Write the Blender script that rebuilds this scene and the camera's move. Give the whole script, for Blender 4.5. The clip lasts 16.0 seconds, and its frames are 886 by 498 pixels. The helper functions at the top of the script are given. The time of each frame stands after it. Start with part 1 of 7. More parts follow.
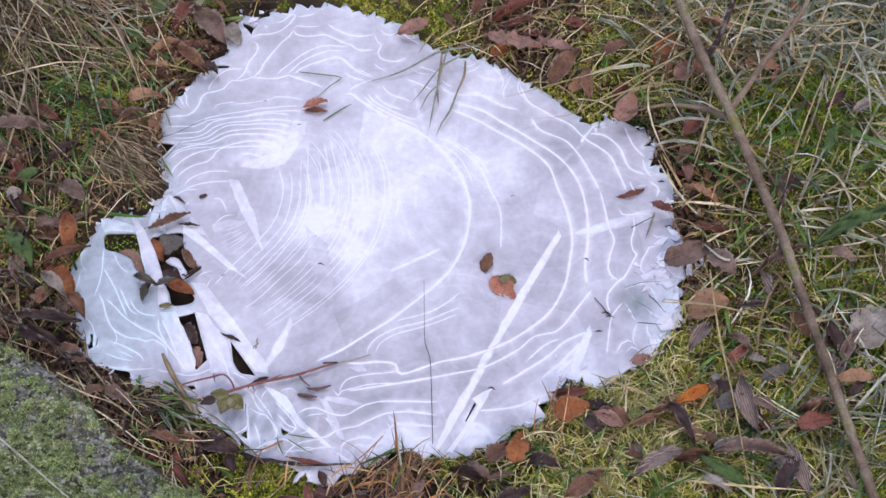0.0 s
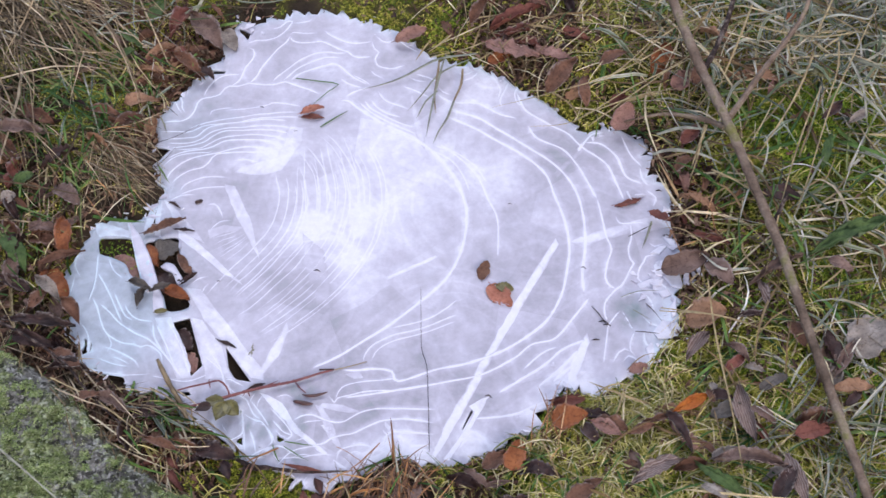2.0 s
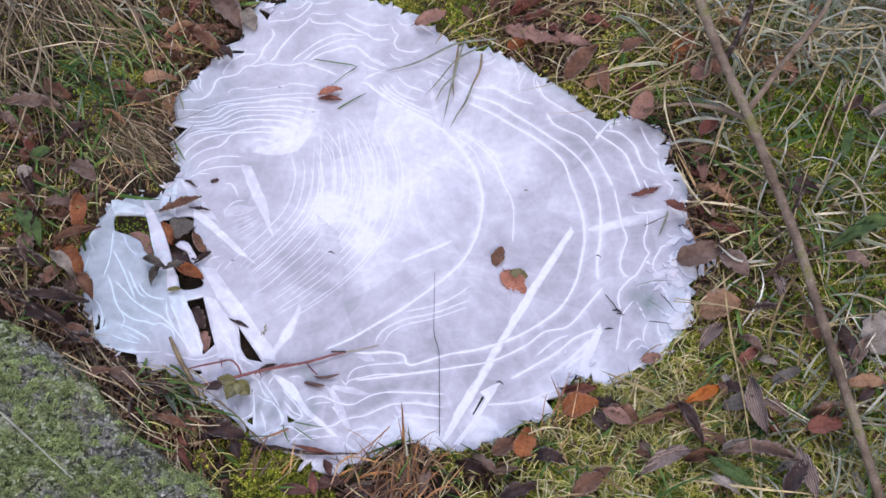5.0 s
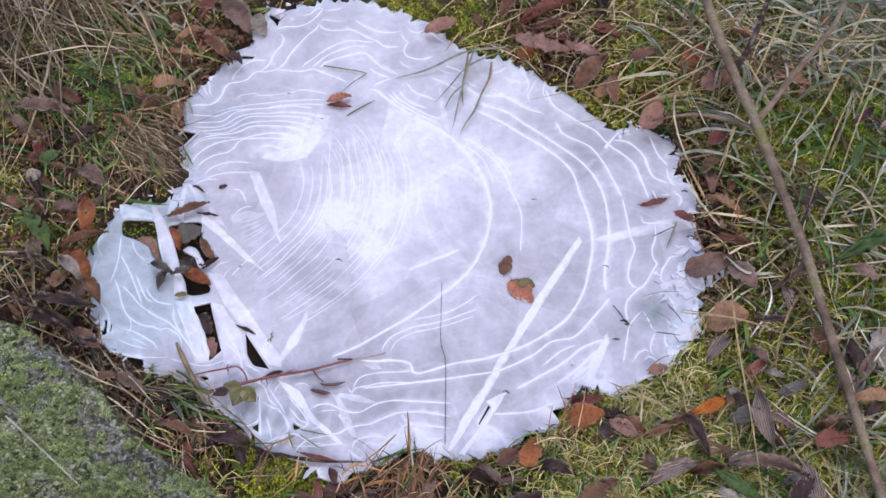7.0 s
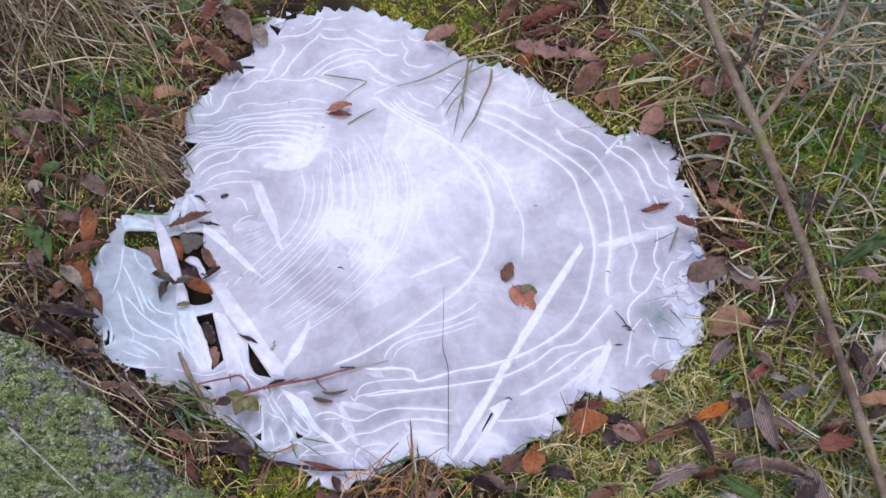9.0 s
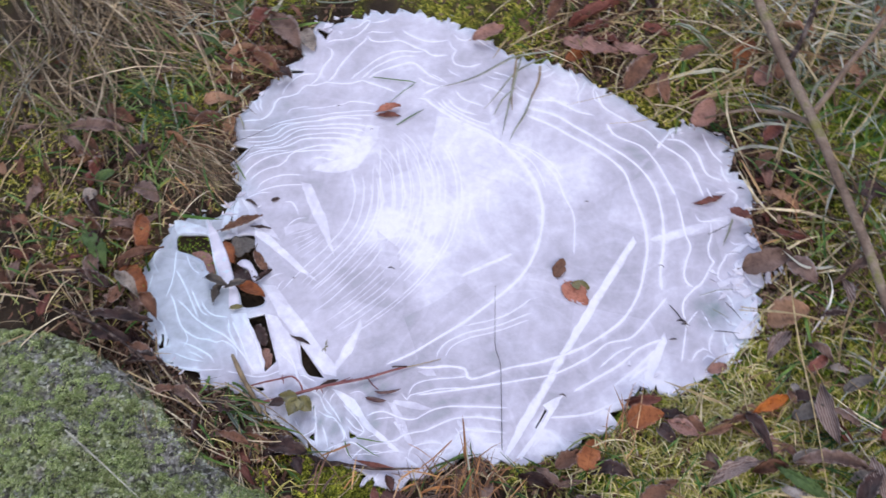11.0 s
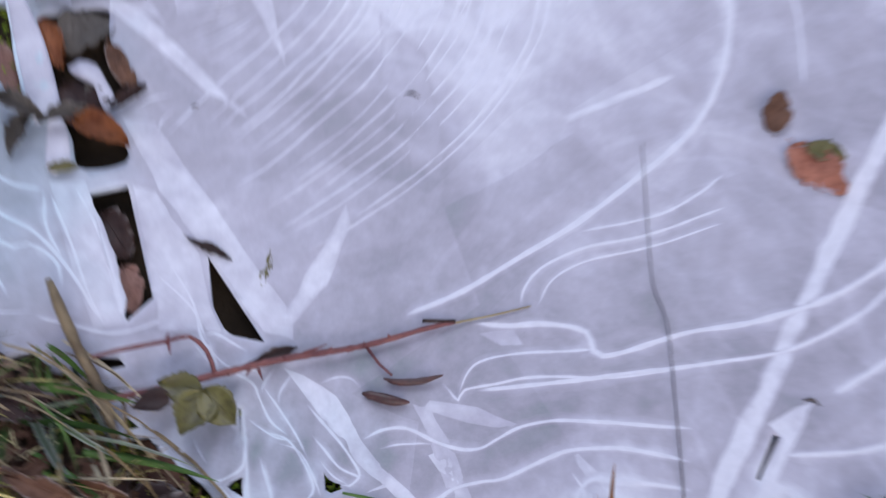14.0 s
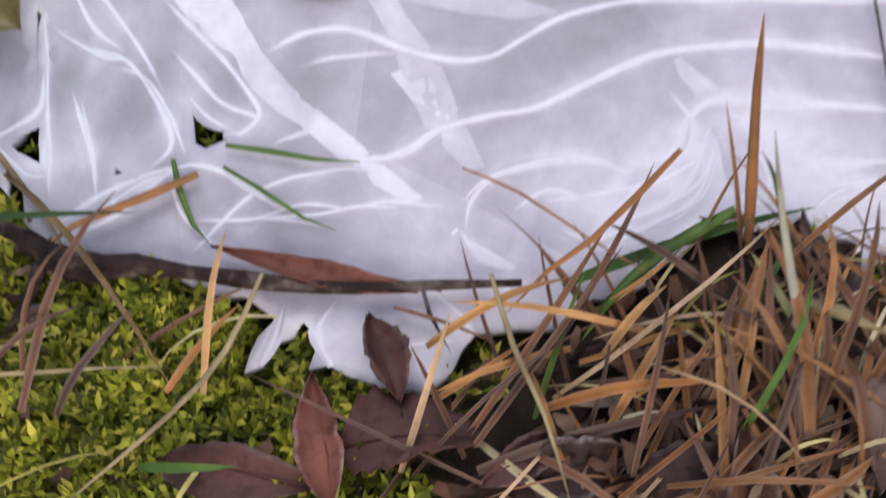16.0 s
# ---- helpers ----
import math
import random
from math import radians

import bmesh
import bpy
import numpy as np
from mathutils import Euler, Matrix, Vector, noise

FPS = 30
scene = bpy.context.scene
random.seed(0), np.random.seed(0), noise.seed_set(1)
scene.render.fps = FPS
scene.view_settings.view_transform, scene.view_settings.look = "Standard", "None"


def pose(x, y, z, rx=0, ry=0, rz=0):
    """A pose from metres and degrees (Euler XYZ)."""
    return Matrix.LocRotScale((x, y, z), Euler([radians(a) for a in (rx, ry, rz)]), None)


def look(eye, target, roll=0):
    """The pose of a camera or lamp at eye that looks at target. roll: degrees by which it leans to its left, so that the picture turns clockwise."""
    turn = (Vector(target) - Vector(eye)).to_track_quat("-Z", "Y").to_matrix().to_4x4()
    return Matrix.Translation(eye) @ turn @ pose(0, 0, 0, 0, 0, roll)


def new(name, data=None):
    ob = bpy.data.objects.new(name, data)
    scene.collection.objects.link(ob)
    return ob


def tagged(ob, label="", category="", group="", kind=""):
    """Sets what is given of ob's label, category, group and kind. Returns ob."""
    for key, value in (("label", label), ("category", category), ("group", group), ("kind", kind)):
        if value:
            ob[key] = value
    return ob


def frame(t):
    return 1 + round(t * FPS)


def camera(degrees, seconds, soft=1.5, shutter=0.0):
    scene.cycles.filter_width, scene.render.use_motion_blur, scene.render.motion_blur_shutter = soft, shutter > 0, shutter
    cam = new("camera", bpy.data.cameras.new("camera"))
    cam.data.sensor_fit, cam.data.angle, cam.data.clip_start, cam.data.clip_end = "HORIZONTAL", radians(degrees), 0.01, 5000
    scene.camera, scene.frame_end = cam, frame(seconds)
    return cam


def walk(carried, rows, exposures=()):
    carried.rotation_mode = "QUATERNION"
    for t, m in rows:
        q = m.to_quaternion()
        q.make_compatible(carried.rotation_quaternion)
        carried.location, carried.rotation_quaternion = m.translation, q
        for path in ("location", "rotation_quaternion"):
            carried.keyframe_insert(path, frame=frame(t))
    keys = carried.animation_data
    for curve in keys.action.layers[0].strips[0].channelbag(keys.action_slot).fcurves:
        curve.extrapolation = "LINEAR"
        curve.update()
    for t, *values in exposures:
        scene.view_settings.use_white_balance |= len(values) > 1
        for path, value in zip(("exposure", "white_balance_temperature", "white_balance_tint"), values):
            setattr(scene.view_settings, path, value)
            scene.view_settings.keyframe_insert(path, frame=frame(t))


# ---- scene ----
cam = camera(40.0, 16.0, soft=1.5, shutter=1.0)
PATH = [
    (0, (0.043, -0.561, 0.906), (-0.061, 0.516, -0.776), -3.6),
    (0.5, (0.033, -0.569, 0.899), (-0.055, 0.527, -0.772), -2.5),
    (1, (0.034, -0.562, 0.899), (-0.065, 0.519, -0.781), -2.8),
    (1.5, (0.024, -0.567, 0.899), (-0.056, 0.53, -0.771), -1.8),
    (2, (0.032, -0.564, 0.901), (-0.047, 0.532, -0.77), -2.0),
    (2.5, (0.04, -0.561, 0.899), (-0.053, 0.529, -0.774), -2.5),
    (3, (0.037, -0.558, 0.902), (-0.06, 0.521, -0.779), -2.4),
    (3.5, (0.035, -0.556, 0.903), (-0.066, 0.515, -0.783), -2.5),
    (4, (0.031, -0.56, 0.902), (-0.066, 0.517, -0.781), -1.8),
    (6.3, (0.032, -0.564, 0.896), (-0.077, 0.508, -0.789), -1.4),
    (6.5, (0.034, -0.562, 0.897), (-0.089, 0.51, -0.786), -1.8),
    (7, (0.03, -0.559, 0.9), (-0.082, 0.52, -0.781), -1.5),
    (7.5, (0.03, -0.56, 0.898), (-0.073, 0.524, -0.779), -1.7),
    (8, (0.036, -0.561, 0.896), (-0.081, 0.529, -0.777), -2.3),
    (8.5, (0.032, -0.56, 0.899), (-0.091, 0.534, -0.77), -2.3),
    (10.8, (0.046, -0.56, 0.889), (-0.137, 0.483, -0.77), -7.1),
    (11, (0.046, -0.569, 0.885), (-0.183, 0.535, -0.767), -8.1),
    (11.5, (0.033, -0.511, 0.886), (-0.188, 0.53, -0.807), -5.5),
    (12, (0.032, -0.536, 0.838), (-0.279, 0.518, -0.833), -6.7),
    (12.5, (0.038, -0.489, 0.763), (-0.204, 0.466, -0.978), -11.1),
    (13, (-0.06, -0.345, 0.675), (-0.014, 0.396, -1.182), 0.5),
    (13.2, (-0.082, -0.342, 0.582), (0.029, 0.452, -1.251), 5.1),
    (13.5, (-0.125, -0.296, 0.505), (0.017, 0.408, -1.362), 8.7),
    (13.6, (-0.124, -0.305, 0.489), (-0.013, 0.467, -1.352), 6.9),
    (14, (-0.099, -0.27, 0.41), (-0.115, 0.618, -1.382), 3.5),
    (14.5, (-0.107, -0.26, 0.291), (-0.158, 0.644, -1.492), 6.0),
    (15, (-0.079, -0.252, 0.231), (-0.252, 0.528, -1.603), -6.5),
    (15.5, (-0.075, -0.256, 0.208), (-0.217, 0.504, -1.636), -7.5),
    (16, (-0.077, -0.252, 0.195), (-0.208, 0.436, -1.678), -8.2),
]
EXPOSURES = [(0.0, 0.18, 5880, 18), (11.0, 0.18, 5830, 18), (12.0, 0.21, 5700, 20), (13.2, 0.13, 5680, 17), (14.5, -0.45, 5740, 17), (15.0, -0.38, 6000, 17), (15.5, -0.18, 6330, 18), (16.0, 0.08, 6520, 19)]
walk(cam, [(t, look(eye, target, roll)) for t, eye, target, roll in PATH], EXPOSURES)

# ---- overcast winter daylight ----
world = bpy.data.worlds.new("overcast_sky")
scene.world = world
world.use_nodes = True
wn, wl = world.node_tree.nodes, world.node_tree.links
wn.clear()
sky = wn.new("ShaderNodeTexSky")
sky.sky_type, sky.sun_disc = "NISHITA", False
sky.sun_elevation, sky.sun_rotation = radians(38), radians(160)
sky.air_density, sky.dust_density, sky.ozone_density = 1.0, 4.0, 1.0
wb = wn.new("ShaderNodeBackground")
wb.inputs["Strength"].default_value = 0.13
wo = wn.new("ShaderNodeOutputWorld")
wl.new(sky.outputs[0], wb.inputs["Color"])
wl.new(wb.outputs[0], wo.inputs["Surface"])
sun = new("sun", bpy.data.lights.new("sun", "SUN"))
sun.data.energy, sun.data.angle, sun.data.color = 1.5, radians(45), (1.0, 0.97, 0.95)
sun.matrix_world = look((-0.4, 1.4, 1.7), (0, 0, 0))

rng = np.random.default_rng(7)


# ---- materials ----
def nodes_of(name):
    mat = bpy.data.materials.new(name)
    mat.use_nodes = True
    return mat, mat.node_tree.nodes, mat.node_tree.links, mat.node_tree.nodes["Principled BSDF"]


def noise_node(n, l, scale, detail=6.0, rough=0.6, coord="Object"):
    tc = n.new("ShaderNodeTexCoord")
    tex = n.new("ShaderNodeTexNoise")
    tex.inputs["Scale"].default_value, tex.inputs["Detail"].default_value, tex.inputs["Roughness"].default_value = scale, detail, rough
    l.new(tc.outputs[coord], tex.inputs["Vector"])
    return tex


def ramp(n, l, source, stops):
    r = n.new("ShaderNodeValToRGB")
    els = r.color_ramp.elements
    while len(els) < len(stops):
        els.new(0.5)
    for e, (pos, col) in zip(els, stops):
        e.position, e.color = pos, (*col, 1.0)
    l.new(source, r.inputs["Fac"])
    return r


def mixed(n, l, fac, a, b, blend="MIX"):
    m = n.new("ShaderNodeMix")
    m.data_type, m.blend_type = "RGBA", blend
    for sock, v in ((m.inputs["Factor"], fac), (m.inputs["A"], a), (m.inputs["B"], b)):
        if isinstance(v, (int, float)):
            sock.default_value = v
        elif isinstance(v, tuple):
            sock.default_value = (*v, 1.0)
        else:
            l.new(v, sock)
    return m.outputs["Result"]


def bump(n, l, bsdf, height, strength, distance):
    b = n.new("ShaderNodeBump")
    b.inputs["Strength"].default_value, b.inputs["Distance"].default_value = strength, distance
    l.new(height, b.inputs["Height"])
    l.new(b.outputs["Normal"], bsdf.inputs["Normal"])


def blotched(name, stops, scale, rough=0.7, fine=None, relief=0.3, depth=0.001, spec=0.3):
    """A surface of blotches between the given colours, with a finer grain over it."""
    mat, n, l, b = nodes_of(name)
    big = noise_node(n, l, scale)
    small = noise_node(n, l, fine or scale * 6)
    col = ramp(n, l, big.outputs["Fac"], stops)
    grain = ramp(n, l, small.outputs["Fac"], [(0.25, (0.62, 0.62, 0.62)), (0.75, (1.25, 1.25, 1.25))])
    l.new(mixed(n, l, 0.8, col.outputs["Color"], grain.outputs["Color"], "MULTIPLY"), b.inputs["Base Color"])
    b.inputs["Roughness"].default_value = rough
    b.inputs["Specular IOR Level"].default_value = spec
    bump(n, l, b, small.outputs["Fac"], relief, depth)
    return mat


def blades_material(name, stops, rough=0.55, spec=0.3, rime=0.0):
    """Many small blades in one mesh: the colour is drawn blade by blade, with streaks and patches over it."""
    mat, n, l, b = nodes_of(name)
    geo = n.new("ShaderNodeNewGeometry")
    col = ramp(n, l, geo.outputs["Random Per Island"], stops)
    patch = noise_node(n, l, 14.0)
    tint = ramp(n, l, patch.outputs["Fac"], [(0.3, (0.70, 0.67, 0.68)), (0.5, (1.0, 1.0, 1.0)), (0.7, (1.28, 1.18, 1.08))])
    fine = noise_node(n, l, 260.0)
    streak = ramp(n, l, fine.outputs["Fac"], [(0.3, (0.75, 0.75, 0.75)), (0.7, (1.2, 1.2, 1.2))])
    c = mixed(n, l, 0.8, col.outputs["Color"], tint.outputs["Color"], "MULTIPLY")
    c = mixed(n, l, 0.6, c, streak.outputs["Color"], "MULTIPLY")
    worn = noise_node(n, l, 85.0, 3.0)
    c = mixed(n, l, 0.7, c, ramp(n, l, worn.outputs["Fac"], [(0.36, (0.55, 0.50, 0.48)), (0.52, (1.0, 1.0, 1.0)), (0.66, (1.3, 1.25, 1.2))]).outputs["Color"], "MULTIPLY")
    if rime:
        margin = n.new("ShaderNodeAttribute")
        margin.attribute_name = "margin"
        part_ = n.new("ShaderNodeMath")
        part_.operation = "MULTIPLY"
        l.new(margin.outputs["Fac"], part_.inputs[0])
        l.new(ramp(n, l, patch.outputs["Fac"], [(0.40, (0.1, 0.1, 0.1)), (0.60, (rime, rime, rime))]).outputs["Color"], part_.inputs[1])
        c = mixed(n, l, part_.outputs[0], c, (0.74, 0.76, 0.70))
    l.new(c, b.inputs["Base Color"])
    b.inputs["Roughness"].default_value = rough
    b.inputs["Specular IOR Level"].default_value = spec
    return mat


def leaf_material(name, dark, light, rough=0.6, spec=0.22, stripes=0.0):
    """Dead leaf: mottled between two tones, with side veins in relief."""
    mat, n, l, b = nodes_of(name)
    info = n.new("ShaderNodeObjectInfo")
    tc = n.new("ShaderNodeTexCoord")
    big = n.new("ShaderNodeTexNoise")
    big.noise_dimensions = "4D"
    big.inputs["Scale"].default_value, big.inputs["Detail"].default_value = 70.0, 6.0
    l.new(tc.outputs["Object"], big.inputs["Vector"])
    l.new(info.outputs["Random"], big.inputs["W"])
    col = ramp(n, l, big.outputs["Fac"], [(0.3, dark), (0.68, light)])
    spots = noise_node(n, l, 420.0, 4.0)
    speck = ramp(n, l, spots.outputs["Fac"], [(0.32, (0.45, 0.4, 0.38)), (0.5, (1.0, 1.0, 1.0))])
    shade = n.new("ShaderNodeHueSaturation")
    mr = n.new("ShaderNodeMapRange")
    mr.inputs["To Min"].default_value, mr.inputs["To Max"].default_value = 0.75, 1.25
    geo = n.new("ShaderNodeNewGeometry")
    l.new(geo.outputs["Random Per Island"], mr.inputs["Value"])
    l.new(mr.outputs["Result"], shade.inputs["Value"])
    l.new(mixed(n, l, 0.7, col.outputs["Color"], speck.outputs["Color"], "MULTIPLY"), shade.inputs["Color"])
    # pale frost along the margin
    margin = n.new("ShaderNodeAttribute")
    margin.attribute_name = "margin"
    rime = noise_node(n, l, 260.0, 4.0, 0.7)
    both = n.new("ShaderNodeMath")
    both.operation = "MULTIPLY"
    l.new(margin.outputs["Fac"], both.inputs[0])
    l.new(ramp(n, l, rime.outputs["Fac"], [(0.42, (0, 0, 0)), (0.62, (1, 1, 1))]).outputs["Color"], both.inputs[1])
    blade_tone = shade.outputs["Color"]
    if stripes:
        bands = n.new("ShaderNodeTexWave")
        bands.wave_type, bands.bands_direction = "BANDS", "Y"
        bands.inputs["Scale"].default_value, bands.inputs["Distortion"].default_value = 190.0, 3.5
        l.new(tc.outputs["Object"], bands.inputs["Vector"])
        pale = ramp(n, l, bands.outputs["Fac"], [(0.62, (0, 0, 0)), (0.9, (stripes, stripes, stripes))])
        blade_tone = mixed(n, l, pale.outputs["Color"], blade_tone, (0.52, 0.46, 0.40))
    l.new(mixed(n, l, both.outputs[0], blade_tone, (0.50, 0.46, 0.42)), b.inputs["Base Color"])
    b.inputs["Roughness"].default_value, b.inputs["Specular IOR Level"].default_value = rough, spec
    vein = n.new("ShaderNodeTexWave")
    vein.wave_type, vein.bands_direction = "BANDS", "DIAGONAL"
    vein.inputs["Scale"].default_value, vein.inputs["Distortion"].default_value = 60.0, 3.0
    l.new(tc.outputs["Object"], vein.inputs["Vector"])
    bump(n, l, b, vein.outputs["Fac"], 0.22, 0.0005)
    return mat


def ice_material():
    """Milky sheet ice: grey-lavender where it is clear, white where air lies under it."""
    mat, n, l, b = nodes_of("sheet_ice")
    # air also carries a painted sky reflection and painted shading of folds and ridges
    air = n.new("ShaderNodeAttribute")
    air.attribute_name = "air"
    cloud = noise_node(n, l, 13.0, 8.0, 0.62)
    wisps = noise_node(n, l, 48.0, 8.0, 0.72)
    fine = noise_node(n, l, 170.0, 8.0, 0.75)
    total = air.outputs["Fac"]
    for tex, weight in ((cloud, 0.80), (wisps, 0.52)):
        add = n.new("ShaderNodeMath")
        add.operation = "MULTIPLY_ADD"
        add.inputs[1].default_value = weight
        l.new(tex.outputs["Fac"], add.inputs[0])
        l.new(total, add.inputs[2])
        total = add.outputs[0]
    tc = n.new("ShaderNodeTexCoord")
    plates = n.new("ShaderNodeTexVoronoi")
    plates.inputs["Scale"].default_value = 15.0
    l.new(tc.outputs["Object"], plates.inputs["Vector"])
    tone = n.new("ShaderNodeSeparateColor")
    l.new(plates.outputs["Color"], tone.inputs["Color"])
    add = n.new("ShaderNodeMath")
    add.operation = "MULTIPLY_ADD"
    add.inputs[1].default_value = 0.12
    l.new(tone.outputs[0], add.inputs[0])
    l.new(total, add.inputs[2])
    total = add.outputs[0]
    level = n.new("ShaderNodeMath")
    level.operation = "SUBTRACT"
    level.inputs[1].default_value = 0.23
    l.new(total, level.inputs[0])
    total = level.outputs[0]
    swell = noise_node(n, l, 6.0, 1.5, 0.4)
    rings = n.new("ShaderNodeMath")
    rings.operation = "MULTIPLY"
    rings.inputs[1].default_value = 110.0
    l.new(swell.outputs["Fac"], rings.inputs[0])
    wave = n.new("ShaderNodeMath")
    wave.operation = "SINE"
    l.new(rings.outputs[0], wave.inputs[0])
    thin = ramp(n, l, wave.outputs[0], [(0.72, (0, 0, 0)), (0.98, (1, 1, 1))])
    add = n.new("ShaderNodeMath")
    add.operation = "MULTIPLY_ADD"
    add.inputs[1].default_value = 0.05
    l.new(thin.outputs["Color"], add.inputs[0])
    l.new(total, add.inputs[2])
    total = add.outputs[0]
    col = ramp(n, l, total, [(0.26, (0.29, 0.33, 0.34)), (0.47, (0.42, 0.41, 0.47)), (0.71, (0.58, 0.57, 0.65)), (1.0, (0.83, 0.84, 0.91))])
    grain = ramp(n, l, fine.outputs["Fac"], [(0.3, (0.86, 0.86, 0.87)), (0.7, (1.08, 1.08, 1.08))])
    # green tint of thin ice, and shade painted with the same tint
    thin_or_shaded = n.new("ShaderNodeAttribute")
    thin_or_shaded.attribute_name = "thin"
    full = mixed(n, l, 0.7, col.outputs["Color"], grain.outputs["Color"], "MULTIPLY")
    l.new(mixed(n, l, thin_or_shaded.outputs["Fac"], full, mixed(n, l, 1.0, full, (0.85, 0.99, 0.985), "MULTIPLY")), b.inputs["Base Color"])
    b.inputs["Roughness"].default_value, b.inputs["IOR"].default_value = 0.34, 1.31
    bump(n, l, b, wisps.outputs["Fac"], 0.10, 0.0008)
    return mat


ICE = ice_material()
def soil_material():
    """Wet soil, and the close mat of old moss over it where moss grows."""
    mat, n, l, b = nodes_of("wet_soil_and_moss")
    grown = n.new("ShaderNodeAttribute")
    grown.attribute_name = "mossy"
    big, fine = noise_node(n, l, 18.0), noise_node(n, l, 320.0, 5.0, 0.7)
    soil = ramp(n, l, big.outputs["Fac"], [(0.3, (0.022, 0.017, 0.012)), (0.5, (0.05, 0.036, 0.022)), (0.7, (0.09, 0.06, 0.035))])
    mat_ = ramp(n, l, fine.outputs["Fac"], [(0.32, (0.03, 0.035, 0.008)), (0.5, (0.13, 0.15, 0.02)), (0.68, (0.32, 0.32, 0.05))])
    l.new(mixed(n, l, grown.outputs["Fac"], soil.outputs["Color"], mat_.outputs["Color"]), b.inputs["Base Color"])
    b.inputs["Roughness"].default_value, b.inputs["Specular IOR Level"].default_value = 0.85, 0.2
    bump(n, l, b, fine.outputs["Fac"], 0.9, 0.003)
    return mat


SOIL = soil_material()
def rock_material():
    """Granite under crusts of lichen: a rough grain of grey, brown and green crumbs with dark pits between them."""
    mat, n, l, b = nodes_of("lichened_granite")
    big, fine = noise_node(n, l, 26.0, 5.0, 0.7), noise_node(n, l, 420.0, 6.0, 0.8)
    tc = n.new("ShaderNodeTexCoord")
    bend_ = noise_node(n, l, 150.0, 4.0, 0.7)
    moved = n.new("ShaderNodeVectorMath")
    moved.operation = "MULTIPLY_ADD"
    moved.inputs[1].default_value = (0.010, 0.010, 0.010)
    l.new(bend_.outputs["Color"], moved.inputs[0])
    l.new(tc.outputs["Object"], moved.inputs[2])
    grain = n.new("ShaderNodeTexVoronoi")
    grain.inputs["Scale"].default_value = 270.0
    l.new(moved.outputs[0], grain.inputs["Vector"])
    tone = n.new("ShaderNodeSeparateColor")
    l.new(grain.outputs["Color"], tone.inputs["Color"])
    stone = ramp(n, l, tone.outputs[0], [(0.1, (0.10, 0.096, 0.08)), (0.4, (0.25, 0.24, 0.205)), (0.7, (0.38, 0.37, 0.325)), (0.95, (0.56, 0.55, 0.50))])
    crust = ramp(n, l, tone.outputs[0], [(0.1, (0.09, 0.11, 0.04)), (0.4, (0.26, 0.32, 0.12)), (0.7, (0.42, 0.48, 0.21)), (0.92, (0.60, 0.66, 0.42))])
    where = ramp(n, l, big.outputs["Fac"], [(0.44, (0, 0, 0)), (0.54, (1, 1, 1))])
    gaps = ramp(n, l, grain.outputs["Distance"], [(0.25, (1.1, 1.1, 1.1)), (0.65, (0.56, 0.56, 0.54))])
    specks = ramp(n, l, fine.outputs["Fac"], [(0.35, (0.45, 0.45, 0.45)), (0.65, (1.35, 1.35, 1.35))])
    c = mixed(n, l, where.outputs["Color"], stone.outputs["Color"], crust.outputs["Color"])
    c = mixed(n, l, 0.9, c, gaps.outputs["Color"], "MULTIPLY")
    l.new(mixed(n, l, 0.8, c, specks.outputs["Color"], "MULTIPLY"), b.inputs["Base Color"])
    b.inputs["Roughness"].default_value, b.inputs["Specular IOR Level"].default_value = 0.9, 0.15
    bump(n, l, b, gaps.outputs["Color"], 0.8, 0.003)
    return mat


ROCK = rock_material()
MOSS = blades_material("green_moss", [(0.0, (0.15, 0.19, 0.02)), (0.4, (0.34, 0.39, 0.035)), (0.75, (0.56, 0.55, 0.075)), (1.0, (0.74, 0.64, 0.18))], 0.7)
NEAR_MOSS = blades_material("bright_moss", [(0.0, (0.04, 0.05, 0.008)), (0.35, (0.13, 0.16, 0.014)), (0.7, (0.34, 0.39, 0.03)), (1.0, (0.60, 0.58, 0.09))], 0.6)
DEEP_MOSS = blades_material("deep_green_moss", [(0.0, (0.05, 0.10, 0.010)), (0.4, (0.15, 0.26, 0.015)), (0.75, (0.29, 0.42, 0.025)), (1.0, (0.46, 0.50, 0.07))], 0.7)
CUSHION = blades_material("cushion_moss", [(0.0, (0.12, 0.17, 0.05)), (0.4, (0.29, 0.39, 0.12)), (0.8, (0.46, 0.55, 0.24)), (1.0, (0.64, 0.70, 0.44))], 0.8)
ROCK_MOSS = blades_material("pale_rock_moss", [(0.0, (0.07, 0.09, 0.035)), (0.35, (0.22, 0.28, 0.09)), (0.7, (0.42, 0.49, 0.22)), (1.0, (0.64, 0.67, 0.46))], 0.8)
STRAW = blades_material("dry_straw", [(0.0, (0.09, 0.055, 0.025)), (0.3, (0.24, 0.17, 0.075)), (0.7, (0.50, 0.42, 0.22)), (1.0, (0.80, 0.74, 0.52))])
OLD_STRAW = blades_material("old_straw", [(0.0, (0.06, 0.042, 0.022)), (0.4, (0.19, 0.14, 0.075)), (0.75, (0.38, 0.30, 0.17)), (1.0, (0.62, 0.54, 0.37))])
BROWN_STRAW = blades_material("brown_straw", [(0.0, (0.08, 0.035, 0.018)), (0.35, (0.22, 0.09, 0.03)), (0.64, (0.40, 0.175, 0.04)), (0.85, (0.58, 0.32, 0.095)), (0.94, (0.64, 0.47, 0.28)), (1.0, (0.34, 0.36, 0.14))], rime=0.15)
CRUMBS = blades_material("leaf_crumbs", [(0.0, (0.03, 0.017, 0.012)), (0.4, (0.10, 0.05, 0.03)), (0.7, (0.19, 0.105, 0.065)), (0.92, (0.30, 0.20, 0.13)), (1.0, (0.40, 0.32, 0.22))], 0.6)
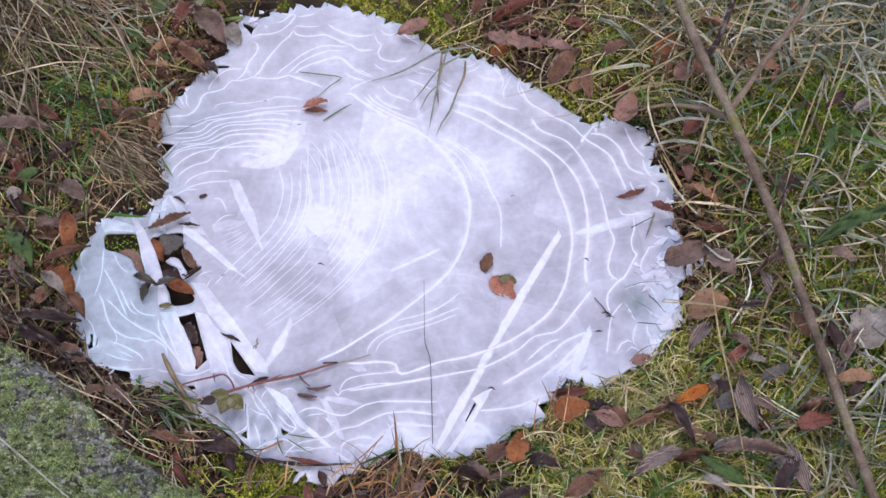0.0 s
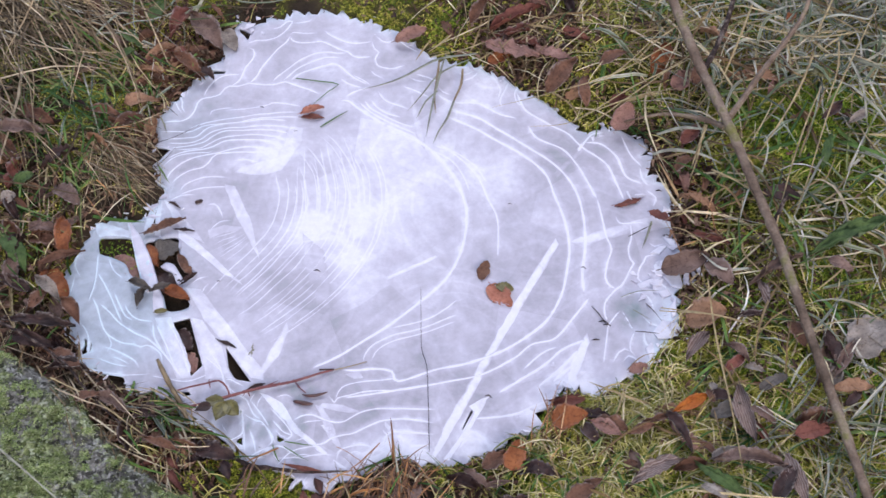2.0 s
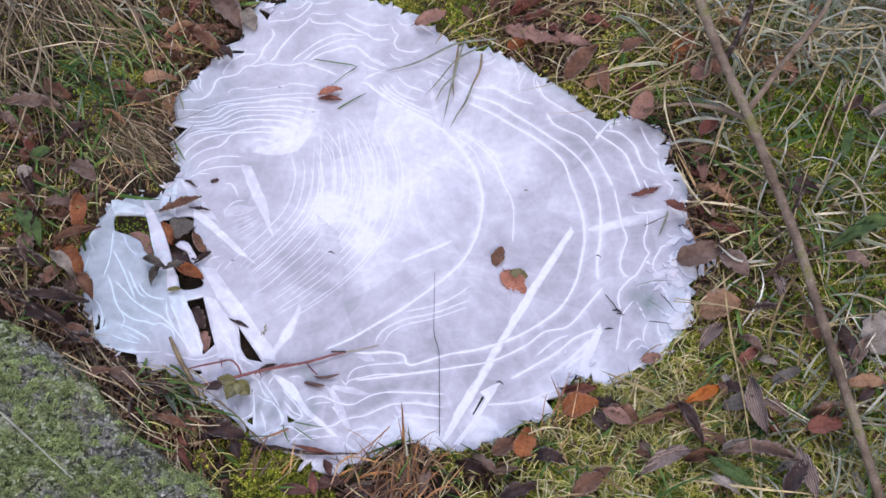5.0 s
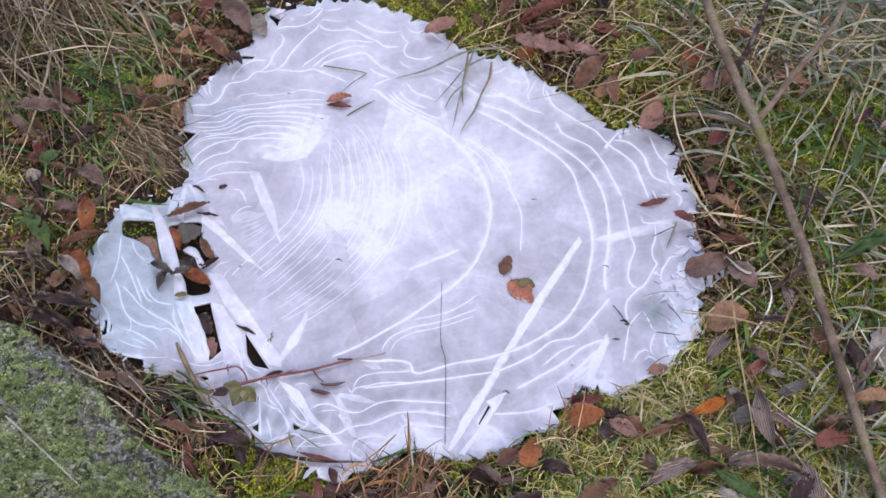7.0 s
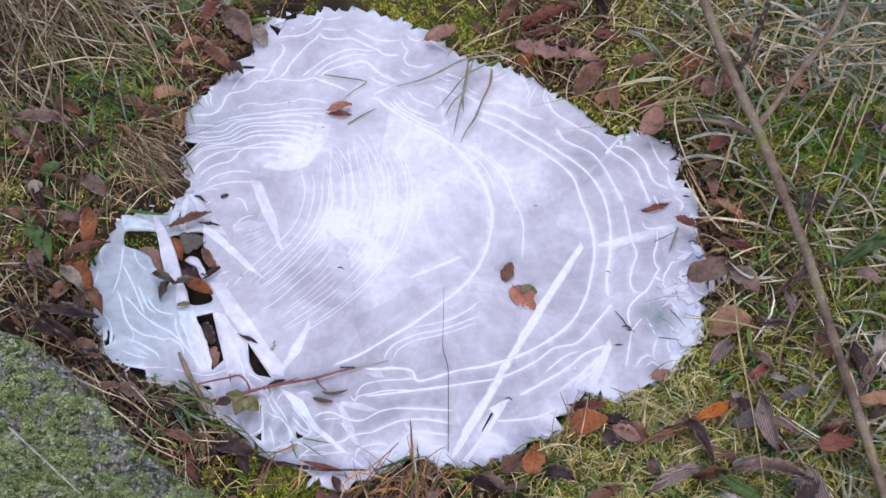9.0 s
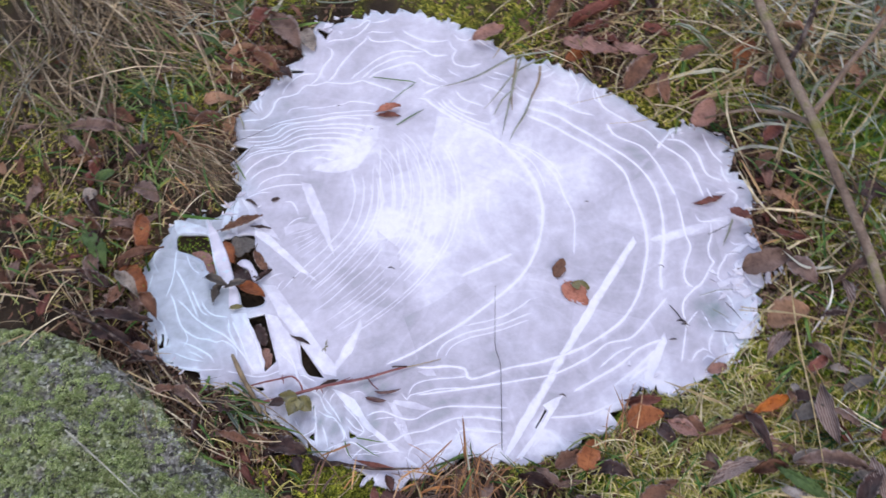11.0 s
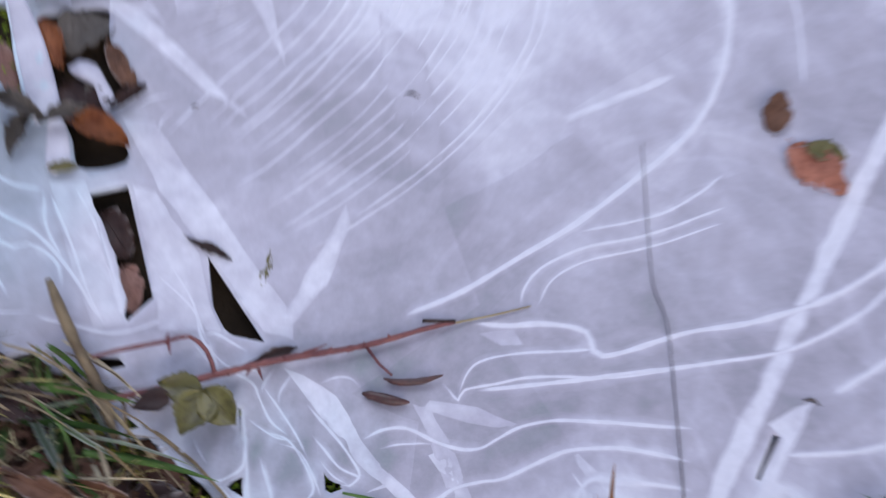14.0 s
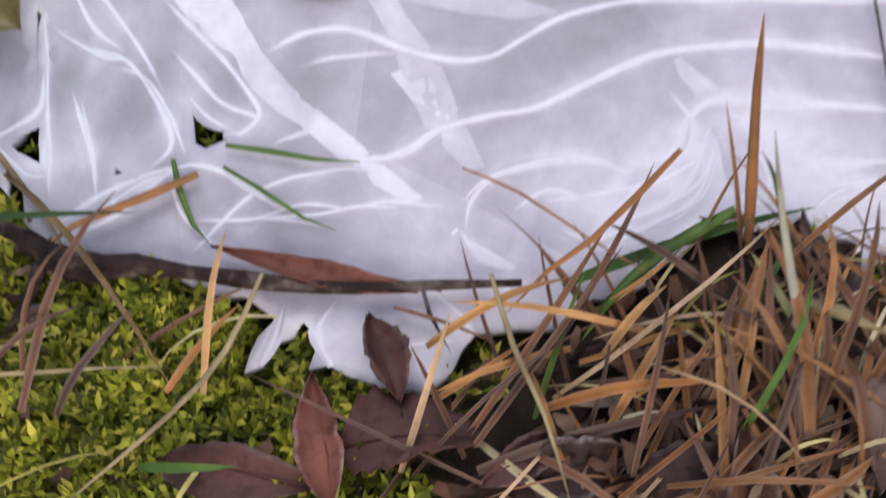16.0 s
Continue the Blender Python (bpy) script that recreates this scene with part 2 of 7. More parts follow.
GREEN = blades_material("green_grass", [(0.0, (0.03, 0.075, 0.015)), (0.45, (0.075, 0.17, 0.03)), (0.8, (0.16, 0.27, 0.06)), (1.0, (0.33, 0.33, 0.13))])
FINE = blades_material("fine_yellow_grass", [(0.0, (0.20, 0.21, 0.04)), (0.35, (0.46, 0.44, 0.11)), (0.7, (0.66, 0.60, 0.24)), (1.0, (0.80, 0.75, 0.50))])
FROSTED = blades_material("frosted_grass", [(0.0, (0.10, 0.12, 0.07)), (0.45, (0.30, 0.31, 0.21)), (0.85, (0.60, 0.60, 0.48)), (1.0, (0.78, 0.78, 0.68))], 0.7, rime=0.6)
HALF_FROZEN = blades_material("half_frozen_grass", [(0.0, (0.16, 0.18, 0.12)), (0.5, (0.27, 0.29, 0.21)), (1.0, (0.42, 0.44, 0.36))], 0.6)
FROST_GREEN = blades_material("frosted_green_grass", [(0.0, (0.03, 0.055, 0.018)), (0.45, (0.09, 0.14, 0.05)), (0.8, (0.20, 0.24, 0.11)), (1.0, (0.50, 0.50, 0.36))], 0.6, rime=0.75)
BARK = blotched("smooth_olive_bark", [(0.34, (0.10, 0.07, 0.045)), (0.48, (0.21, 0.15, 0.105)), (0.58, (0.30, 0.235, 0.17)), (0.68, (0.21, 0.20, 0.06))], 30.0, 0.65, 420.0, 0.9, 0.0015)
DARK_BARK = blotched("wet_dark_bark", [(0.36, (0.012, 0.009, 0.008)), (0.52, (0.05, 0.03, 0.024)), (0.60, (0.14, 0.11, 0.09)), (0.70, (0.22, 0.19, 0.16))], 160.0, 0.7, 500.0, 1.0, 0.0015, 0.3)
RED_STEM = blotched("red_bramble_stem", [(0.3, (0.13, 0.035, 0.04)), (0.7, (0.30, 0.11, 0.09))], 90.0, 0.5, 500.0, 0.4, 0.0006, 0.5)
POD = blotched("dark_brown_pod", [(0.3, (0.035, 0.014, 0.012)), (0.7, (0.12, 0.05, 0.04))], 160.0, 0.35, 600.0, 0.4, 0.0006, 0.6)
LEAVES = {
    "orange": leaf_material("orange_leaf", (0.16, 0.05, 0.018), (0.36, 0.135, 0.048)),
    "bright": leaf_material("bright_orange_leaf", (0.35, 0.09, 0.015), (0.62, 0.22, 0.03)),
    "brown": leaf_material("brown_leaf", (0.08, 0.04, 0.025), (0.23, 0.12, 0.072)),
    "red": leaf_material("red_brown_leaf", (0.10, 0.032, 0.025), (0.25, 0.10, 0.07)),
    "pink": leaf_material("pinkish_brown_leaf", (0.20, 0.11, 0.085), (0.38, 0.22, 0.17)),
    "purple": leaf_material("purple_brown_leaf", (0.075, 0.045, 0.035), (0.27, 0.185, 0.145)),
    "grey": leaf_material("grey_lilac_leaf", (0.16, 0.135, 0.11), (0.43, 0.38, 0.32), 0.65),
    "dark": leaf_material("wet_dark_leaf", (0.022, 0.014, 0.013), (0.075, 0.04, 0.032), 0.5, 0.25),
    "salmon": leaf_material("pale_orange_leaf", (0.30, 0.11, 0.065), (0.52, 0.23, 0.15)),
    "maroon": leaf_material("maroon_leaf", (0.045, 0.021, 0.018), (0.15, 0.07, 0.055)),
    "tan": leaf_material("tan_leaf", (0.22, 0.12, 0.06), (0.42, 0.25, 0.15)),
    "green": leaf_material("green_leaf", (0.035, 0.07, 0.02), (0.11, 0.17, 0.05)),
    "striped": leaf_material("striped_leaf", (0.10, 0.065, 0.055), (0.25, 0.18, 0.15), stripes=0.45),
    "slate": leaf_material("slate_grey_leaf", (0.06, 0.053, 0.045), (0.16, 0.145, 0.125)),
    "olive": leaf_material("olive_green_leaf", (0.085, 0.08, 0.02), (0.20, 0.175, 0.045), 0.4, 0.5),
}


# ---- building helpers; plan lengths in millimetres ----
def mesh_ob(name, verts, faces, material, parent=None, smooth=True):
    me = bpy.data.meshes.new(name)
    me.from_pydata([tuple(v) for v in verts], [], [tuple(f) for f in faces])
    me.materials.append(material)
    if smooth:
        me.polygons.foreach_set("use_smooth", [True] * len(me.polygons))
    me.update()
    ob = new(name, me)
    if parent:
        ob.parent = parent
    return ob


def bulk_mesh(name, verts, quads, material):
    """A large mesh of triangles or quads straight from arrays."""
    me = bpy.data.meshes.new(name)
    k = quads.shape[1]
    me.vertices.add(len(verts))
    me.vertices.foreach_set("co", np.asarray(verts, np.float32).ravel())
    me.loops.add(quads.size)
    me.loops.foreach_set("vertex_index", quads.astype(np.int32).ravel())
    me.polygons.add(len(quads))
    me.polygons.foreach_set("loop_start", np.arange(0, quads.size, k, dtype=np.int32))
    me.polygons.foreach_set("use_smooth", np.ones(len(quads), bool))
    me.update(calc_edges=True)
    me.materials.append(material)
    return new(name, me)


def smooth_line(points, step=4.0, closed=False):
    """Catmull-Rom through plan points, sampled about every step millimetres."""
    p = np.array(points, float)
    if closed:
        p = np.vstack([p[-1], p, p[0], p[1]])
    else:
        p = np.vstack([2 * p[0] - p[1], p, 2 * p[-1] - p[-2]])
    out = []
    for a, b, c, d in zip(p[:-3], p[1:-2], p[2:-1], p[3:]):
        k = max(1, int(np.linalg.norm(c - b) / step))
        for s in np.arange(k) / k:
            out.append(0.5 * (2 * b + (c - a) * s + (2 * a - 5 * b + 4 * c - d) * s * s + (3 * b - a - 3 * c + d) * s ** 3))
    if not closed:
        out.append(p[-2])
    return np.array(out)


def inside(poly, pts):
    x, y = pts[:, 0], pts[:, 1]
    hit = np.zeros(len(pts), bool)
    for (x0, y0), (x1, y1) in zip(poly, np.roll(poly, -1, 0)):
        cross = (y0 > y) != (y1 > y)
        hit ^= cross & (x < (x1 - x0) * (y - y0) / (y1 - y0 + 1e-12) + x0)
    return hit


def away(poly, pts, closed=True):
    """Distance from points to a line."""
    best = np.full(len(pts), 1e9)
    ends = np.roll(poly, -1, 0) if closed else poly[1:]
    for a, b in zip(poly, ends):
        d = b - a
        s = np.clip(((pts - a) @ d) / (d @ d + 1e-9), 0, 1)
        best = np.minimum(best, np.hypot(*(pts - a - s[:, None] * d).T))
    return best


def fuzz(pts, scale, octaves=3):
    """Cheap smooth noise of about -1 to 1 over plan points."""
    out, amp = np.zeros(len(pts)), 1.0
    for k in range(octaves):
        f = 2 ** k / scale
        x, y = pts[:, 0] * f, pts[:, 1] * f
        out += amp * (np.sin(6.3 * x + 2.1 * np.sin(4.7 * y + k)) * np.cos(5.9 * y + 1.7 * np.sin(5.3 * x + 2 * k)))
        amp *= 0.5
    return out / 1.5


# ---- the shore of the puddle ----
NORTH = [(-204, 305), (-195, 301), (-181, 307), (-166, 310), (-132, 312), (-102, 303), (-72, 285), (-46, 273), (-32, 255), (-14, 248), (14, 241), (45, 226), (69, 206), (96, 185), (113, 172), (117, 160), (131, 169), (152, 166), (170, 156), (179, 135)]
EAST = [(175, 120), (193, 101), (194, 79), (190, 48), (200, 29), (203, 7), (194, -16), (193, -44), (175, -66), (164, -86), (140, -104), (121, -115), (99, -112), (82, -129), (77, -148), (54, -155), (43, -167)]
SOUTH = [(16, -175), (-2, -181), (-12, -175)] + [(-20, -184), (-23, -179), (-28, -174), (-31, -173), (-38, -178), (-42, -173), (-51, -180), (-60, -188), (-66, -190), (-73, -195), (-82, -193), (-88, -201), (-92, -206), (-98, -205), (-103, -203), (-108, -202), (-112, -201), (-113, -194), (-122, -204), (-123, -201), (-119, -193), (-132, -189), (-137, -186), (-152, -185), (-159, -184), (-163, -178), (-169, -169)]
CORNER = [(-168, -174), (-179, -164), (-192, -156), (-200, -148), (-209, -151), (-216, -143), (-221, -136)] + [(-211, -135), (-224, -130), (-239, -125)]
WEST = [(-264, -121), (-285, -111), (-311, -100), (-316, -79), (-329, -65), (-327, -48), (-341, -26), (-342, 1), (-330, 28), (-322, 44), (-298, 52), (-280, 57), (-273, 73), (-269, 82), (-281, 108), (-287, 142), (-286, 169), (-277, 197), (-265, 212), (-255, 220), (-247, 226), (-252, 235), (-249, 245), (-233, 251), (-243, 262), (-241, 273), (-234, 282), (-228, 295), (-208, 295)]
SHORE = smooth_line(NORTH + EAST + SOUTH + CORNER + WEST, 3.2, True)
ROCK_EDGE = np.array([(-595, -63), (-430, -73), (-373, -85), (-339, -104), (-301, -126), (-266, -161), (-227, -194), (-183, -219), (-160, -253), (-169, -314)] + [(-330, -620), (-700, -640), (-860, -300), (-780, -80)], float)
ROCK_LINE = smooth_line(ROCK_EDGE, 12.0, True)


def height(pts):
    """Ground level in millimetres: a shallow bowl under the ice, humps of moss round it."""
    d = away(SHORE[::3], pts)
    s = np.where(inside(SHORE[::2], pts), -d, d)
    bowl = np.interp(s, [-60, -25, -4, 4, 25, 80, 400], [-10, -9, -6, -2, 2, 9, 16])
    bump_ = 5.0 * fuzz(pts, 260) + 2.5 * fuzz(pts + 91, 70) + 1.0 * fuzz(pts + 37, 22)
    return bowl + bump_ * np.interp(s, [-10, 20], [0.15, 1.0]) * np.interp(np.abs(pts).max(1), [650, 760], [1.0, 0.0])


def ground_at(x, y):
    return float(height(np.array([[x, y]], float))[0])


STRAW_BED = np.array([(-42, -215)][0], float)
GREEN_SPOT = np.array([(306, 158)][0], float)
LUSH = [([(-138, -212)], 30, 1.3), ([(183, -149)], 50, 0.6), ([(-208, -203)], 34, 0.9), ([(306, 155)], 60, 1.2), ([(228, -92)], 60, 0.8), ([(146, -169)], 60, 0.8), ([(327, -41)], 50, 0.7), ([(-350, 190)], 50, 0.9), ([(-39, 297)], 60, 0.1), ([(60, 270)], 50, -0.8), ([(237, -195)], 80, 0.5)]


def mossiness(p):
    """How thickly moss grows at plan points: nought and less is bare."""
    out = 0.25 + 0.8 * (fuzz(p + 300, 150) + 0.5 * fuzz(p + 70, 40))
    for (c,), r, k in LUSH:
        out += k * np.exp(-((p - np.array(c)) ** 2).sum(1) / r ** 2)
    out -= 0.8 * np.clip((-p[:, 0] - 230) / 120, 0, 1) * np.clip((p[:, 1] + 60) / 100, 0, 1)
    d_shore = away(SHORE[::4], p)
    west = np.flatnonzero(p[:, 0] < -90)
    out[west] -= np.interp(away(ROCK_LINE[::2], p[west]), [20, 70], [1.6, 0.0]) * np.clip((-90 - p[west, 0]) / 90, 0, 1)
    out -= 2.4 * np.exp(-((p[:, 0] - STRAW_BED[0]) / 52) ** 2 - ((p[:, 1] - STRAW_BED[1]) / 38) ** 2)
    rim_side = np.clip((p[:, 0] - 110) / 50, 0, 1) * np.clip((p[:, 1] + 50) / 50, 0, 1) + np.clip((-p[:, 0] - 120) / 50, 0, 1) * np.clip((p[:, 1] - 30) / 50, 0, 1)
    return out - rim_side * np.interp(d_shore, [8, 36], [1.1, 0.0])


axis = np.concatenate([-np.geomspace(400000, 800, 26), np.arange(-750, 751, 7.0), np.geomspace(800, 400000, 26)])
gx, gy = np.meshgrid(axis, axis)
gp = np.c_[gx.ravel(), gy.ravel()]
gz = height(gp)
n_ax = len(axis)
idx = np.arange(n_ax * n_ax).reshape(n_ax, n_ax)
quads = np.c_[idx[:-1, :-1].ravel(), idx[:-1, 1:].ravel(), idx[1:, 1:].ravel(), idx[1:, :-1].ravel()]
ground = bulk_mesh("ground", np.c_[gp, gz] / 1000, quads, SOIL)
spread_ = np.abs(gp).max(1)
near_here = np.interp(spread_, [480, 760], [1.0, 0.0])
grown = np.clip(0.5 + 0.9 * mossiness(gp) * near_here + 0.1 * (1 - near_here), 0, 1) * ~inside(SHORE, gp)
ground.data.attributes.new("mossy", "FLOAT", "POINT").data.foreach_set("value", grown.astype(np.float32))
tagged(ground, "dark wet soil with green moss round a puddle", "ground", kind="structure")

# ---- boulder beside the puddle ----
bx, by = np.meshgrid(np.concatenate([np.arange(-880, -640, 8.0), np.arange(-640, -100, 3.0)]), np.concatenate([np.arange(-660, -340, 8.0), np.arange(-340, 0, 3.0)]))
bp = np.c_[bx.ravel(), by.ravel()]
b_in = inside(ROCK_LINE, bp)
b_d = away(ROCK_LINE, bp)
b_s = np.where(b_in, b_d, -b_d)
rock_top = np.interp(b_s, [-8, 0, 12, 40, 120, 260], [-30, -4, 14, 26, 44, 60]) + (4 * fuzz(bp, 120) + 2.2 * fuzz(bp + 51, 40) + 3.4 * fuzz(bp + 11, 16)) * np.clip(b_s / 20, 0, 1)
rock_top += np.clip(b_s / 10, 0, 1) * (rng.normal(0, 0.7, len(bp)) + 1.8 * fuzz(bp + 5, 9))
nb = (by.shape[0], by.shape[1])
bi = np.arange(bp.shape[0]).reshape(nb)
bq = np.c_[bi[:-1, :-1].ravel(), bi[:-1, 1:].ravel(), bi[1:, 1:].ravel(), bi[1:, :-1].ravel()]
bq = bq[(b_s[bq] > -9).all(1)]
rock = bulk_mesh("boulder", np.c_[bp, rock_top] / 1000, bq, ROCK)
tagged(rock, "grey granite boulder covered with pale green moss and lichen", "rock")

# ---- the sheet of ice ----
# open places in the sheet
HOLES = []
HOLES += [
    [(-190, -77), (-185, -97), (-178, -108), (-164, -110)],
    [(-239, -55), (-225, -50), (-207, -96), (-215, -106)],
    [(-277, 48), (-273, 70), (-271, 47)],
    [(-312, -73), (-309, -74), (-307, -74), (-304, -79), (-304, -84), (-308, -86), (-311, -83), (-310, -79)],
    [(-307, -104), (-296, -107), (-285, -106), (-271, -109), (-269, -114), (-276, -116), (-283, -114), (-295, -113), (-303, -109)],
    [(-170, -135), (-169, -135), (-164, -157), (-163, -167), (-167, -165), (-170, -164), (-166, -156)],
    [(-138, -153), (-128, -160), (-134, -163), (-136, -162)],
    [(-150, -167), (-144, -170), (-150, -174)],
    [(-209, -141), (-203, -145), (-208, -147)],
]
HOLES += [
    [(-224, -120), (-215, -120), (-212, -123), (-218, -125)],
    [(19, -129), (21, -130), (13, -147), (12, -146)],
    [(-319, 28), (-309, 30), (-291, 30), (-287, 21), (-282, 6), (-275, -12), (-279, -12), (-285, -7), (-290, 2), (-297, 6), (-304, 9), (-311, 11), (-316, 13)],
    [(-277, 25), (-271, 28), (-262, 31), (-249, 32), (-246, 20), (-241, 8), (-234, -1), (-228, -7), (-235, -11), (-239, -19), (-234, -26), (-227, -37), (-231, -42), (-245, -44), (-251, -30), (-256, -24), (-261, -11), (-267, 4)],
    [(-228, 288), (-223, 286), (-215, 281), (-217, 271), (-221, 277), (-226, 282)],
]
HOLES += [
    [(-251, 229), (-244, 231), (-233, 230), (-234, 226), (-246, 226)],
]
# welts of white ice: plan line, width
RIDGES = []
# middle
RIDGES += [
    ([(-70, 166), (-64, 162), (-37, 146), (-14, 123), (1, 97), (9, 69), (8, 38), (1, 11), (-11, -10), (-30, -30), (-51, -50), (-74, -68), (-96, -85), (-114, -95)], 2.7),
    ([(-11, 177), (14, 164), (35, 150), (60, 133), (80, 113), (89, 86), (98, 58), (101, 31), (99, 11), (94, -16), (83, -40), (68, -56), (42, -75), (13, -87), (-13, -94), (-42, -105), (-48, -96), (-62, -94), (-76, -96), (-90, -96)], 2.5),
    ([(-13, 187), (16, 177), (38, 162), (64, 143), (91, 121), (107, 96), (114, 65), (115, 34), (112, 5), (113, -14)], 2.6),
]
RIDGES += [
    ([(117, -20), (104, -39), (88, -60), (68, -67), (54, -80), (32, -94), (13, -101), (-28, -110), (-65, -118), (-87, -122)], 1.9),
    ([(-17, 143), (3, 126), (18, 107), (28, 82), (37, 59), (38, 19)], 0.9),
    ([(41, -113), (61, -99), (79, -86), (94, -71), (114, -60)], 2.4),
    ([(22, -137), (50, -133), (75, -123), (86, -116)], 2.2),
    ([(74, -106), (92, -89), (107, -71)], 2.2),
    ([(86, -101), (98, -90), (108, -83)], 2.0),
    ([(61, -91), (77, -75), (89, -69)], 1.8),
    ([(11, -163), (21, -149), (33, -159), (39, -167)], 2.0),
]
RIDGES += [
    ([(-72, -88), (-72, -82), (-66, -72), (-50, -62), (-25, -54), (4, -40)], 0.9),
    ([(-66, -87), (-61, -76), (-48, -67), (-24, -59), (3, -47)], 0.7),
    ([(-51, -55), (-23, -46), (-6, -35), (4, -25)], 0.9),
]
# far shore
RIDGES += [
    ([(-45, 231), (-35, 227), (-23, 221)], 1.5),
    ([(-57, 215), (-43, 208), (-31, 201)], 1.3),
    ([(-65, 274), (-54, 265), (-45, 259)], 1.4),
    ([(53, 209), (62, 188), (83, 172), (101, 161), (114, 145), (136, 126), (145, 104), (151, 85)], 2.3),
    ([(117, 150), (132, 149), (146, 134), (154, 112), (168, 104)], 2.4),
    ([(151, 160), (159, 138), (169, 123)], 2.2),
    ([(115, 151), (111, 140), (123, 159), (135, 163)], 2.2),
    ([(-8, 196), (17, 195), (37, 182), (53, 178)], 2.2),
]
# east side
RIDGES += [
    ([(64, 169), (73, 154), (96, 142), (109, 125), (118, 106), (127, 85)], 2.2),
    ([(172, 97), (180, 88), (177, 78)], 1.6),
    ([(167, 123), (169, 110), (174, 102)], 1.6),
]
# by the boulder
RIDGES += [
    ([(-245, -52), (-231, -73), (-217, -104)], 1.3),
    ([(-248, -107), (-235, -109), (-218, -111), (-199, -103)], 1.4),
]
# near shore and broken corner
RIDGES += [
    ([(-125, -143), (-118, -139), (-110, -138), (-100, -142), (-91, -144), (-84, -143), (-78, -139), (-70, -134), (-59, -131), (-46, -130), (-30, -130), (-10, -130)], 2.2),
    ([(-119, -146), (-113, -144), (-105, -143), (-100, -143)], 1.2),
    ([(-110, -165), (-99, -163), (-92, -158), (-83, -155), (-75, -153), (-61, -145), (-52, -141), (-37, -139), (-24, -140), (-11, -142)], 2.2),
    ([(-86, -173), (-87, -171), (-83, -167), (-74, -164), (-65, -163), (-60, -165)], 1.8),
    ([(-57, -164), (-51, -161), (-49, -155), (-45, -151), (-39, -151), (-25, -151), (-11, -152)], 2.2),
    ([(-31, -172), (-29, -165), (-24, -163), (-11, -161)], 1.8),
]
RIDGES += [
    ([(-29, -173), (-25, -169), (-19, -166), (-11, -165)], 1.5),
    ([(-99, -120), (-96, -123), (-93, -126), (-91, -122), (-80, -119), (-65, -115), (-38, -113), (-24, -110), (-10, -106)], 1.8),
    ([(-93, -124), (-90, -115), (-84, -110), (-69, -106), (-54, -104), (-47, -103), (-44, -104)], 1.7),
    ([(-143, -124), (-137, -121), (-132, -121), (-128, -124)], 1.2),
    ([(-126, -176), (-114, -175), (-106, -173), (-99, -173)], 1.3),
    ([(-74, -171), (-65, -170), (-58, -168), (-52, -166), (-45, -161)], 1.8),
    ([(-64, -175), (-56, -173), (-48, -168), (-44, -163)], 1.6),
    ([(-59, -174), (-53, -172), (-48, -166), (-45, -156)], 1.3),
]
RIDGES += [
    ([(-57, -176), (-50, -173), (-46, -167), (-44, -160)], 1.2),
    ([(-53, -178), (-46, -173), (-43, -168)], 1.2),
    ([(-28, -171), (-24, -167), (-11, -166)], 1.3),
    ([(-28, -172), (-23, -169), (-14, -170)], 1.1),
    ([(-87, -177), (-86, -171), (-81, -166), (-71, -163), (-62, -164)], 1.2),
    ([(-79, -173), (-73, -169), (-66, -171), (-60, -173)], 1.3),
    ([(-71, -176), (-65, -178), (-58, -175)], 1.0),
    ([(-107, -173), (-100, -172), (-91, -173)], 1.1),
    ([(-127, -176), (-119, -176), (-110, -177)], 1.0),
    ([(-152, -176), (-144, -170), (-135, -167)], 1.5),
    ([(-132, -167), (-121, -173), (-115, -175)], 0.9),
    ([(-187, -109), (-182, -108), (-176, -111), (-170, -114)], 1.6),
]
RIDGES += [
    ([(-187, -111), (-184, -116), (-179, -118)], 1.2),
    ([(-174, -122), (-166, -126), (-163, -131), (-158, -139), (-151, -144)], 1.4),
    ([(-166, -139), (-161, -142), (-155, -145), (-147, -146)], 1.0),
    ([(-159, -119), (-162, -125), (-163, -130)], 1.2),
    ([(-152, -119), (-156, -128), (-156, -133)], 1.2),
    ([(-146, -132), (-139, -139), (-133, -145), (-128, -151), (-125, -156), (-128, -160), (-131, -160)], 1.5),
    ([(-139, -152), (-134, -157), (-128, -160)], 1.0),
    ([(-168, -136), (-164, -154), (-162, -167), (-161, -173)], 1.1),
    ([(-160, -152), (-157, -159), (-154, -166), (-152, -174)], 1.3),
    ([(-154, -147), (-147, -149), (-141, -157), (-137, -165)], 1.2),
]
RIDGES += [
    ([(-166, -148), (-165, -156), (-169, -160), (-175, -162), (-180, -158)], 1.5),
    ([(-154, -180), (-148, -176), (-143, -171), (-138, -167), (-132, -167), (-124, -171), (-119, -175)], 1.5),
    ([(-140, -168), (-137, -175), (-133, -179), (-129, -182)], 1.2),
    ([(-187, -157), (-179, -161), (-172, -164), (-166, -169), (-161, -169)], 1.3),
    ([(-184, -147), (-181, -152), (-177, -157)], 1.0),
    ([(-195, -151), (-190, -156), (-183, -159)], 1.2),
    ([(-136, -177), (-124, -176), (-115, -173), (-105, -174)], 1.0),
    ([(-88, -177), (-84, -182), (-79, -184)], 1.6),
    ([(-52, -149), (-48, -155), (-49, -161), (-54, -165), (-63, -174)], 1.6),
    ([(-41, -155), (-36, -157), (-35, -167), (-39, -172)], 1.8),
]
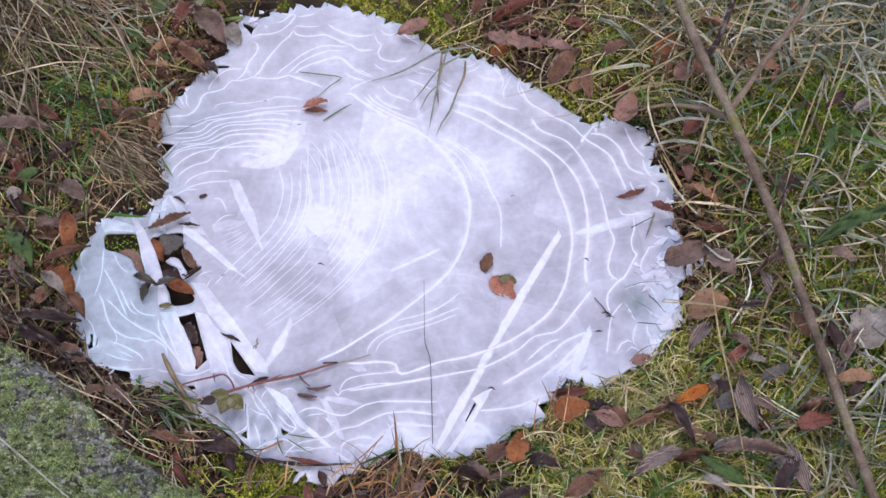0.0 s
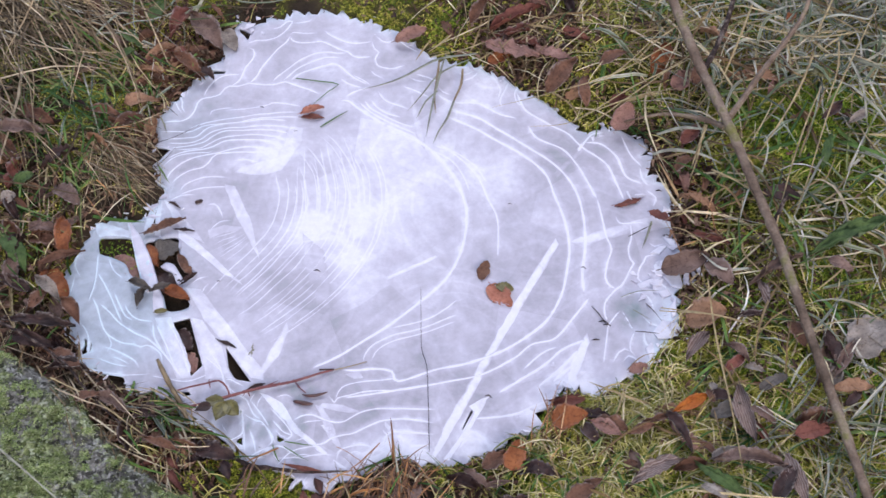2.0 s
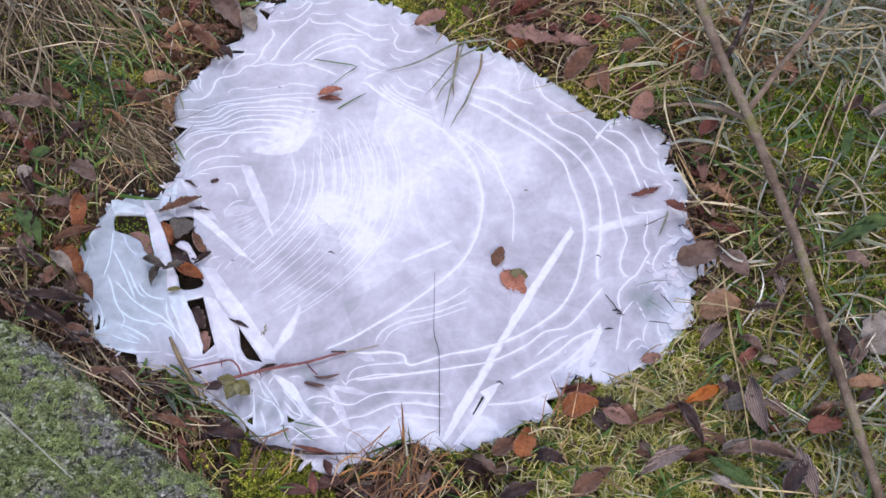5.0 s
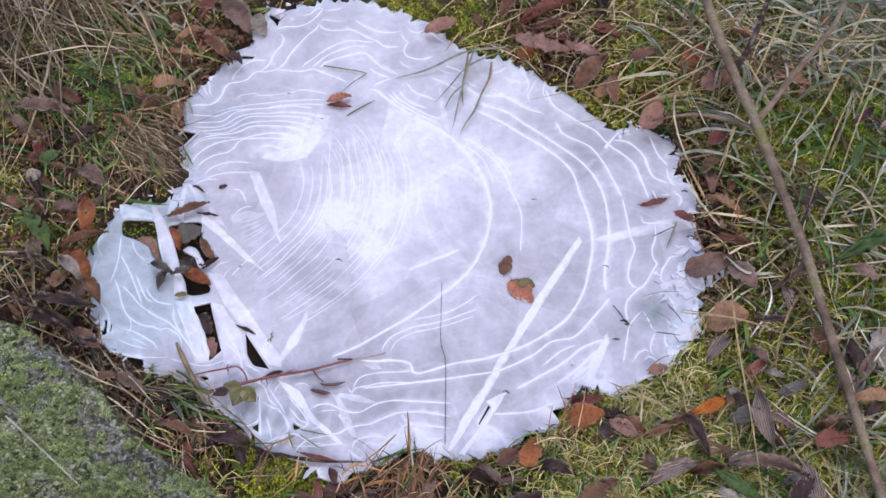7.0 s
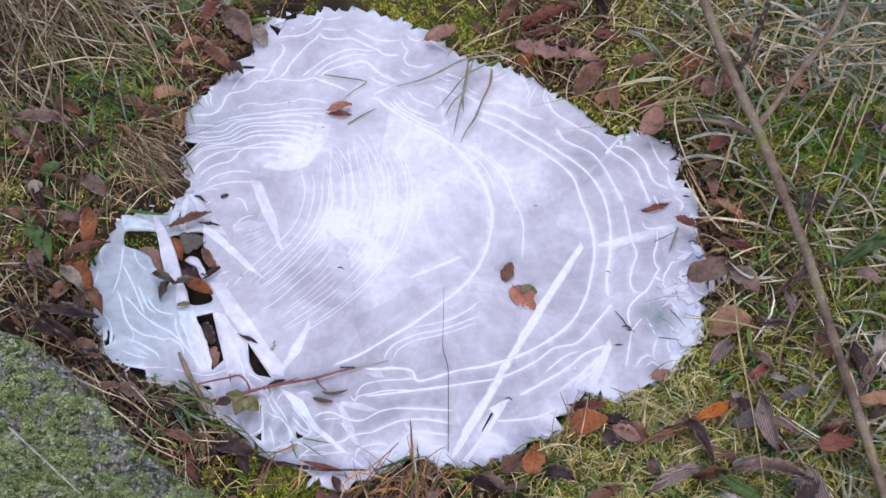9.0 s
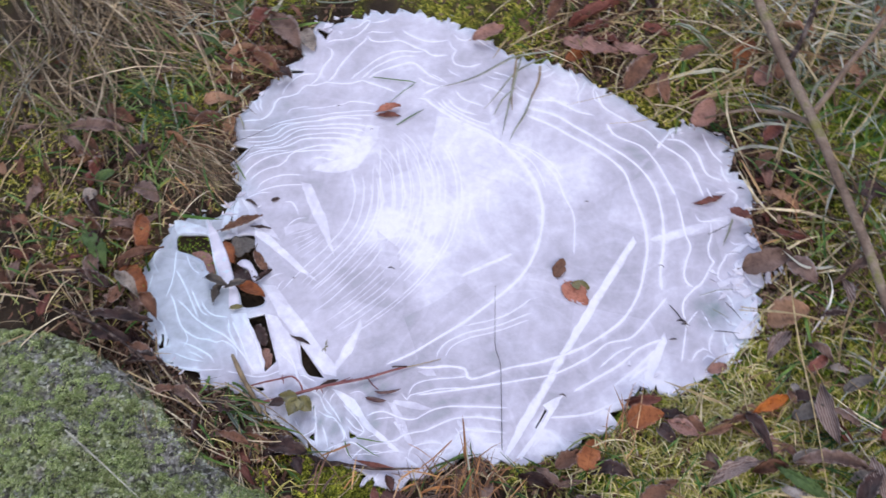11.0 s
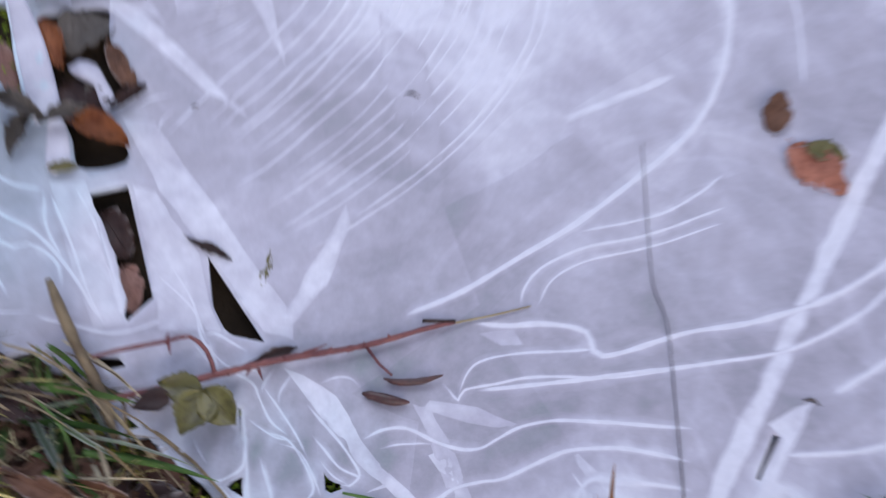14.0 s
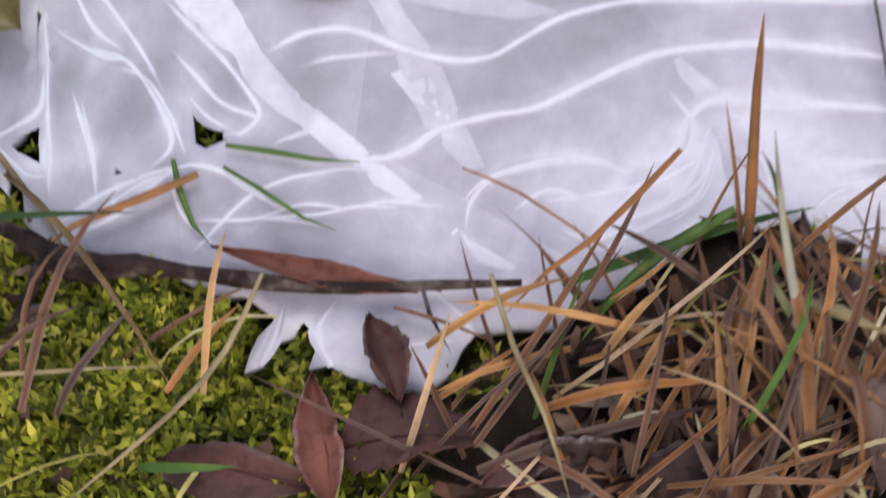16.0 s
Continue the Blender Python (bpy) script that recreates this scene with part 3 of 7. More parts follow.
RIDGES += [
    ([(-44, -163), (-47, -170), (-57, -176), (-64, -180)], 1.6),
    ([(-117, -191), (-118, -197), (-120, -202)], 1.0),
    ([(-108, -190), (-111, -196), (-108, -202)], 1.0),
    ([(-97, -198), (-91, -197), (-88, -197)], 1.0),
    ([(-91, -189), (-87, -192), (-85, -195)], 1.0),
    ([(-203, -82), (-192, -97), (-187, -110), (-180, -119)], 1.2),
    ([(-184, -111), (-180, -121), (-189, -113)], 1.2),
    ([(-161, -143), (-152, -145), (-146, -151), (-140, -162), (-144, -168)], 1.4),
    ([(-162, -127), (-155, -135), (-148, -144), (-143, -152)], 1.2),
    ([(-143, -143), (-138, -148), (-132, -154), (-125, -157), (-128, -160)], 1.4),
    ([(-134, -183), (-124, -171), (-110, -166), (-102, -167)], 1.2),
]
RIDGES += [
    ([(-159, -179), (-149, -171), (-139, -167), (-134, -167)], 1.6),
    ([(-158, -154), (-155, -163), (-152, -171)], 1.2),
    ([(-208, -86), (-192, -99), (-185, -111)], 1.0),
    ([(-188, -109), (-176, -120), (-162, -121)], 1.0),
]
# arches along the far rim
RIDGES += [
    ([(-285, 163), (-275, 165), (-266, 166), (-260, 171), (-256, 180), (-255, 188), (-251, 194), (-243, 196), (-235, 200), (-231, 207), (-227, 210), (-219, 210), (-212, 213), (-208, 215), (-200, 214), (-191, 213), (-181, 214), (-173, 217), (-167, 215), (-158, 212), (-148, 208), (-138, 203)], 1.5),
    ([(-116, 195), (-109, 195), (-101, 188), (-87, 177), (-72, 166)], 2.2),
    ([(-250, 197), (-248, 206), (-243, 216), (-237, 222), (-228, 225), (-219, 226)], 1.1),
    ([(-225, 210), (-219, 217), (-216, 227), (-214, 236), (-209, 245), (-208, 254), (-210, 259), (-214, 261)], 1.4),
]
RIDGES += [
    ([(-208, 215), (-202, 224), (-198, 236), (-192, 248), (-185, 260), (-178, 269), (-175, 278)], 1.6),
    ([(-175, 278), (-172, 272), (-163, 269), (-152, 270), (-143, 271), (-134, 267), (-123, 261), (-115, 258), (-110, 253), (-103, 251), (-91, 252)], 1.6),
    ([(-176, 280), (-172, 283), (-162, 282), (-148, 283)], 1.2),
    ([(-217, 267), (-209, 271), (-198, 272), (-188, 276), (-181, 284), (-177, 292), (-175, 298), (-181, 297), (-186, 290), (-194, 287)], 1.4),
    ([(-175, 296), (-167, 296), (-158, 298), (-155, 302)], 1.2),
    ([(-185, 217), (-181, 224), (-173, 233), (-165, 243), (-155, 251), (-145, 256), (-134, 257), (-125, 256), (-116, 257)], 1.3),
]
RIDGES += [
    ([(-175, 219), (-169, 226), (-162, 236), (-152, 243), (-141, 248), (-135, 250), (-122, 250)], 1.3),
    ([(-168, 219), (-163, 225), (-156, 231), (-145, 236), (-135, 240), (-129, 242), (-122, 240), (-114, 232), (-107, 225), (-99, 220), (-92, 216)], 1.6),
    ([(-119, 223), (-113, 218), (-104, 214), (-96, 212)], 1.4),
    ([(-141, 286), (-135, 280), (-124, 274), (-113, 270), (-101, 270), (-92, 272)], 1.6),
    ([(-88, 280), (-83, 274), (-76, 272), (-70, 276)], 1.2),
    ([(-92, 272), (-89, 263), (-84, 258), (-87, 250), (-84, 241), (-76, 238), (-68, 238), (-58, 242)], 1.3),
]
RIDGES += [
    ([(-108, 228), (-98, 222), (-89, 215)], 1.2),
    ([(-91, 235), (-86, 229), (-77, 224)], 1.2),
    ([(-112, 200), (-107, 205), (-100, 209), (-90, 213)], 1.4),
    ([(-81, 207), (-75, 198), (-67, 193), (-55, 188), (-51, 186)], 1.2),
    ([(-87, 196), (-80, 187), (-70, 180), (-57, 176)], 1.1),
    ([(-93, 195), (-87, 187), (-76, 179), (-62, 171), (-45, 164)], 1.2),
    ([(-98, 193), (-87, 182), (-73, 172), (-56, 163), (-43, 156)], 1.2),
    ([(-46, 231), (-39, 228), (-30, 227)], 1.2),
    ([(-52, 227), (-44, 222), (-35, 221)], 1.0),
]
RIDGES += [
    ([(-23, 215), (-19, 209), (-11, 205)], 1.2),
    ([(-24, 206), (-17, 200), (-8, 196)], 1.3),
    ([(-5, 234), (2, 231), (10, 236)], 1.0),
    ([(0, 223), (9, 227), (15, 235)], 1.0),
    ([(27, 236), (33, 224), (37, 213), (35, 202)], 1.1),
    ([(45, 224), (42, 214), (37, 200), (39, 191)], 1.1),
    ([(53, 217), (51, 207), (54, 196), (61, 193)], 1.2),
]
# close arcs at the west rim
RIDGES += [
    ([(-273, 196), (-270, 189), (-269, 182), (-265, 176)], 1.0),
    ([(-277, 190), (-273, 182), (-268, 175)], 0.9),
    ([(-241, 172), (-239, 179), (-230, 182), (-220, 183)], 0.8),
    ([(-258, 157), (-243, 164), (-216, 171), (-200, 175), (-179, 178), (-157, 180)], 1.1),
    ([(-223, 180), (-191, 186), (-183, 190), (-170, 190), (-155, 187)], 0.9),
    ([(-285, 152), (-270, 153), (-257, 153), (-248, 158), (-241, 161), (-215, 165), (-195, 171), (-157, 174)], 1.0),
    ([(-280, 144), (-264, 145), (-250, 147), (-241, 157), (-229, 162), (-205, 167), (-188, 170), (-166, 169)], 1.2),
]
RIDGES += [
    ([(-276, 139), (-257, 139), (-245, 144), (-237, 152), (-225, 157), (-204, 160), (-185, 162), (-162, 161)], 1.2),
    ([(-272, 133), (-254, 136), (-241, 141), (-234, 148), (-224, 154), (-203, 156), (-182, 157), (-168, 155), (-162, 153)], 1.3),
    ([(-266, 131), (-245, 133), (-236, 139), (-228, 145), (-213, 149), (-192, 151), (-175, 149), (-165, 145)], 1.2),
    ([(-273, 119), (-268, 124), (-258, 129), (-242, 132), (-232, 136), (-225, 141), (-214, 144), (-191, 145), (-177, 143), (-167, 138)], 1.5),
    ([(-275, 112), (-270, 119), (-261, 125), (-244, 128), (-235, 129), (-231, 132)], 1.2),
]
RIDGES += [
    ([(-270, 96), (-267, 105), (-260, 114), (-249, 121), (-236, 126), (-228, 128), (-213, 133), (-202, 136), (-189, 136), (-178, 133), (-170, 129)], 1.5),
    ([(-264, 93), (-258, 101), (-249, 107), (-238, 111), (-233, 117), (-231, 123), (-227, 127), (-214, 129), (-194, 130), (-182, 130), (-172, 124)], 1.5),
    ([(-255, 83), (-252, 90), (-244, 96), (-232, 100), (-213, 100)], 1.2),
    ([(-255, 78), (-248, 83), (-237, 87), (-225, 89), (-211, 89)], 0.9),
    ([(-209, 120), (-198, 121), (-186, 118)], 1.1),
    ([(-263, 72), (-254, 78), (-241, 80)], 0.9),
    ([(-228, 69), (-221, 70), (-215, 63), (-211, 54)], 1.0),
]
RIDGES += [
    ([(-221, 41), (-213, 50), (-203, 52)], 1.0),
]
# lobe by the boulder
RIDGES += [
    ([(-316, -37), (-314, -26), (-314, -11), (-316, 4), (-317, 13)], 1.1),
    ([(-313, -8), (-305, -19), (-298, -30), (-290, -44), (-283, -56)], 1.4),
    ([(-313, -33), (-307, -42), (-301, -56), (-295, -66), (-288, -72), (-280, -76), (-268, -78), (-262, -80), (-257, -78), (-250, -81), (-244, -86), (-241, -94)], 1.3),
    ([(-305, -39), (-295, -47), (-286, -56), (-276, -63), (-267, -68), (-256, -73), (-244, -83), (-234, -94), (-225, -106)], 1.3),
    ([(-295, -27), (-287, -41), (-280, -51), (-273, -55)], 1.1),
    ([(-284, -38), (-278, -47), (-270, -53), (-256, -55)], 1.2),
    ([(-293, -81), (-285, -83), (-274, -88), (-264, -94), (-260, -100)], 1.3),
]
RIDGES += [
    ([(-284, -90), (-276, -93), (-269, -97)], 0.9),
    ([(-296, -92), (-282, -97), (-269, -99)], 0.9),
    ([(-340, -37), (-334, -30), (-333, -20), (-333, -12)], 0.9),
    ([(-334, 12), (-335, 0), (-328, -12)], 0.7),
    ([(-307, 9), (-300, -4), (-290, -12)], 0.7),
    ([(-253, -57), (-241, -77), (-231, -96), (-222, -109)], 1.3),
    ([(-256, -55), (-252, -70), (-243, -83)], 1.0),
    ([(-320, -57), (-312, -65), (-307, -76), (-306, -87)], 0.7),
    ([(-296, -64), (-288, -77), (-290, -86)], 0.7),
    ([(-313, -99), (-298, -103), (-273, -107), (-250, -105)], 1.0),
]
# round the crumbled dome
RIDGES += [
    ([(143, 67), (146, 60), (153, 59), (162, 60), (170, 60)], 1.2),
    ([(156, 59), (156, 44), (153, 32), (154, 22), (157, 17), (154, 11), (150, 2), (145, -7), (141, -10), (136, -16), (131, -24), (130, -32), (131, -39), (134, -44)], 1.8),
    ([(127, 85), (131, 63), (134, 45), (138, 31), (134, 16), (132, 1), (136, -7), (141, -10)], 1.8),
    ([(144, -31), (138, -39), (133, -47), (131, -60), (128, -82)], 1.5),
    ([(145, -31), (149, -40), (152, -47), (157, -51)], 1.2),
    ([(155, -52), (151, -62), (151, -71), (155, -75)], 1.4),
    ([(163, -52), (163, -60), (167, -66), (175, -69)], 1.4),
]
RIDGES += [
    ([(164, -68), (167, -75), (164, -85)], 1.4),
    ([(165, -3), (160, 2), (162, 12), (166, 19), (168, 24), (175, 26), (182, 27)], 1.5),
    ([(171, 40), (176, 35), (184, 38)], 1.1),
    ([(136, -81), (141, -72), (146, -69), (152, -72)], 1.4),
    ([(144, -81), (149, -75), (154, -77), (158, -83)], 1.2),
    ([(143, -20), (150, -16), (159, -12), (165, -14), (170, -21), (172, -31)], 1.1),
    ([(175, 15), (177, 9), (174, 3)], 1.0),
    ([(177, -2), (184, -7), (185, -17)], 1.0),
    ([(162, -36), (168, -44), (176, -47)], 1.0),
]
# beside the long arc
RIDGES += [
    ([(-25, 143), (-9, 138), (7, 128), (18, 117), (26, 102)], 0.5),
    ([(-25, 137), (-7, 125), (3, 111), (11, 91)], 0.5),
    ([(-229, -16), (-224, -11), (-215, -8)], 0.7),
    ([(-218, -28), (-217, -20), (-213, -15)], 0.7),
    ([(-65, 93), (-63, 74), (-64, 52)], 0.8),
    ([(-57, 80), (-56, 65), (-58, 52)], 0.6),
]
# flat blades of ice: plan outline, how white
NEEDLES = []
NEEDLES += [
    ([(89, 42), (92, 35), (77, 4), (63, -24), (39, -73), (17, -122), (-2, -161), (-11, -176), (-12, -172), (0, -139), (22, -93), (46, -41), (65, -3)], 0.5),
    ([(96, 36), (125, 50), (161, 63), (191, 70), (192, 56), (155, 48), (120, 37)], 0.24),
    ([(-141, -51), (-138, -60), (-144, -85), (-156, -104), (-160, -102), (-150, -75)], 0.34),
    ([(-156, -119), (-149, -121), (-136, -128), (-126, -143), (-114, -155), (-102, -165), (-88, -177), (-89, -178), (-96, -173), (-109, -165), (-128, -150), (-146, -130)], 0.4),
    ([(-109, -129), (-103, -129), (-92, -147), (-84, -165), (-87, -166), (-95, -158), (-102, -142)], 0.24),
]
NEEDLES += [
    ([(-103, -127), (-86, -128), (-72, -133), (-72, -135), (-89, -134), (-106, -131)], 0.26),
    ([(34, -116), (25, -134), (3, -174), (-2, -173), (16, -145), (22, -131), (17, -126), (27, -119)], 0.44),
    ([(115, -53), (117, -63), (104, -100), (95, -109), (102, -79)], 0.4),
    ([(-61, -5), (-17, 20), (-15, 18), (-58, -8)], 0.3),
    ([(-233, -20), (-220, -21), (-186, -62), (-155, -100), (-154, -108), (-165, -106), (-190, -76), (-213, -51)], 0.24),
    ([(-255, -51), (-241, -50), (-216, -107), (-226, -110), (-241, -82)], 0.24),
    ([(-223, -50), (-214, -52), (-193, -77), (-186, -97), (-180, -107), (-203, -108), (-207, -94)], 0.24),
]
NEEDLES += [
    ([(88, 114), (115, 147), (118, 144), (91, 108)], 0.17),
    ([(-52, -140), (-49, -143), (-43, -148), (-47, -150), (-50, -146)], 0.36),
    ([(-87, -178), (-78, -183), (-79, -184), (-85, -183)], 0.39),
    ([(-87, -100), (-75, -97), (-71, -103), (-79, -104)], 0.3),
    ([(-121, -161), (-114, -157), (-112, -158), (-122, -162)], 0.33),
    ([(-45, -156), (-40, -154), (-34, -167), (-35, -171), (-42, -167)], 0.36),
    ([(-102, -147), (-96, -144), (-87, -161), (-90, -162)], 0.39),
    ([(-162, 163), (-149, 161), (-148, 144), (-157, 125), (-164, 110), (-179, 104), (-194, 104), (-208, 106), (-201, 114), (-182, 121), (-170, 126), (-167, 137)], 0.26),
]
NEEDLES += [
    ([(-215, 92), (-205, 90), (-194, 69), (-184, 49), (-172, 10), (-185, 33), (-199, 56)], 0.26),
    ([(-250, 41), (-241, 37), (-223, 21), (-200, 0), (-183, -16), (-201, -6), (-222, 12), (-239, 25), (-248, 32)], 0.34),
    ([(-294, 47), (-281, 30), (-269, 7), (-257, -22), (-268, -26), (-277, -6), (-288, 23), (-297, 46)], 0.36),
    ([(-281, 39), (-280, 55), (-278, 68), (-273, 68), (-273, 52), (-274, 38)], 0.3),
    ([(-270, 34), (-273, 55), (-273, 68), (-269, 67), (-268, 52), (-264, 32)], 0.3),
    ([(-326, 45), (-320, 46), (-302, 41), (-292, 37), (-293, 31), (-310, 32), (-319, 30), (-323, 35)], 0.28),
]
NEEDLES += [
    ([(-269, 74), (-258, 69), (-249, 55), (-236, 42), (-224, 27), (-241, 35), (-257, 53)], 0.22),
    ([(-97, 303), (-94, 303), (-92, 272), (-94, 272)], 0.12),
    ([(-50, 208), (-44, 196), (-33, 150), (-32, 137), (-39, 147), (-46, 174)], 0.2),
    ([(-137, 40), (-116, 22), (-105, -30), (-117, -33), (-133, 8)], 0.12),
    ([(-223, 41), (-208, 47), (-186, 45), (-211, 37), (-220, 32)], 0.2),
]
# cloudy places: plan point, radius, strength; (-137, 52) to (-92, 9) paint a sky reflection
CLOUDS_AND_SHEEN = []
CLOUDS_AND_SHEEN += [([(-221, 198)], 34, 0.12), ([(-166, 199)], 30, 0.10), ([(-147, 235)], 40, 0.08), ([(-68, -173)], 14, 0.15), ([(-48, -171)], 12, 0.2), ([(-39, -158)], 10, 0.1), ([(-20, -172)], 14, 0.2), ([(-271, 180)], 24, 0.14), ([(-229, 257)], 30, 0.1), ([(-325, -5)], 20, 0.12), ([(-36, -168)], 24, 0.1), ([(-70, -168)], 26, 0.12), ([(-96, -197)], 18, 0.16), ([(-51, -183)], 16, 0.2), ([(-199, 115)], 14, 0.2), ([(-180, 129)], 14, 0.24), ([(-160, 149)], 14, 0.22), ([(-297, -45)], 42, 0.02), ([(-317, -11)], 24, -0.06), ([(-113, 30)], 28, 0.18), ([(-137, 52)], 18, 0.24), ([(-128, 41)], 22, 0.08), ([(-92, 9)], 24, 0.16), ([(-74, -28)], 40, 0.22), ([(75, -129)], 24, 0.4), ([(107, -104)], 22, 0.4)]
CLOUDS_AND_SHEEN += [([(176, -8)], 20, 0.3), ([(180, -44)], 16, 0.3), ([(158, -32)], 17, -0.34), ([(38, 117)], 32, 0.3), ([(-89, 125)], 90, 0.3), ([(10, 202)], 50, 0.25), ([(-118, 288)], 50, 0.12), ([(-203, 103)], 40, 0.06),
          ([(-38, 68)], 70, 0.22), ([(-238, 51)], 40, 0.15), ([(-35, -160)], 24, 0.3), ([(-11, -71)], 60, 0.1), ([(-148, -138)], 50, 0.0), ([(-226, 151)], 45, -0.14),
          ([(179, -56)], 36, 0.28), ([(-204, -70)], 50, 0.2), ([(-114, -179)], 34, -0.05), ([(25, -163)], 24, 0.25), ([(115, 45)], 60, 0.07), ([(50, 20)], 60, 0.07)]

# jagged rim: teeth of a few millimetres along the shore
rim = []
tan = np.roll(SHORE, -1, 0) - np.roll(SHORE, 1, 0)
out_n = np.c_[tan[:, 1], -tan[:, 0]] / np.maximum(np.hypot(*tan.T), 1e-6)[:, None]
if inside(SHORE, SHORE[:1] + out_n[:1] * 3)[0]:
    out_n = -out_n
close = (SHORE[:, 1] < -120) & (SHORE[:, 0] < 10) & (SHORE[:, 0] > -230)
teeth = (rng.uniform(-7.5, 5.0, len(SHORE)) + 3.0 * fuzz(SHORE, 60)) * np.where(close, 0.2, 1.0)
some = (rng.random(len(SHORE)) < 0.62) | close
spikes = np.where(rng.random(len(SHORE)) < 0.12, rng.uniform(-9, 7, len(SHORE)), 0) * np.where(close, 0.15, 1.0)
drift = np.c_[tan[:, 0], tan[:, 1]] / np.maximum(np.hypot(*tan.T), 1e-6)[:, None] * rng.normal(0, 0.9, (len(SHORE), 1))
RIM = (SHORE + out_n * (0.8 * teeth + 1.2 * spikes)[:, None] + drift)[some]
hole_lines = []
for h in HOLES:
    h = smooth_line(h, 3.0, True) if len(h) > 6 else np.array(h, float)
    hole_lines.append(h)
ix, iy = np.meshgrid(np.arange(-420, 260, 3.4), np.arange(-260, 380, 3.4))
ip = np.c_[ix.ravel(), iy.ravel()] + rng.uniform(-0.9, 0.9, (ix.size, 2))
jx, jy = np.meshgrid(np.arange(-235, 10, 2.1), np.arange(-245, -60, 2.1))
jp = np.c_[jx.ravel(), jy.ravel()] + rng.uniform(-0.5, 0.5, (jx.size, 2))
box = (ip[:, 0] > -236) & (ip[:, 0] < 11) & (ip[:, 1] > -246) & (ip[:, 1] < -59)
ip = np.concatenate([ip[~box], jp])
keep = inside(RIM, ip) & (away(RIM, ip) > 1.6)
for h in hole_lines:
    keep &= ~inside(h, ip) & (away(h, ip) > 1.4)
ip = ip[keep]
flat = [Vector(p) for p in RIM]
edges = [(i, (i + 1) % len(RIM)) for i in range(len(RIM))]
for h in hole_lines:
    k = len(flat)
    flat += [Vector(p) for p in h]
    edges += [(k + i, k + (i + 1) % len(h)) for i in range(len(h))]
flat += [Vector(p) for p in ip]
from mathutils import geometry
cv, _, cf, *_ = geometry.delaunay_2d_cdt(flat, edges, [], 0, 0.01)
cp = np.array([tuple(v) for v in cv])
tris = np.array([f for f in cf if len(f) == 3])
mid = cp[tris].mean(1)
good = inside(RIM, mid)
for h in hole_lines:
    good &= ~inside(h, mid)
tris = tris[good]
ridge_lines = []
for p, w in RIDGES:
    close_by = p[0][0] < 10 and p[0][1] < -95
    ridge_lines.append((smooth_line(p, 1.6 if close_by else 3.0), 0.2 + 1.0 * w if close_by else 0.4 + 1.4 * w, 7.0))
# families of fine growth lines between two guides
FAMILIES = [
    ([(-113, 173), (-87, 147), (-69, 112), (-64, 80), (-66, 49), (-72, 24), (-85, -3), (-102, -27), (-128, -54), (-152, -73)], [(-169, 109), (-162, 87), (-161, 65), (-167, 40), (-181, 18), (-199, -7), (-213, -28)], 16, 0.9),
    ([(-152, 133), (-150, 101), (-146, 69), (-148, 44)], [(-112, 159), (-93, 104), (-88, 66), (-94, 41)], 7, 0.9),
    ([(-220, 32), (-201, 40), (-191, 45)], [(-208, 4), (-193, 20), (-180, 35)], 6, 0.8),
]
for a, b, count, w in FAMILIES:
    n_s = 14
    pa, pb = (np.array([smooth_line(q, 2.0)[int(k)] for k in np.linspace(0, len(smooth_line(q, 2.0)) - 1, n_s)]) for q in (a, b))
    for k in range(count):
        s = (k + rng.uniform(-0.32, 0.32)) / max(1, count - 1)
        lo, hi = int(rng.integers(0, 3)), n_s - 1 - int(rng.integers(0, 2))
        line = pa + (pb - pa) * s + 1.2 * np.c_[fuzz(pa + 31 * k, 90), fuzz(pb + 17 * k, 90)]
        line = line[lo:hi + 1] if hi - lo > 4 else line
        line = smooth_line(line, 3.0)
        ridge_lines.append((line, w * rng.uniform(0.75, 1.5), 16.0))


def air_under(p):
    """How white plan points are from air under the ice and a painted sky reflection, away from its ridges."""
    out = np.zeros(len(p))
    for (c,), r, k in CLOUDS_AND_SHEEN:
        out += k * np.exp(-((np.hypot(*(p - np.array(c)).T) + 5 * fuzz(p + r, 22)) / r) ** 2)
    d_rim = away(RIM, p)
    return out + 0.16 * np.exp(-d_rim / 6.0) + 0.22 * np.exp(-d_rim / 1.2) + 0.07 * fuzz(p, 130) + 0.04 * fuzz(p + 17, 24)


SHADED = np.array([(-243, 156)][0], float)
CRUMBLED = np.array([(158, -32)][0], float)
LOBE = np.array([(-296, -39)][0], float)


def thin_at(p):
    """Where the sheet is thin and takes the green of the water, as the lobe by the boulder; at SHADED and CRUMBLED the
    tint paints shade.
    """
    return np.clip(2.0 * np.exp(-((p[:, 0] - LOBE[0]) / 60) ** 2 - ((p[:, 1] - LOBE[1]) / 78) ** 2) + 0.7 * np.exp(-((p - SHADED) ** 2).sum(1) / 45 ** 2) + 0.75 * np.exp(-((p[:, 0] + 165) / 60) ** 2 - ((p[:, 1] + 150) / 50) ** 2) + 0.6 * np.exp(-((p - CRUMBLED) ** 2).sum(1) / 30 ** 2) + 0.9 * np.exp(-away(SHORE[::3], p) / 14) * np.clip((p[:, 1] + 110) / 40, 0, 1) + 0.2 * fuzz(p, 60) - 0.3, 0, 1)


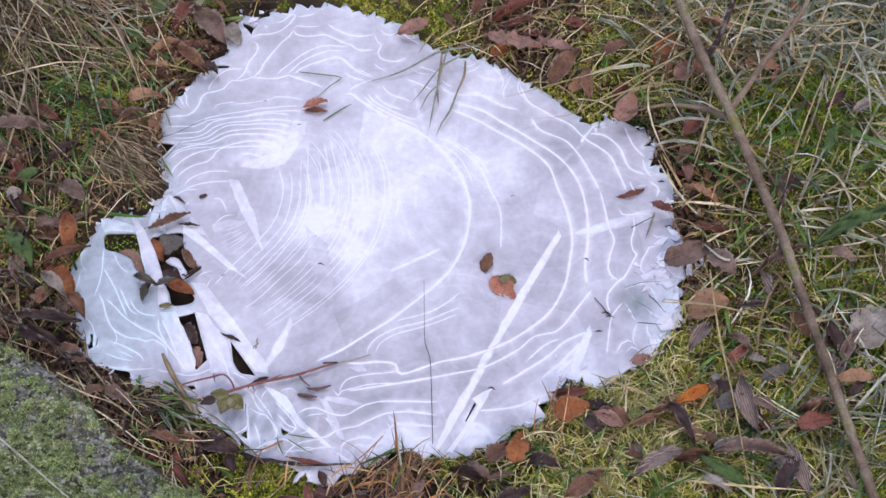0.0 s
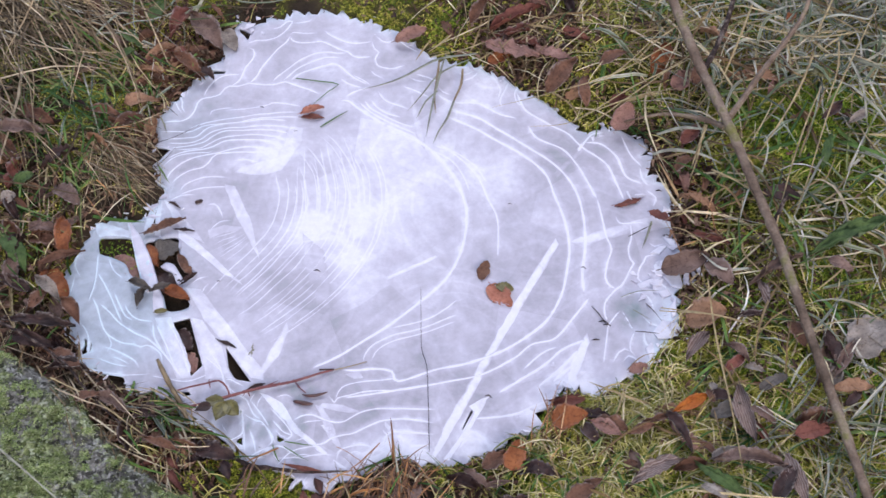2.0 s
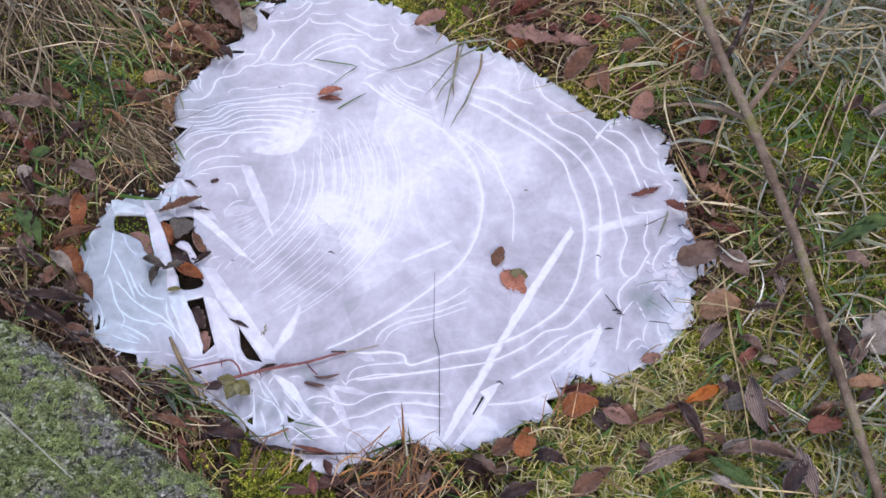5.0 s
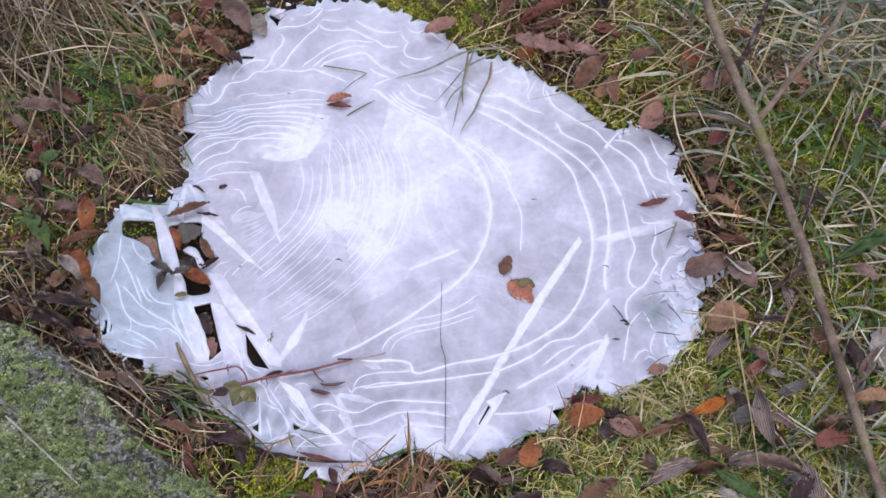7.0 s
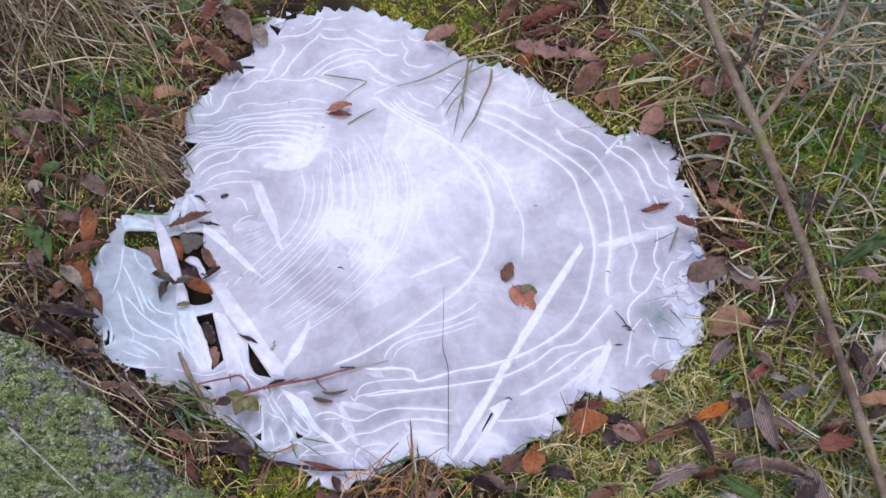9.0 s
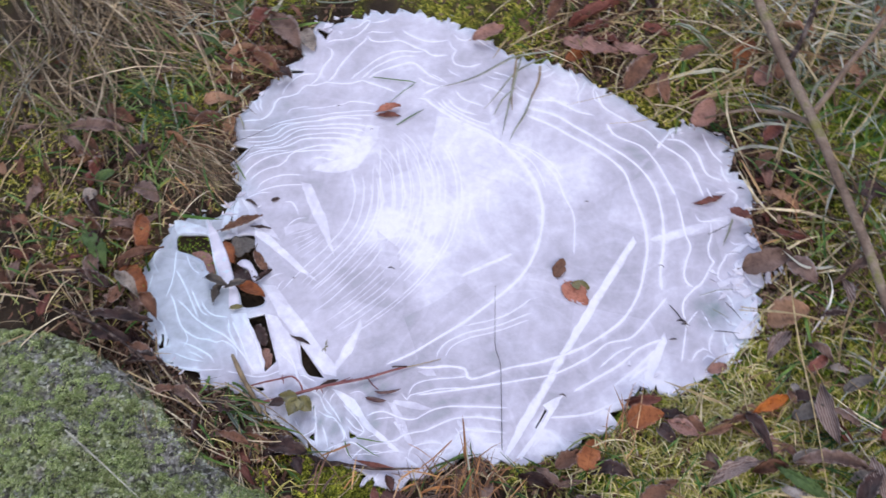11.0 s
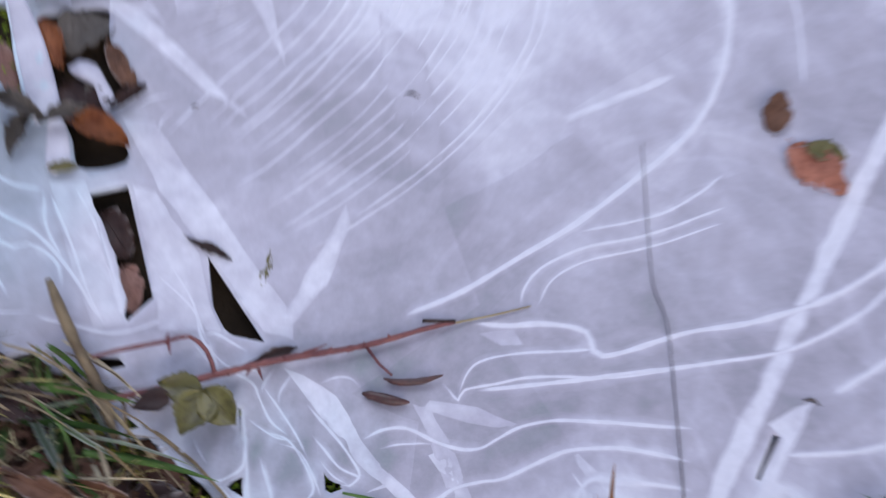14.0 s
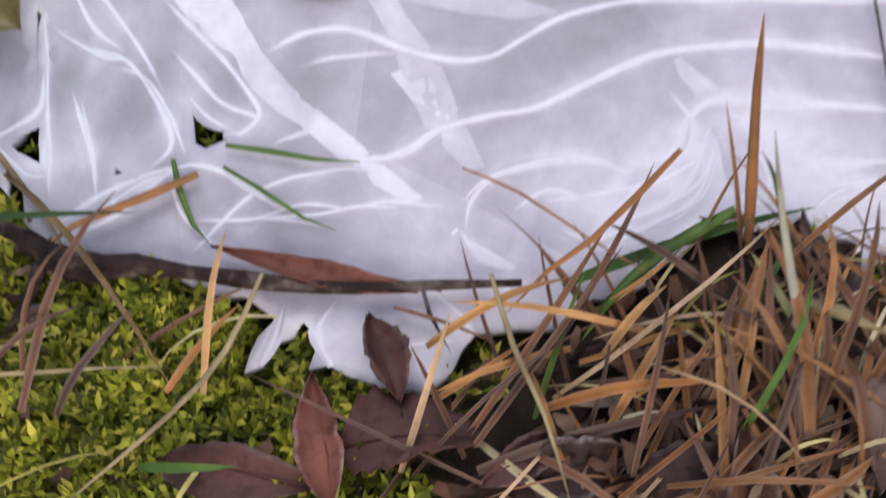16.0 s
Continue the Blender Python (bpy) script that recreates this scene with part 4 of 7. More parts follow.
def waves(p):
    """Level of the sheet's top: nearly even, buckled where it is crumbled or sagging."""
    crumbled = 1.7 * fuzz(p + 3, 30, 2) * np.exp(-((p - CRUMBLED) ** 2).sum(1) / 27 ** 2)
    sagging = 1.0 * fuzz(p + 9, 34, 2) * np.exp(-((p[:, 0] - LOBE[0]) / 46) ** 2 - ((p[:, 1] - LOBE[1]) / 58) ** 2)
    folded = 0.8 * fuzz(p * (1.0, 0.5) + 29, 34, 2) * np.exp(-((p[:, 0] + 165) / 55) ** 2 - ((p[:, 1] + 150) / 45) ** 2)
    return 0.7 * fuzz(p, 90, 2) + 0.25 * fuzz(p + 40, 40, 1) + crumbled + sagging + folded


def sheet_air(p):
    """Air under the sheet, with the frosted rims of its holes and painted fold shading at the broken corner."""
    out = air_under(p)
    for h in hole_lines:
        lo, hi = h.min(0) - 12, h.max(0) + 12
        sel = ((p > lo) & (p < hi)).all(1)
        out[sel] += 0.22 * np.exp(-away(h, p[sel]) / 2.2)
    corner = np.exp(-((p[:, 0] + 165) / 60) ** 2 - ((p[:, 1] + 150) / 50) ** 2)
    return out + corner * (0.02 + 0.28 * fuzz(p * (1.0, 0.45) + 13, 30))


air = sheet_air(cp)
near = np.full(len(cp), 1e9)
for line, w, _ in ridge_lines:
    sel = np.flatnonzero(((cp > line.min(0) - 16) & (cp < line.max(0) + 16)).all(1))
    near[sel] = np.minimum(near[sel], away(line[::3], cp[sel], False) / (0.5 + 0.25 * w))
air += 0.05 * np.exp(-near / 4.0)
lift = waves(cp)
THICK = 3.0
nv = len(cp)
top = np.c_[cp, lift]
low = np.c_[cp, lift - THICK]
a, b, c = cp[tris[:, 0]], cp[tris[:, 1]], cp[tris[:, 2]]
turn = (b[:, 0] - a[:, 0]) * (c[:, 1] - a[:, 1]) - (b[:, 1] - a[:, 1]) * (c[:, 0] - a[:, 0])
tris[turn < 0] = tris[turn < 0][:, ::-1]
pairs = np.concatenate([tris[:, [0, 1]], tris[:, [1, 2]], tris[:, [2, 0]]])
key = np.sort(pairs, 1)
_, inv, cnt = np.unique(key, axis=0, return_inverse=True, return_counts=True)
border = pairs[cnt[inv.ravel()] == 1]
walls = np.concatenate([np.c_[border[:, 0], border[:, 0] + nv, border[:, 1] + nv], np.c_[border[:, 0], border[:, 1] + nv, border[:, 1]]])
ice = bulk_mesh("ice_sheet", np.concatenate([top, low]) / 1000, np.concatenate([tris, tris[:, ::-1] + nv, walls]), ICE)
layer = ice.data.attributes.new("air", "FLOAT", "POINT")
layer.data.foreach_set("value", np.concatenate([air, air]).astype(np.float32))
thin = thin_at(cp)
ice.data.attributes.new("thin", "FLOAT", "POINT").data.foreach_set("value", np.concatenate([thin, thin]).astype(np.float32))
tagged(ice, "milky white ice sheet with curved ridges on a small frozen puddle", "ice")


def with_air(ob, values):
    ob.data.attributes.new("air", "FLOAT", "POINT").data.foreach_set("value", np.asarray(values, np.float32).ravel())
    return ob


def ridge(line, width, fade):
    """A rounded welt of white ice that thins out at both ends and melts into the sheet at its foot."""
    pts = np.array(line)
    t = np.gradient(pts, axis=0)
    t /= np.maximum(np.hypot(*t.T), 1e-6)[:, None]
    nrm = np.c_[-t[:, 1], t[:, 0]]
    n = len(pts)
    along = np.r_[0, np.cumsum(np.hypot(*np.diff(pts, axis=0).T))]
    ends = np.clip(np.minimum(along, along[-1] - along) / min(max(fade, 7.0), 0.5 * along[-1]) + 0.1, 0, 1)
    wob = 1 + 0.3 * fuzz(pts + width * 50, 30)
    half = 1.35 * width * np.sqrt(ends) * wob
    strength = (0.16 + 0.24 * width if width < 1.7 else 0.46 + 0.05 * width) * ends * (1 + 0.25 * fuzz(pts + 7, 45))
    verts, airs = [], []
    steps = (-1.0, -0.7, -0.42, -0.24, -0.12, 0.0, 0.10, 0.22, 0.5, 1.0)
    lean = rng.choice((-1, 1))
    for a_ in steps:
        core = max(0.0, 1 - abs(a_) / 0.25)
        v_ = a_ * lean
        at = pts + nrm * (half * v_)[:, None]
        verts.append(np.c_[at, waves(at) + 0.08 * width * core ** 0.7 * ends + (0.09 if abs(a_) < 0.4 else 0.04 if abs(a_) < 1 else -0.03)])
        # one flank paler, the other darker: side shading put into the air value
        foot = 0.17 * (1 - abs(a_)) ** 1.5 if a_ < 0 else 0.05 * (1 - abs(a_)) - (0.05 if 0.15 < a_ < 0.9 else 0)
        airs.append(sheet_air(at) + 0.05 + foot * ends + strength * min(1.0, core * 1.4))
    if lean < 0:
        verts, airs = verts[::-1], airs[::-1]
    k = len(steps)
    v = np.stack(verts, 1).reshape(-1, 3) / 1000
    faces = [(i * k + j, i * k + j + 1, i * k + j + k + 1, i * k + j + k)[::-1] for i in range(n - 1) for j in range(k - 1)]
    ob = with_air(mesh_ob("ice_ridge", v, faces, ICE, ice), np.stack(airs, 1))
    ob.data.attributes.new("thin", "FLOAT", "POINT").data.foreach_set("value", np.repeat(thin_at(pts), k).astype(np.float32))
    return ob


for line, w, fade in ridge_lines:
    ridge(line, w, fade)


def needle(poly, white=0.34):
    """A flat blade of white ice, frozen into the sheet a little proud of it."""
    p = np.array(poly, float)
    if ((p[:, 0] - np.roll(p[:, 0], 1)) * (p[:, 1] + np.roll(p[:, 1], 1))).sum() > 0:
        p = p[::-1]
    q = []
    for u, v in zip(p, np.roll(p, -1, 0)):
        k = max(1, int(np.hypot(*(v - u)) / 7))
        for s in range(k):
            q.append(u + (v - u) * s / k + (rng.normal(0, 0.35, 2) if s else 0))
    q = np.array(q)
    lo, hi = q.min(0), q.max(0)
    mx, my = np.meshgrid(np.arange(lo[0], hi[0], 2.2), np.arange(lo[1], hi[1], 2.2))
    fill = np.c_[mx.ravel(), my.ravel()] + rng.uniform(-0.4, 0.4, (mx.size, 2))
    if len(fill):
        fill = fill[inside(q, fill) & (away(q, fill) > 0.7)]
    nq = len(q)
    v2, _, f2, *_ = geometry.delaunay_2d_cdt([Vector(p) for p in np.concatenate([q, fill])], [(i, (i + 1) % nq) for i in range(nq)], [], 0, 0.01)
    v2 = np.array([tuple(p) for p in v2])
    f2 = np.array([f for f in f2 if len(f) == 3])
    f2 = f2[inside(q, v2[f2].mean(1))]
    depth = away(q, v2)
    verts = np.c_[v2, waves(v2) + np.where(depth < 0.05, 0.05, 0.16)] / 1000
    a_, b_, c_ = v2[f2[:, 0]], v2[f2[:, 1]], v2[f2[:, 2]]
    flip = (b_[:, 0] - a_[:, 0]) * (c_[:, 1] - a_[:, 1]) - (b_[:, 1] - a_[:, 1]) * (c_[:, 0] - a_[:, 0]) < 0
    f2[flip] = f2[flip][:, ::-1]
    ob = mesh_ob("ice_needle", verts, f2.tolist(), ICE, ice)
    crisp = q[:, 1].mean() < -95 or q[:, 0].mean() < -180
    soft = np.clip(depth / 0.8 + 0.85, 0, 1) if crisp else np.clip(depth / 2.2 + 0.4 + 0.25 * fuzz(v2 + 5, 14), 0, 1)
    ob.data.attributes.new("thin", "FLOAT", "POINT").data.foreach_set("value", thin_at(v2).astype(np.float32))
    along = (q[np.argmax(np.hypot(*(q - q[0]).T))] - q[0])
    along = along / max(np.hypot(*along), 1e-6)
    folds = fuzz(np.c_[v2 @ along * 0.25, v2 @ np.array((-along[1], along[0]))] + 7, 15, 2)
    return with_air(ob, np.minimum(sheet_air(v2), 0.16) + white * soft * (1 + 0.2 * fuzz(v2, 26) + 0.22 * folds))


for poly, white in NEEDLES:
    needle(poly, white)


def tube(name, line, radii, material, parent=None, sides=7, knots=0.12, step=4.0):
    """A crooked round stem through 3D points (millimetres), thick as the radii say."""
    p = smooth_line(line, step)
    r = np.interp(np.linspace(0, 1, len(p)), np.linspace(0, 1, len(radii)), radii) * (1 + knots * rng.normal(0, 0.5, len(p)))
    t = np.gradient(p, axis=0)
    t /= np.linalg.norm(t, axis=1)[:, None]
    side = np.cross(t, (0, 0, 1.0))
    side /= np.maximum(np.linalg.norm(side, axis=1), 1e-6)[:, None]
    up = np.cross(side, t)
    verts = [p + side * (r * math.cos(k * 2 * math.pi / sides))[:, None] + up * (r * math.sin(k * 2 * math.pi / sides))[:, None] for k in range(sides)]
    v = np.stack(verts, 1).reshape(-1, 3) / 1000
    n = len(p)
    faces = [(i * sides + k, i * sides + (k + 1) % sides, (i + 1) * sides + (k + 1) % sides, (i + 1) * sides + k) for i in range(n - 1) for k in range(sides)]
    faces += [tuple(range(sides))[::-1], tuple(range((n - 1) * sides, n * sides))]
    return mesh_ob(name, v, faces, material, parent)


def shard(poly, thick=2.0, white=0.3, lift=0.0):
    """A bridge of ice across an open place, or a loose angular piece lifted off the sheet."""
    p = np.array(poly, float) if lift else smooth_line(poly, 3.0, True)
    if ((p[:, 0] - np.roll(p[:, 0], 1)) * (p[:, 1] + np.roll(p[:, 1], 1))).sum() > 0:
        p = p[::-1]
    k, mid_ = len(p), p.mean(0)
    inner = mid_ + (p - mid_) * 0.8
    v = np.concatenate([np.c_[inner, waves(inner) + 0.5], np.c_[p, waves(p) - 0.1], np.c_[p, waves(p) - thick]])
    if lift:
        v[:, 2] += lift + (v[:, :2] - mid_) @ rng.normal(0, 0.08, 2)
    v /= 1000
    f = [tuple(range(k))] + [(i, i + k, (i + 1) % k + k, (i + 1) % k) for i in range(k)] + [(i + k, i + 2 * k, (i + 1) % k + 2 * k, (i + 1) % k + k) for i in range(k)] + [tuple(range(2 * k, 3 * k))[::-1]]
    ob = mesh_ob("ice_shard" if lift else "ice_bridge", v, f, ICE, ice, smooth=not lift)
    with_air(ob, np.full(len(v), white))


shard([(-259, 1), (-255, 5), (-248, 4), (-242, -4), (-237, -12), (-238, -19), (-243, -14), (-247, -6), (-253, -3)])
shard([(-296, 48), (-290, 43), (-279, 27), (-268, 7), (-256, -23), (-260, -28), (-267, -26), (-276, -6), (-288, 24)], 2.5, 0.36)
shard([(-261, -23), (-254, -25), (-248, -44), (-251, -47), (-257, -47)], 2.5, 0.36)

# loose white shards where the east rim has crumbled
shard([(182, 4), (190, 10), (201, 0), (197, -9), (188, -6)], 2.0, 0.55, 1.5)
shard([(174, 15), (183, 22), (181, 4), (175, 5)], 2.0, 0.5, 1.0)
shard([(170, -53), (178, -41), (191, -41), (195, -49), (185, -58), (174, -59)], 2.0, 0.5, 1.5)
shard([(200, 11), (204, 12), (203, -7), (198, -5)], 2.0, 0.5, 5)
shard([(208, 17), (212, 19), (215, 2), (212, 4)], 2.0, 0.55, 6)
shard([(215, 24), (221, 23), (222, 8), (219, 11)], 2.0, 0.55, 7)
shard([(158, -4), (170, 1), (182, 1), (179, -6), (160, -9)], 2.0, 0.42, 0.6)
shard([(185, -27), (192, -17), (191, -34), (187, -38)], 2.0, 0.5, 1.5)
shard([(171, 27), (180, 35), (188, 36), (180, 26)], 2.0, 0.4, 0.8)
shard([(184, 45), (192, 43), (198, 34), (189, 36)], 2.0, 0.45, 1.2)
shard([(176, -13), (185, -8), (188, -15), (181, -19)], 2.0, 0.45, 1.0)
shard([(163, -68), (169, -61), (171, -72), (166, -79)], 2.0, 0.4, 0.8)


def chip(x, y, size, z):
    """A loose splinter of ice, tilted, at the crumbled rim."""
    k = int(rng.integers(4, 7))
    a_ = np.sort(rng.uniform(0, 2 * math.pi, k))
    r = size * rng.uniform(0.5, 1.0, k)
    stretch = rng.uniform(0.25, 0.8)
    ring = np.c_[r * np.cos(a_), r * np.sin(a_) * stretch, np.zeros(k)]
    verts = np.concatenate([ring, ring * (0.9, 0.9, 1) - (0, 0, 1.2)]) / 1000
    faces = [tuple(range(k)), tuple(range(k, 2 * k))[::-1]] + [(i, i + k, (i + 1) % k + k, (i + 1) % k) for i in range(k)]
    ob = mesh_ob("ice_chip", verts, faces, ICE, ice, smooth=False)
    with_air(ob, [rng.uniform(0.15, 0.5)] * (2 * k))
    ob.matrix_basis = pose(x / 1000, y / 1000, z / 1000, rng.normal(0, 10), rng.normal(0, 10), rng.uniform(0, 360))


for (c,), spread, count, size in (([(178, -2)], 13, 16, 7), ([(184, -42)], 10, 12, 6), ([(207, 7)], 14, 10, 9), ([(102, -116)], 12, 10, 9), ([(190, 85)], 16, 12, 8), ([(-273, 60)], 9, 8, 8), ([(-221, 283)], 12, 8, 8)):
    for _ in range(count):
        chip(*(np.array(c) + rng.normal(0, spread, 2)), size * rng.uniform(0.4, 1.1), rng.uniform(0.5, 3.0))
for k in rng.choice(len(RIM), 170, replace=False):
    if RIM[k][1] > -110 or RIM[k][0] > 20:
        chip(*(RIM[k] + rng.normal(0, 2.5, 2)), rng.uniform(2.0, 6.5), rng.uniform(-1.0, 1.2))

# dark flecks frozen into the sheet
for (c,), size in (([(-120, 1)], 3.2), ([(-192, 185)], 2.0), ([(-156, 156)], 1.6), ([(-236, 72)], 4.0), ([(-260, 69)], 3.4), ([(113, 11)], 2.4), ([(-205, -13)], 1.6), ([(33, -116)], 3.0), ([(48, 77)], 2.0), ([(132, -46)], 3.4), ([(129, -43)], 4.4), ([(122, -61)], 3.4), ([(183, 96)], 3.0), ([(187, 47)], 3.4)):
    base = float(waves(np.array([c], float))[0])
    fleck = tube("plant_fleck", [(c[0] - size, c[1], base + 0.3), (c[0], c[1] + size * 0.2, base + 0.8), (c[0] + size, c[1] + size * rng.uniform(-0.6, 0.6), base + 0.4)], [0.2, size * 0.2, 0.15], DARK_BARK, sides=6)
    tagged(fleck, "tiny dark plant fleck frozen into the ice", "plant fleck", "flecks in the ice")


# ---- fallen leaves ----
SHAPES = {"spoon": (1.5, 0.5), "ovate": (0.78, 0.88), "oval": (0.85, 0.62), "round": (0.75, 0.45), "lance": (0.95, 0.95), "egg": (0.7, 0.6)}
WORDS = {"spoon": "spoon-shaped", "ovate": "ovate", "oval": "oval", "round": "small round", "lance": "narrow willow-like", "egg": "egg-shaped"}
TONES = {"orange": "orange-brown", "bright": "bright orange", "brown": "brown", "red": "reddish-brown", "pink": "pinkish-brown", "purple": "purple-brown",
         "grey": "grey-lilac", "dark": "dark wet", "tan": "tan", "maroon": "dark maroon", "salmon": "pale pinkish-orange", "slate": "slate-grey", "striped": "pale-striped purple-brown", "green": "green", "olive": "olive-green"}


def leaf(tone, shape, ends, ratio=0.5, lift=3.0, curl=0.35, bend=0.12, on="moss", level=None, name="fallen_leaf", teeth=0.0, parent=None, crumple=2.0, frost=None):
    """A leaf blade of some thickness with its midrib and stalk, from its base to its tip over the ground."""
    (x0, y0), (x1, y1) = ends
    frost = (0.6 if tone in ("dark", "purple", "brown", "grey", "red") else 0.25) * (rng.random() < 0.7) if frost is None else frost
    length = math.hypot(x1 - x0, y1 - y0)
    z0, z1 = (ground_at(x0, y0), ground_at(x1, y1)) if level is None else tuple(level + (float(waves(np.array([[x, y]], float))[0]) if on == "ice" else 0) for x, y in ends)
    power, fat = SHAPES[shape]
    nu, nw = 16, 9
    half = 0.5 * length * ratio
    notch, tear = rng.uniform(0.2, 0.8), rng.choice((-1, 1)) * (rng.random() < 0.45 and parent is None)
    grid, wobble, twist = [], rng.uniform(0, 6), rng.normal(0, 0.25)
    for i in range(nu + 1):
        u = i / nu
        w = half * max(0.02, math.sin(math.pi * u ** power)) ** fat * (1 + teeth * (1 if i % 2 else -1))
        w *= 1 + rng.uniform(-0.09, 0.09) + 0.08 * math.sin(5 * u + wobble)
        for j in range(nw):
            v = 2 * j / (nw - 1) - 1
            if tear and v * tear > 0.7:
                v *= 1 - 0.35 * math.exp(-((u - notch) / 0.07) ** 2)
            z = curl * half * (v * v) * (0.6 + 0.4 * math.sin(3 * u)) + bend * length * math.sin(math.pi * u) + rng.normal(0, 0.012) * crumple * length * (0.3 + abs(v))
            z += twist * v * w * (u - 0.4) * 2
            grid.append((u * length, v * w + 0.05 * length * math.sin(2.2 * u + wobble), z))
    top_v = np.array(grid)
    verts = np.concatenate([top_v, top_v - (0, 0, 0.4)]) / 1000
    m = (nu + 1) * nw
    rimed = np.tile(np.clip((np.abs(np.linspace(-1, 1, nw)) - 0.74) / 0.26, 0, 1), nu + 1) * frost
    faces = []
    for i in range(nu):
        for j in range(nw - 1):
            q = (i * nw + j, (i + 1) * nw + j, (i + 1) * nw + j + 1, i * nw + j + 1)
            faces += [q, tuple(k + m for k in q[::-1])]
    loop = [j for j in range(nw)] + [i * nw + nw - 1 for i in range(1, nu + 1)] + [nu * nw + j for j in range(nw - 2, -1, -1)] + [i * nw for i in range(nu - 1, 0, -1)]
    for p, q in zip(loop, loop[1:] + loop[:1]):
        faces.append((p, q, q + m, p + m))
    ob = mesh_ob(name, verts, faces, LEAVES[tone], parent)
    ob.data.attributes.new("margin", "FLOAT", "POINT").data.foreach_set("value", np.tile(rimed, 2).astype(np.float32))
    rise = math.atan2(z1 - z0, length)
    roll = rng.normal(0, 9 if level is None else 2)
    ob.matrix_basis = Matrix.Translation((x0 / 1000, y0 / 1000, (z0 + lift) / 1000)) @ Matrix.Rotation(math.atan2(y1 - y0, x1 - x0), 4, "Z") @ Matrix.Rotation(-rise, 4, "Y") @ Matrix.Rotation(radians(roll), 4, "X")
    if not parent:
        tagged(ob, f"{TONES[tone]} {WORDS[shape]} leaf lying on {on}", "leaf", "fallen leaves")
    # midrib and stalk
    rib = []
    for i in range(-3, nu):
        u = i / nu
        z = bend * length * math.sin(math.pi * max(0, u)) + 0.25 + (0 if u >= 0 else 0.3 * length * u * 0.2)
        r = (0.012 * length + 0.2) * (1 - 0.75 * max(0, u)) * 0.5
        for k in range(4):
            a_ = k * math.pi / 2
            rib.append((u * length * (0.55 if u < 0 else 1), r * math.cos(a_), z + r * math.sin(a_)))
    rf = [(i * 4 + k, (i + 1) * 4 + k, (i + 1) * 4 + (k + 1) % 4, i * 4 + (k + 1) % 4)[::-1] for i in range(nu + 2) for k in range(4)]
    mesh_ob("midrib", np.array(rib) / 1000, rf, LEAVES[tone], ob)
    return ob


def leaves(rows, **more):
    for row in rows:
        folded = row[1] == "lance" and row[0] in ("purple", "brown", "dark", "grey", "red", "striped")
        leaf(*row[:3], (row[3] if len(row) > 3 else 0.45) * (0.9 if folded else 1), lift=rng.uniform(9, 16), curl=rng.uniform(0.5, 1.5) if folded else rng.uniform(0.1, 0.6), bend=rng.uniform(0.0, 0.18), **more)


leaves([
    ("purple", "lance", [(-440, 133), (-382, 126)], 0.3), ("brown", "oval", [(-420, 157), (-379, 145)], 0.4), ("red", "lance", [(-290, 257), (-272, 297)], 0.4),
    ("purple", "lance", [(-274, 297), (-240, 248)], 0.42), ("brown", "lance", [(-286, 238), (-250, 214)], 0.34), ("tan", "egg", [(-318, 169), (-290, 183)], 0.5),
    ("green", "oval", [(-342, 223), (-321, 239)], 0.45), ("green", "egg", [(-336, 258), (-314, 244)], 0.5), ("green", "lance", [(-310, 268), (-303, 306)], 0.4),
    ("dark", "oval", [(-257, 225), (-242, 215)], 0.6), ("green", "round", [(-401, 74), (-386, 86)], 0.75), ("grey", "round", [(-411, 58), (-399, 64)], 0.9),
])
leaves([
    ("orange", "oval", [(-345, 0), (-353, 44)], 0.34), ("orange", "egg", [(-359, -15), (-331, -36)], 0.62), ("grey", "lance", [(-359, -24), (-334, -50)], 0.35),
    ("purple", "egg", [(-364, 75), (-338, 56)], 0.6), ("dark", "lance", [(-380, -64), (-318, -65)], 0.2), ("brown", "lance", [(-364, -10), (-325, 10)], 0.22),
    ("brown", "egg", [(-361, -51), (-349, -34)], 0.6), ("green", "lance", [(-400, 20), (-374, -18)], 0.35), ("brown", "oval", [(-331, -93), (-304, -107)], 0.5),
    ("brown", "egg", [(-301, -140), (-283, -132)], 0.5), ("brown", "lance", [(-336, -43), (-315, -64)], 0.5), ("dark", "egg", [(-366, -82), (-331, -87)], 0.4),
])
leaves([
    ("pink", "egg", [(22, 262), (74, 244)], 0.42), ("pink", "lance", [(68, 253), (106, 235)], 0.34), ("orange", "oval", [(25, 240), (47, 252)], 0.6),
    ("red", "lance", [(27, 278), (74, 307)], 0.28), ("tan", "egg", [(99, 195), (117, 207)], 0.6), ("brown", "egg", [(80, 200), (112, 232)], 0.4),
    ("brown", "oval", [(116, 211), (119, 180)], 0.4), ("pink", "oval", [(-69, 271), (-37, 283)], 0.42), ("pink", "egg", [(145, 159), (160, 186)], 0.7),
    ("orange", "oval", [(180, 225), (198, 259)], 0.55), ("brown", "lance", [(8, 282), (22, 315)], 0.45), ("pink", "egg", [(202, 198), (219, 218)], 0.7),
    ("tan", "oval", [(268, 229), (299, 212)], 0.5), ("olive", "oval", [(324, 218), (347, 209)], 0.5), ("dark", "lance", [(332, 165), (353, 184)], 0.4),
    ("grey", "lance", [(355, 159), (374, 173)], 0.45), ("orange", "oval", [(315, 287), (326, 300)], 0.5), ("brown", "oval", [(219, 201), (232, 230)], 0.4),
    ("brown", "oval", [(130, 225), (158, 240)], 0.4), ("grey", "egg", [(359, 311), (383, 326)], 0.5),
])
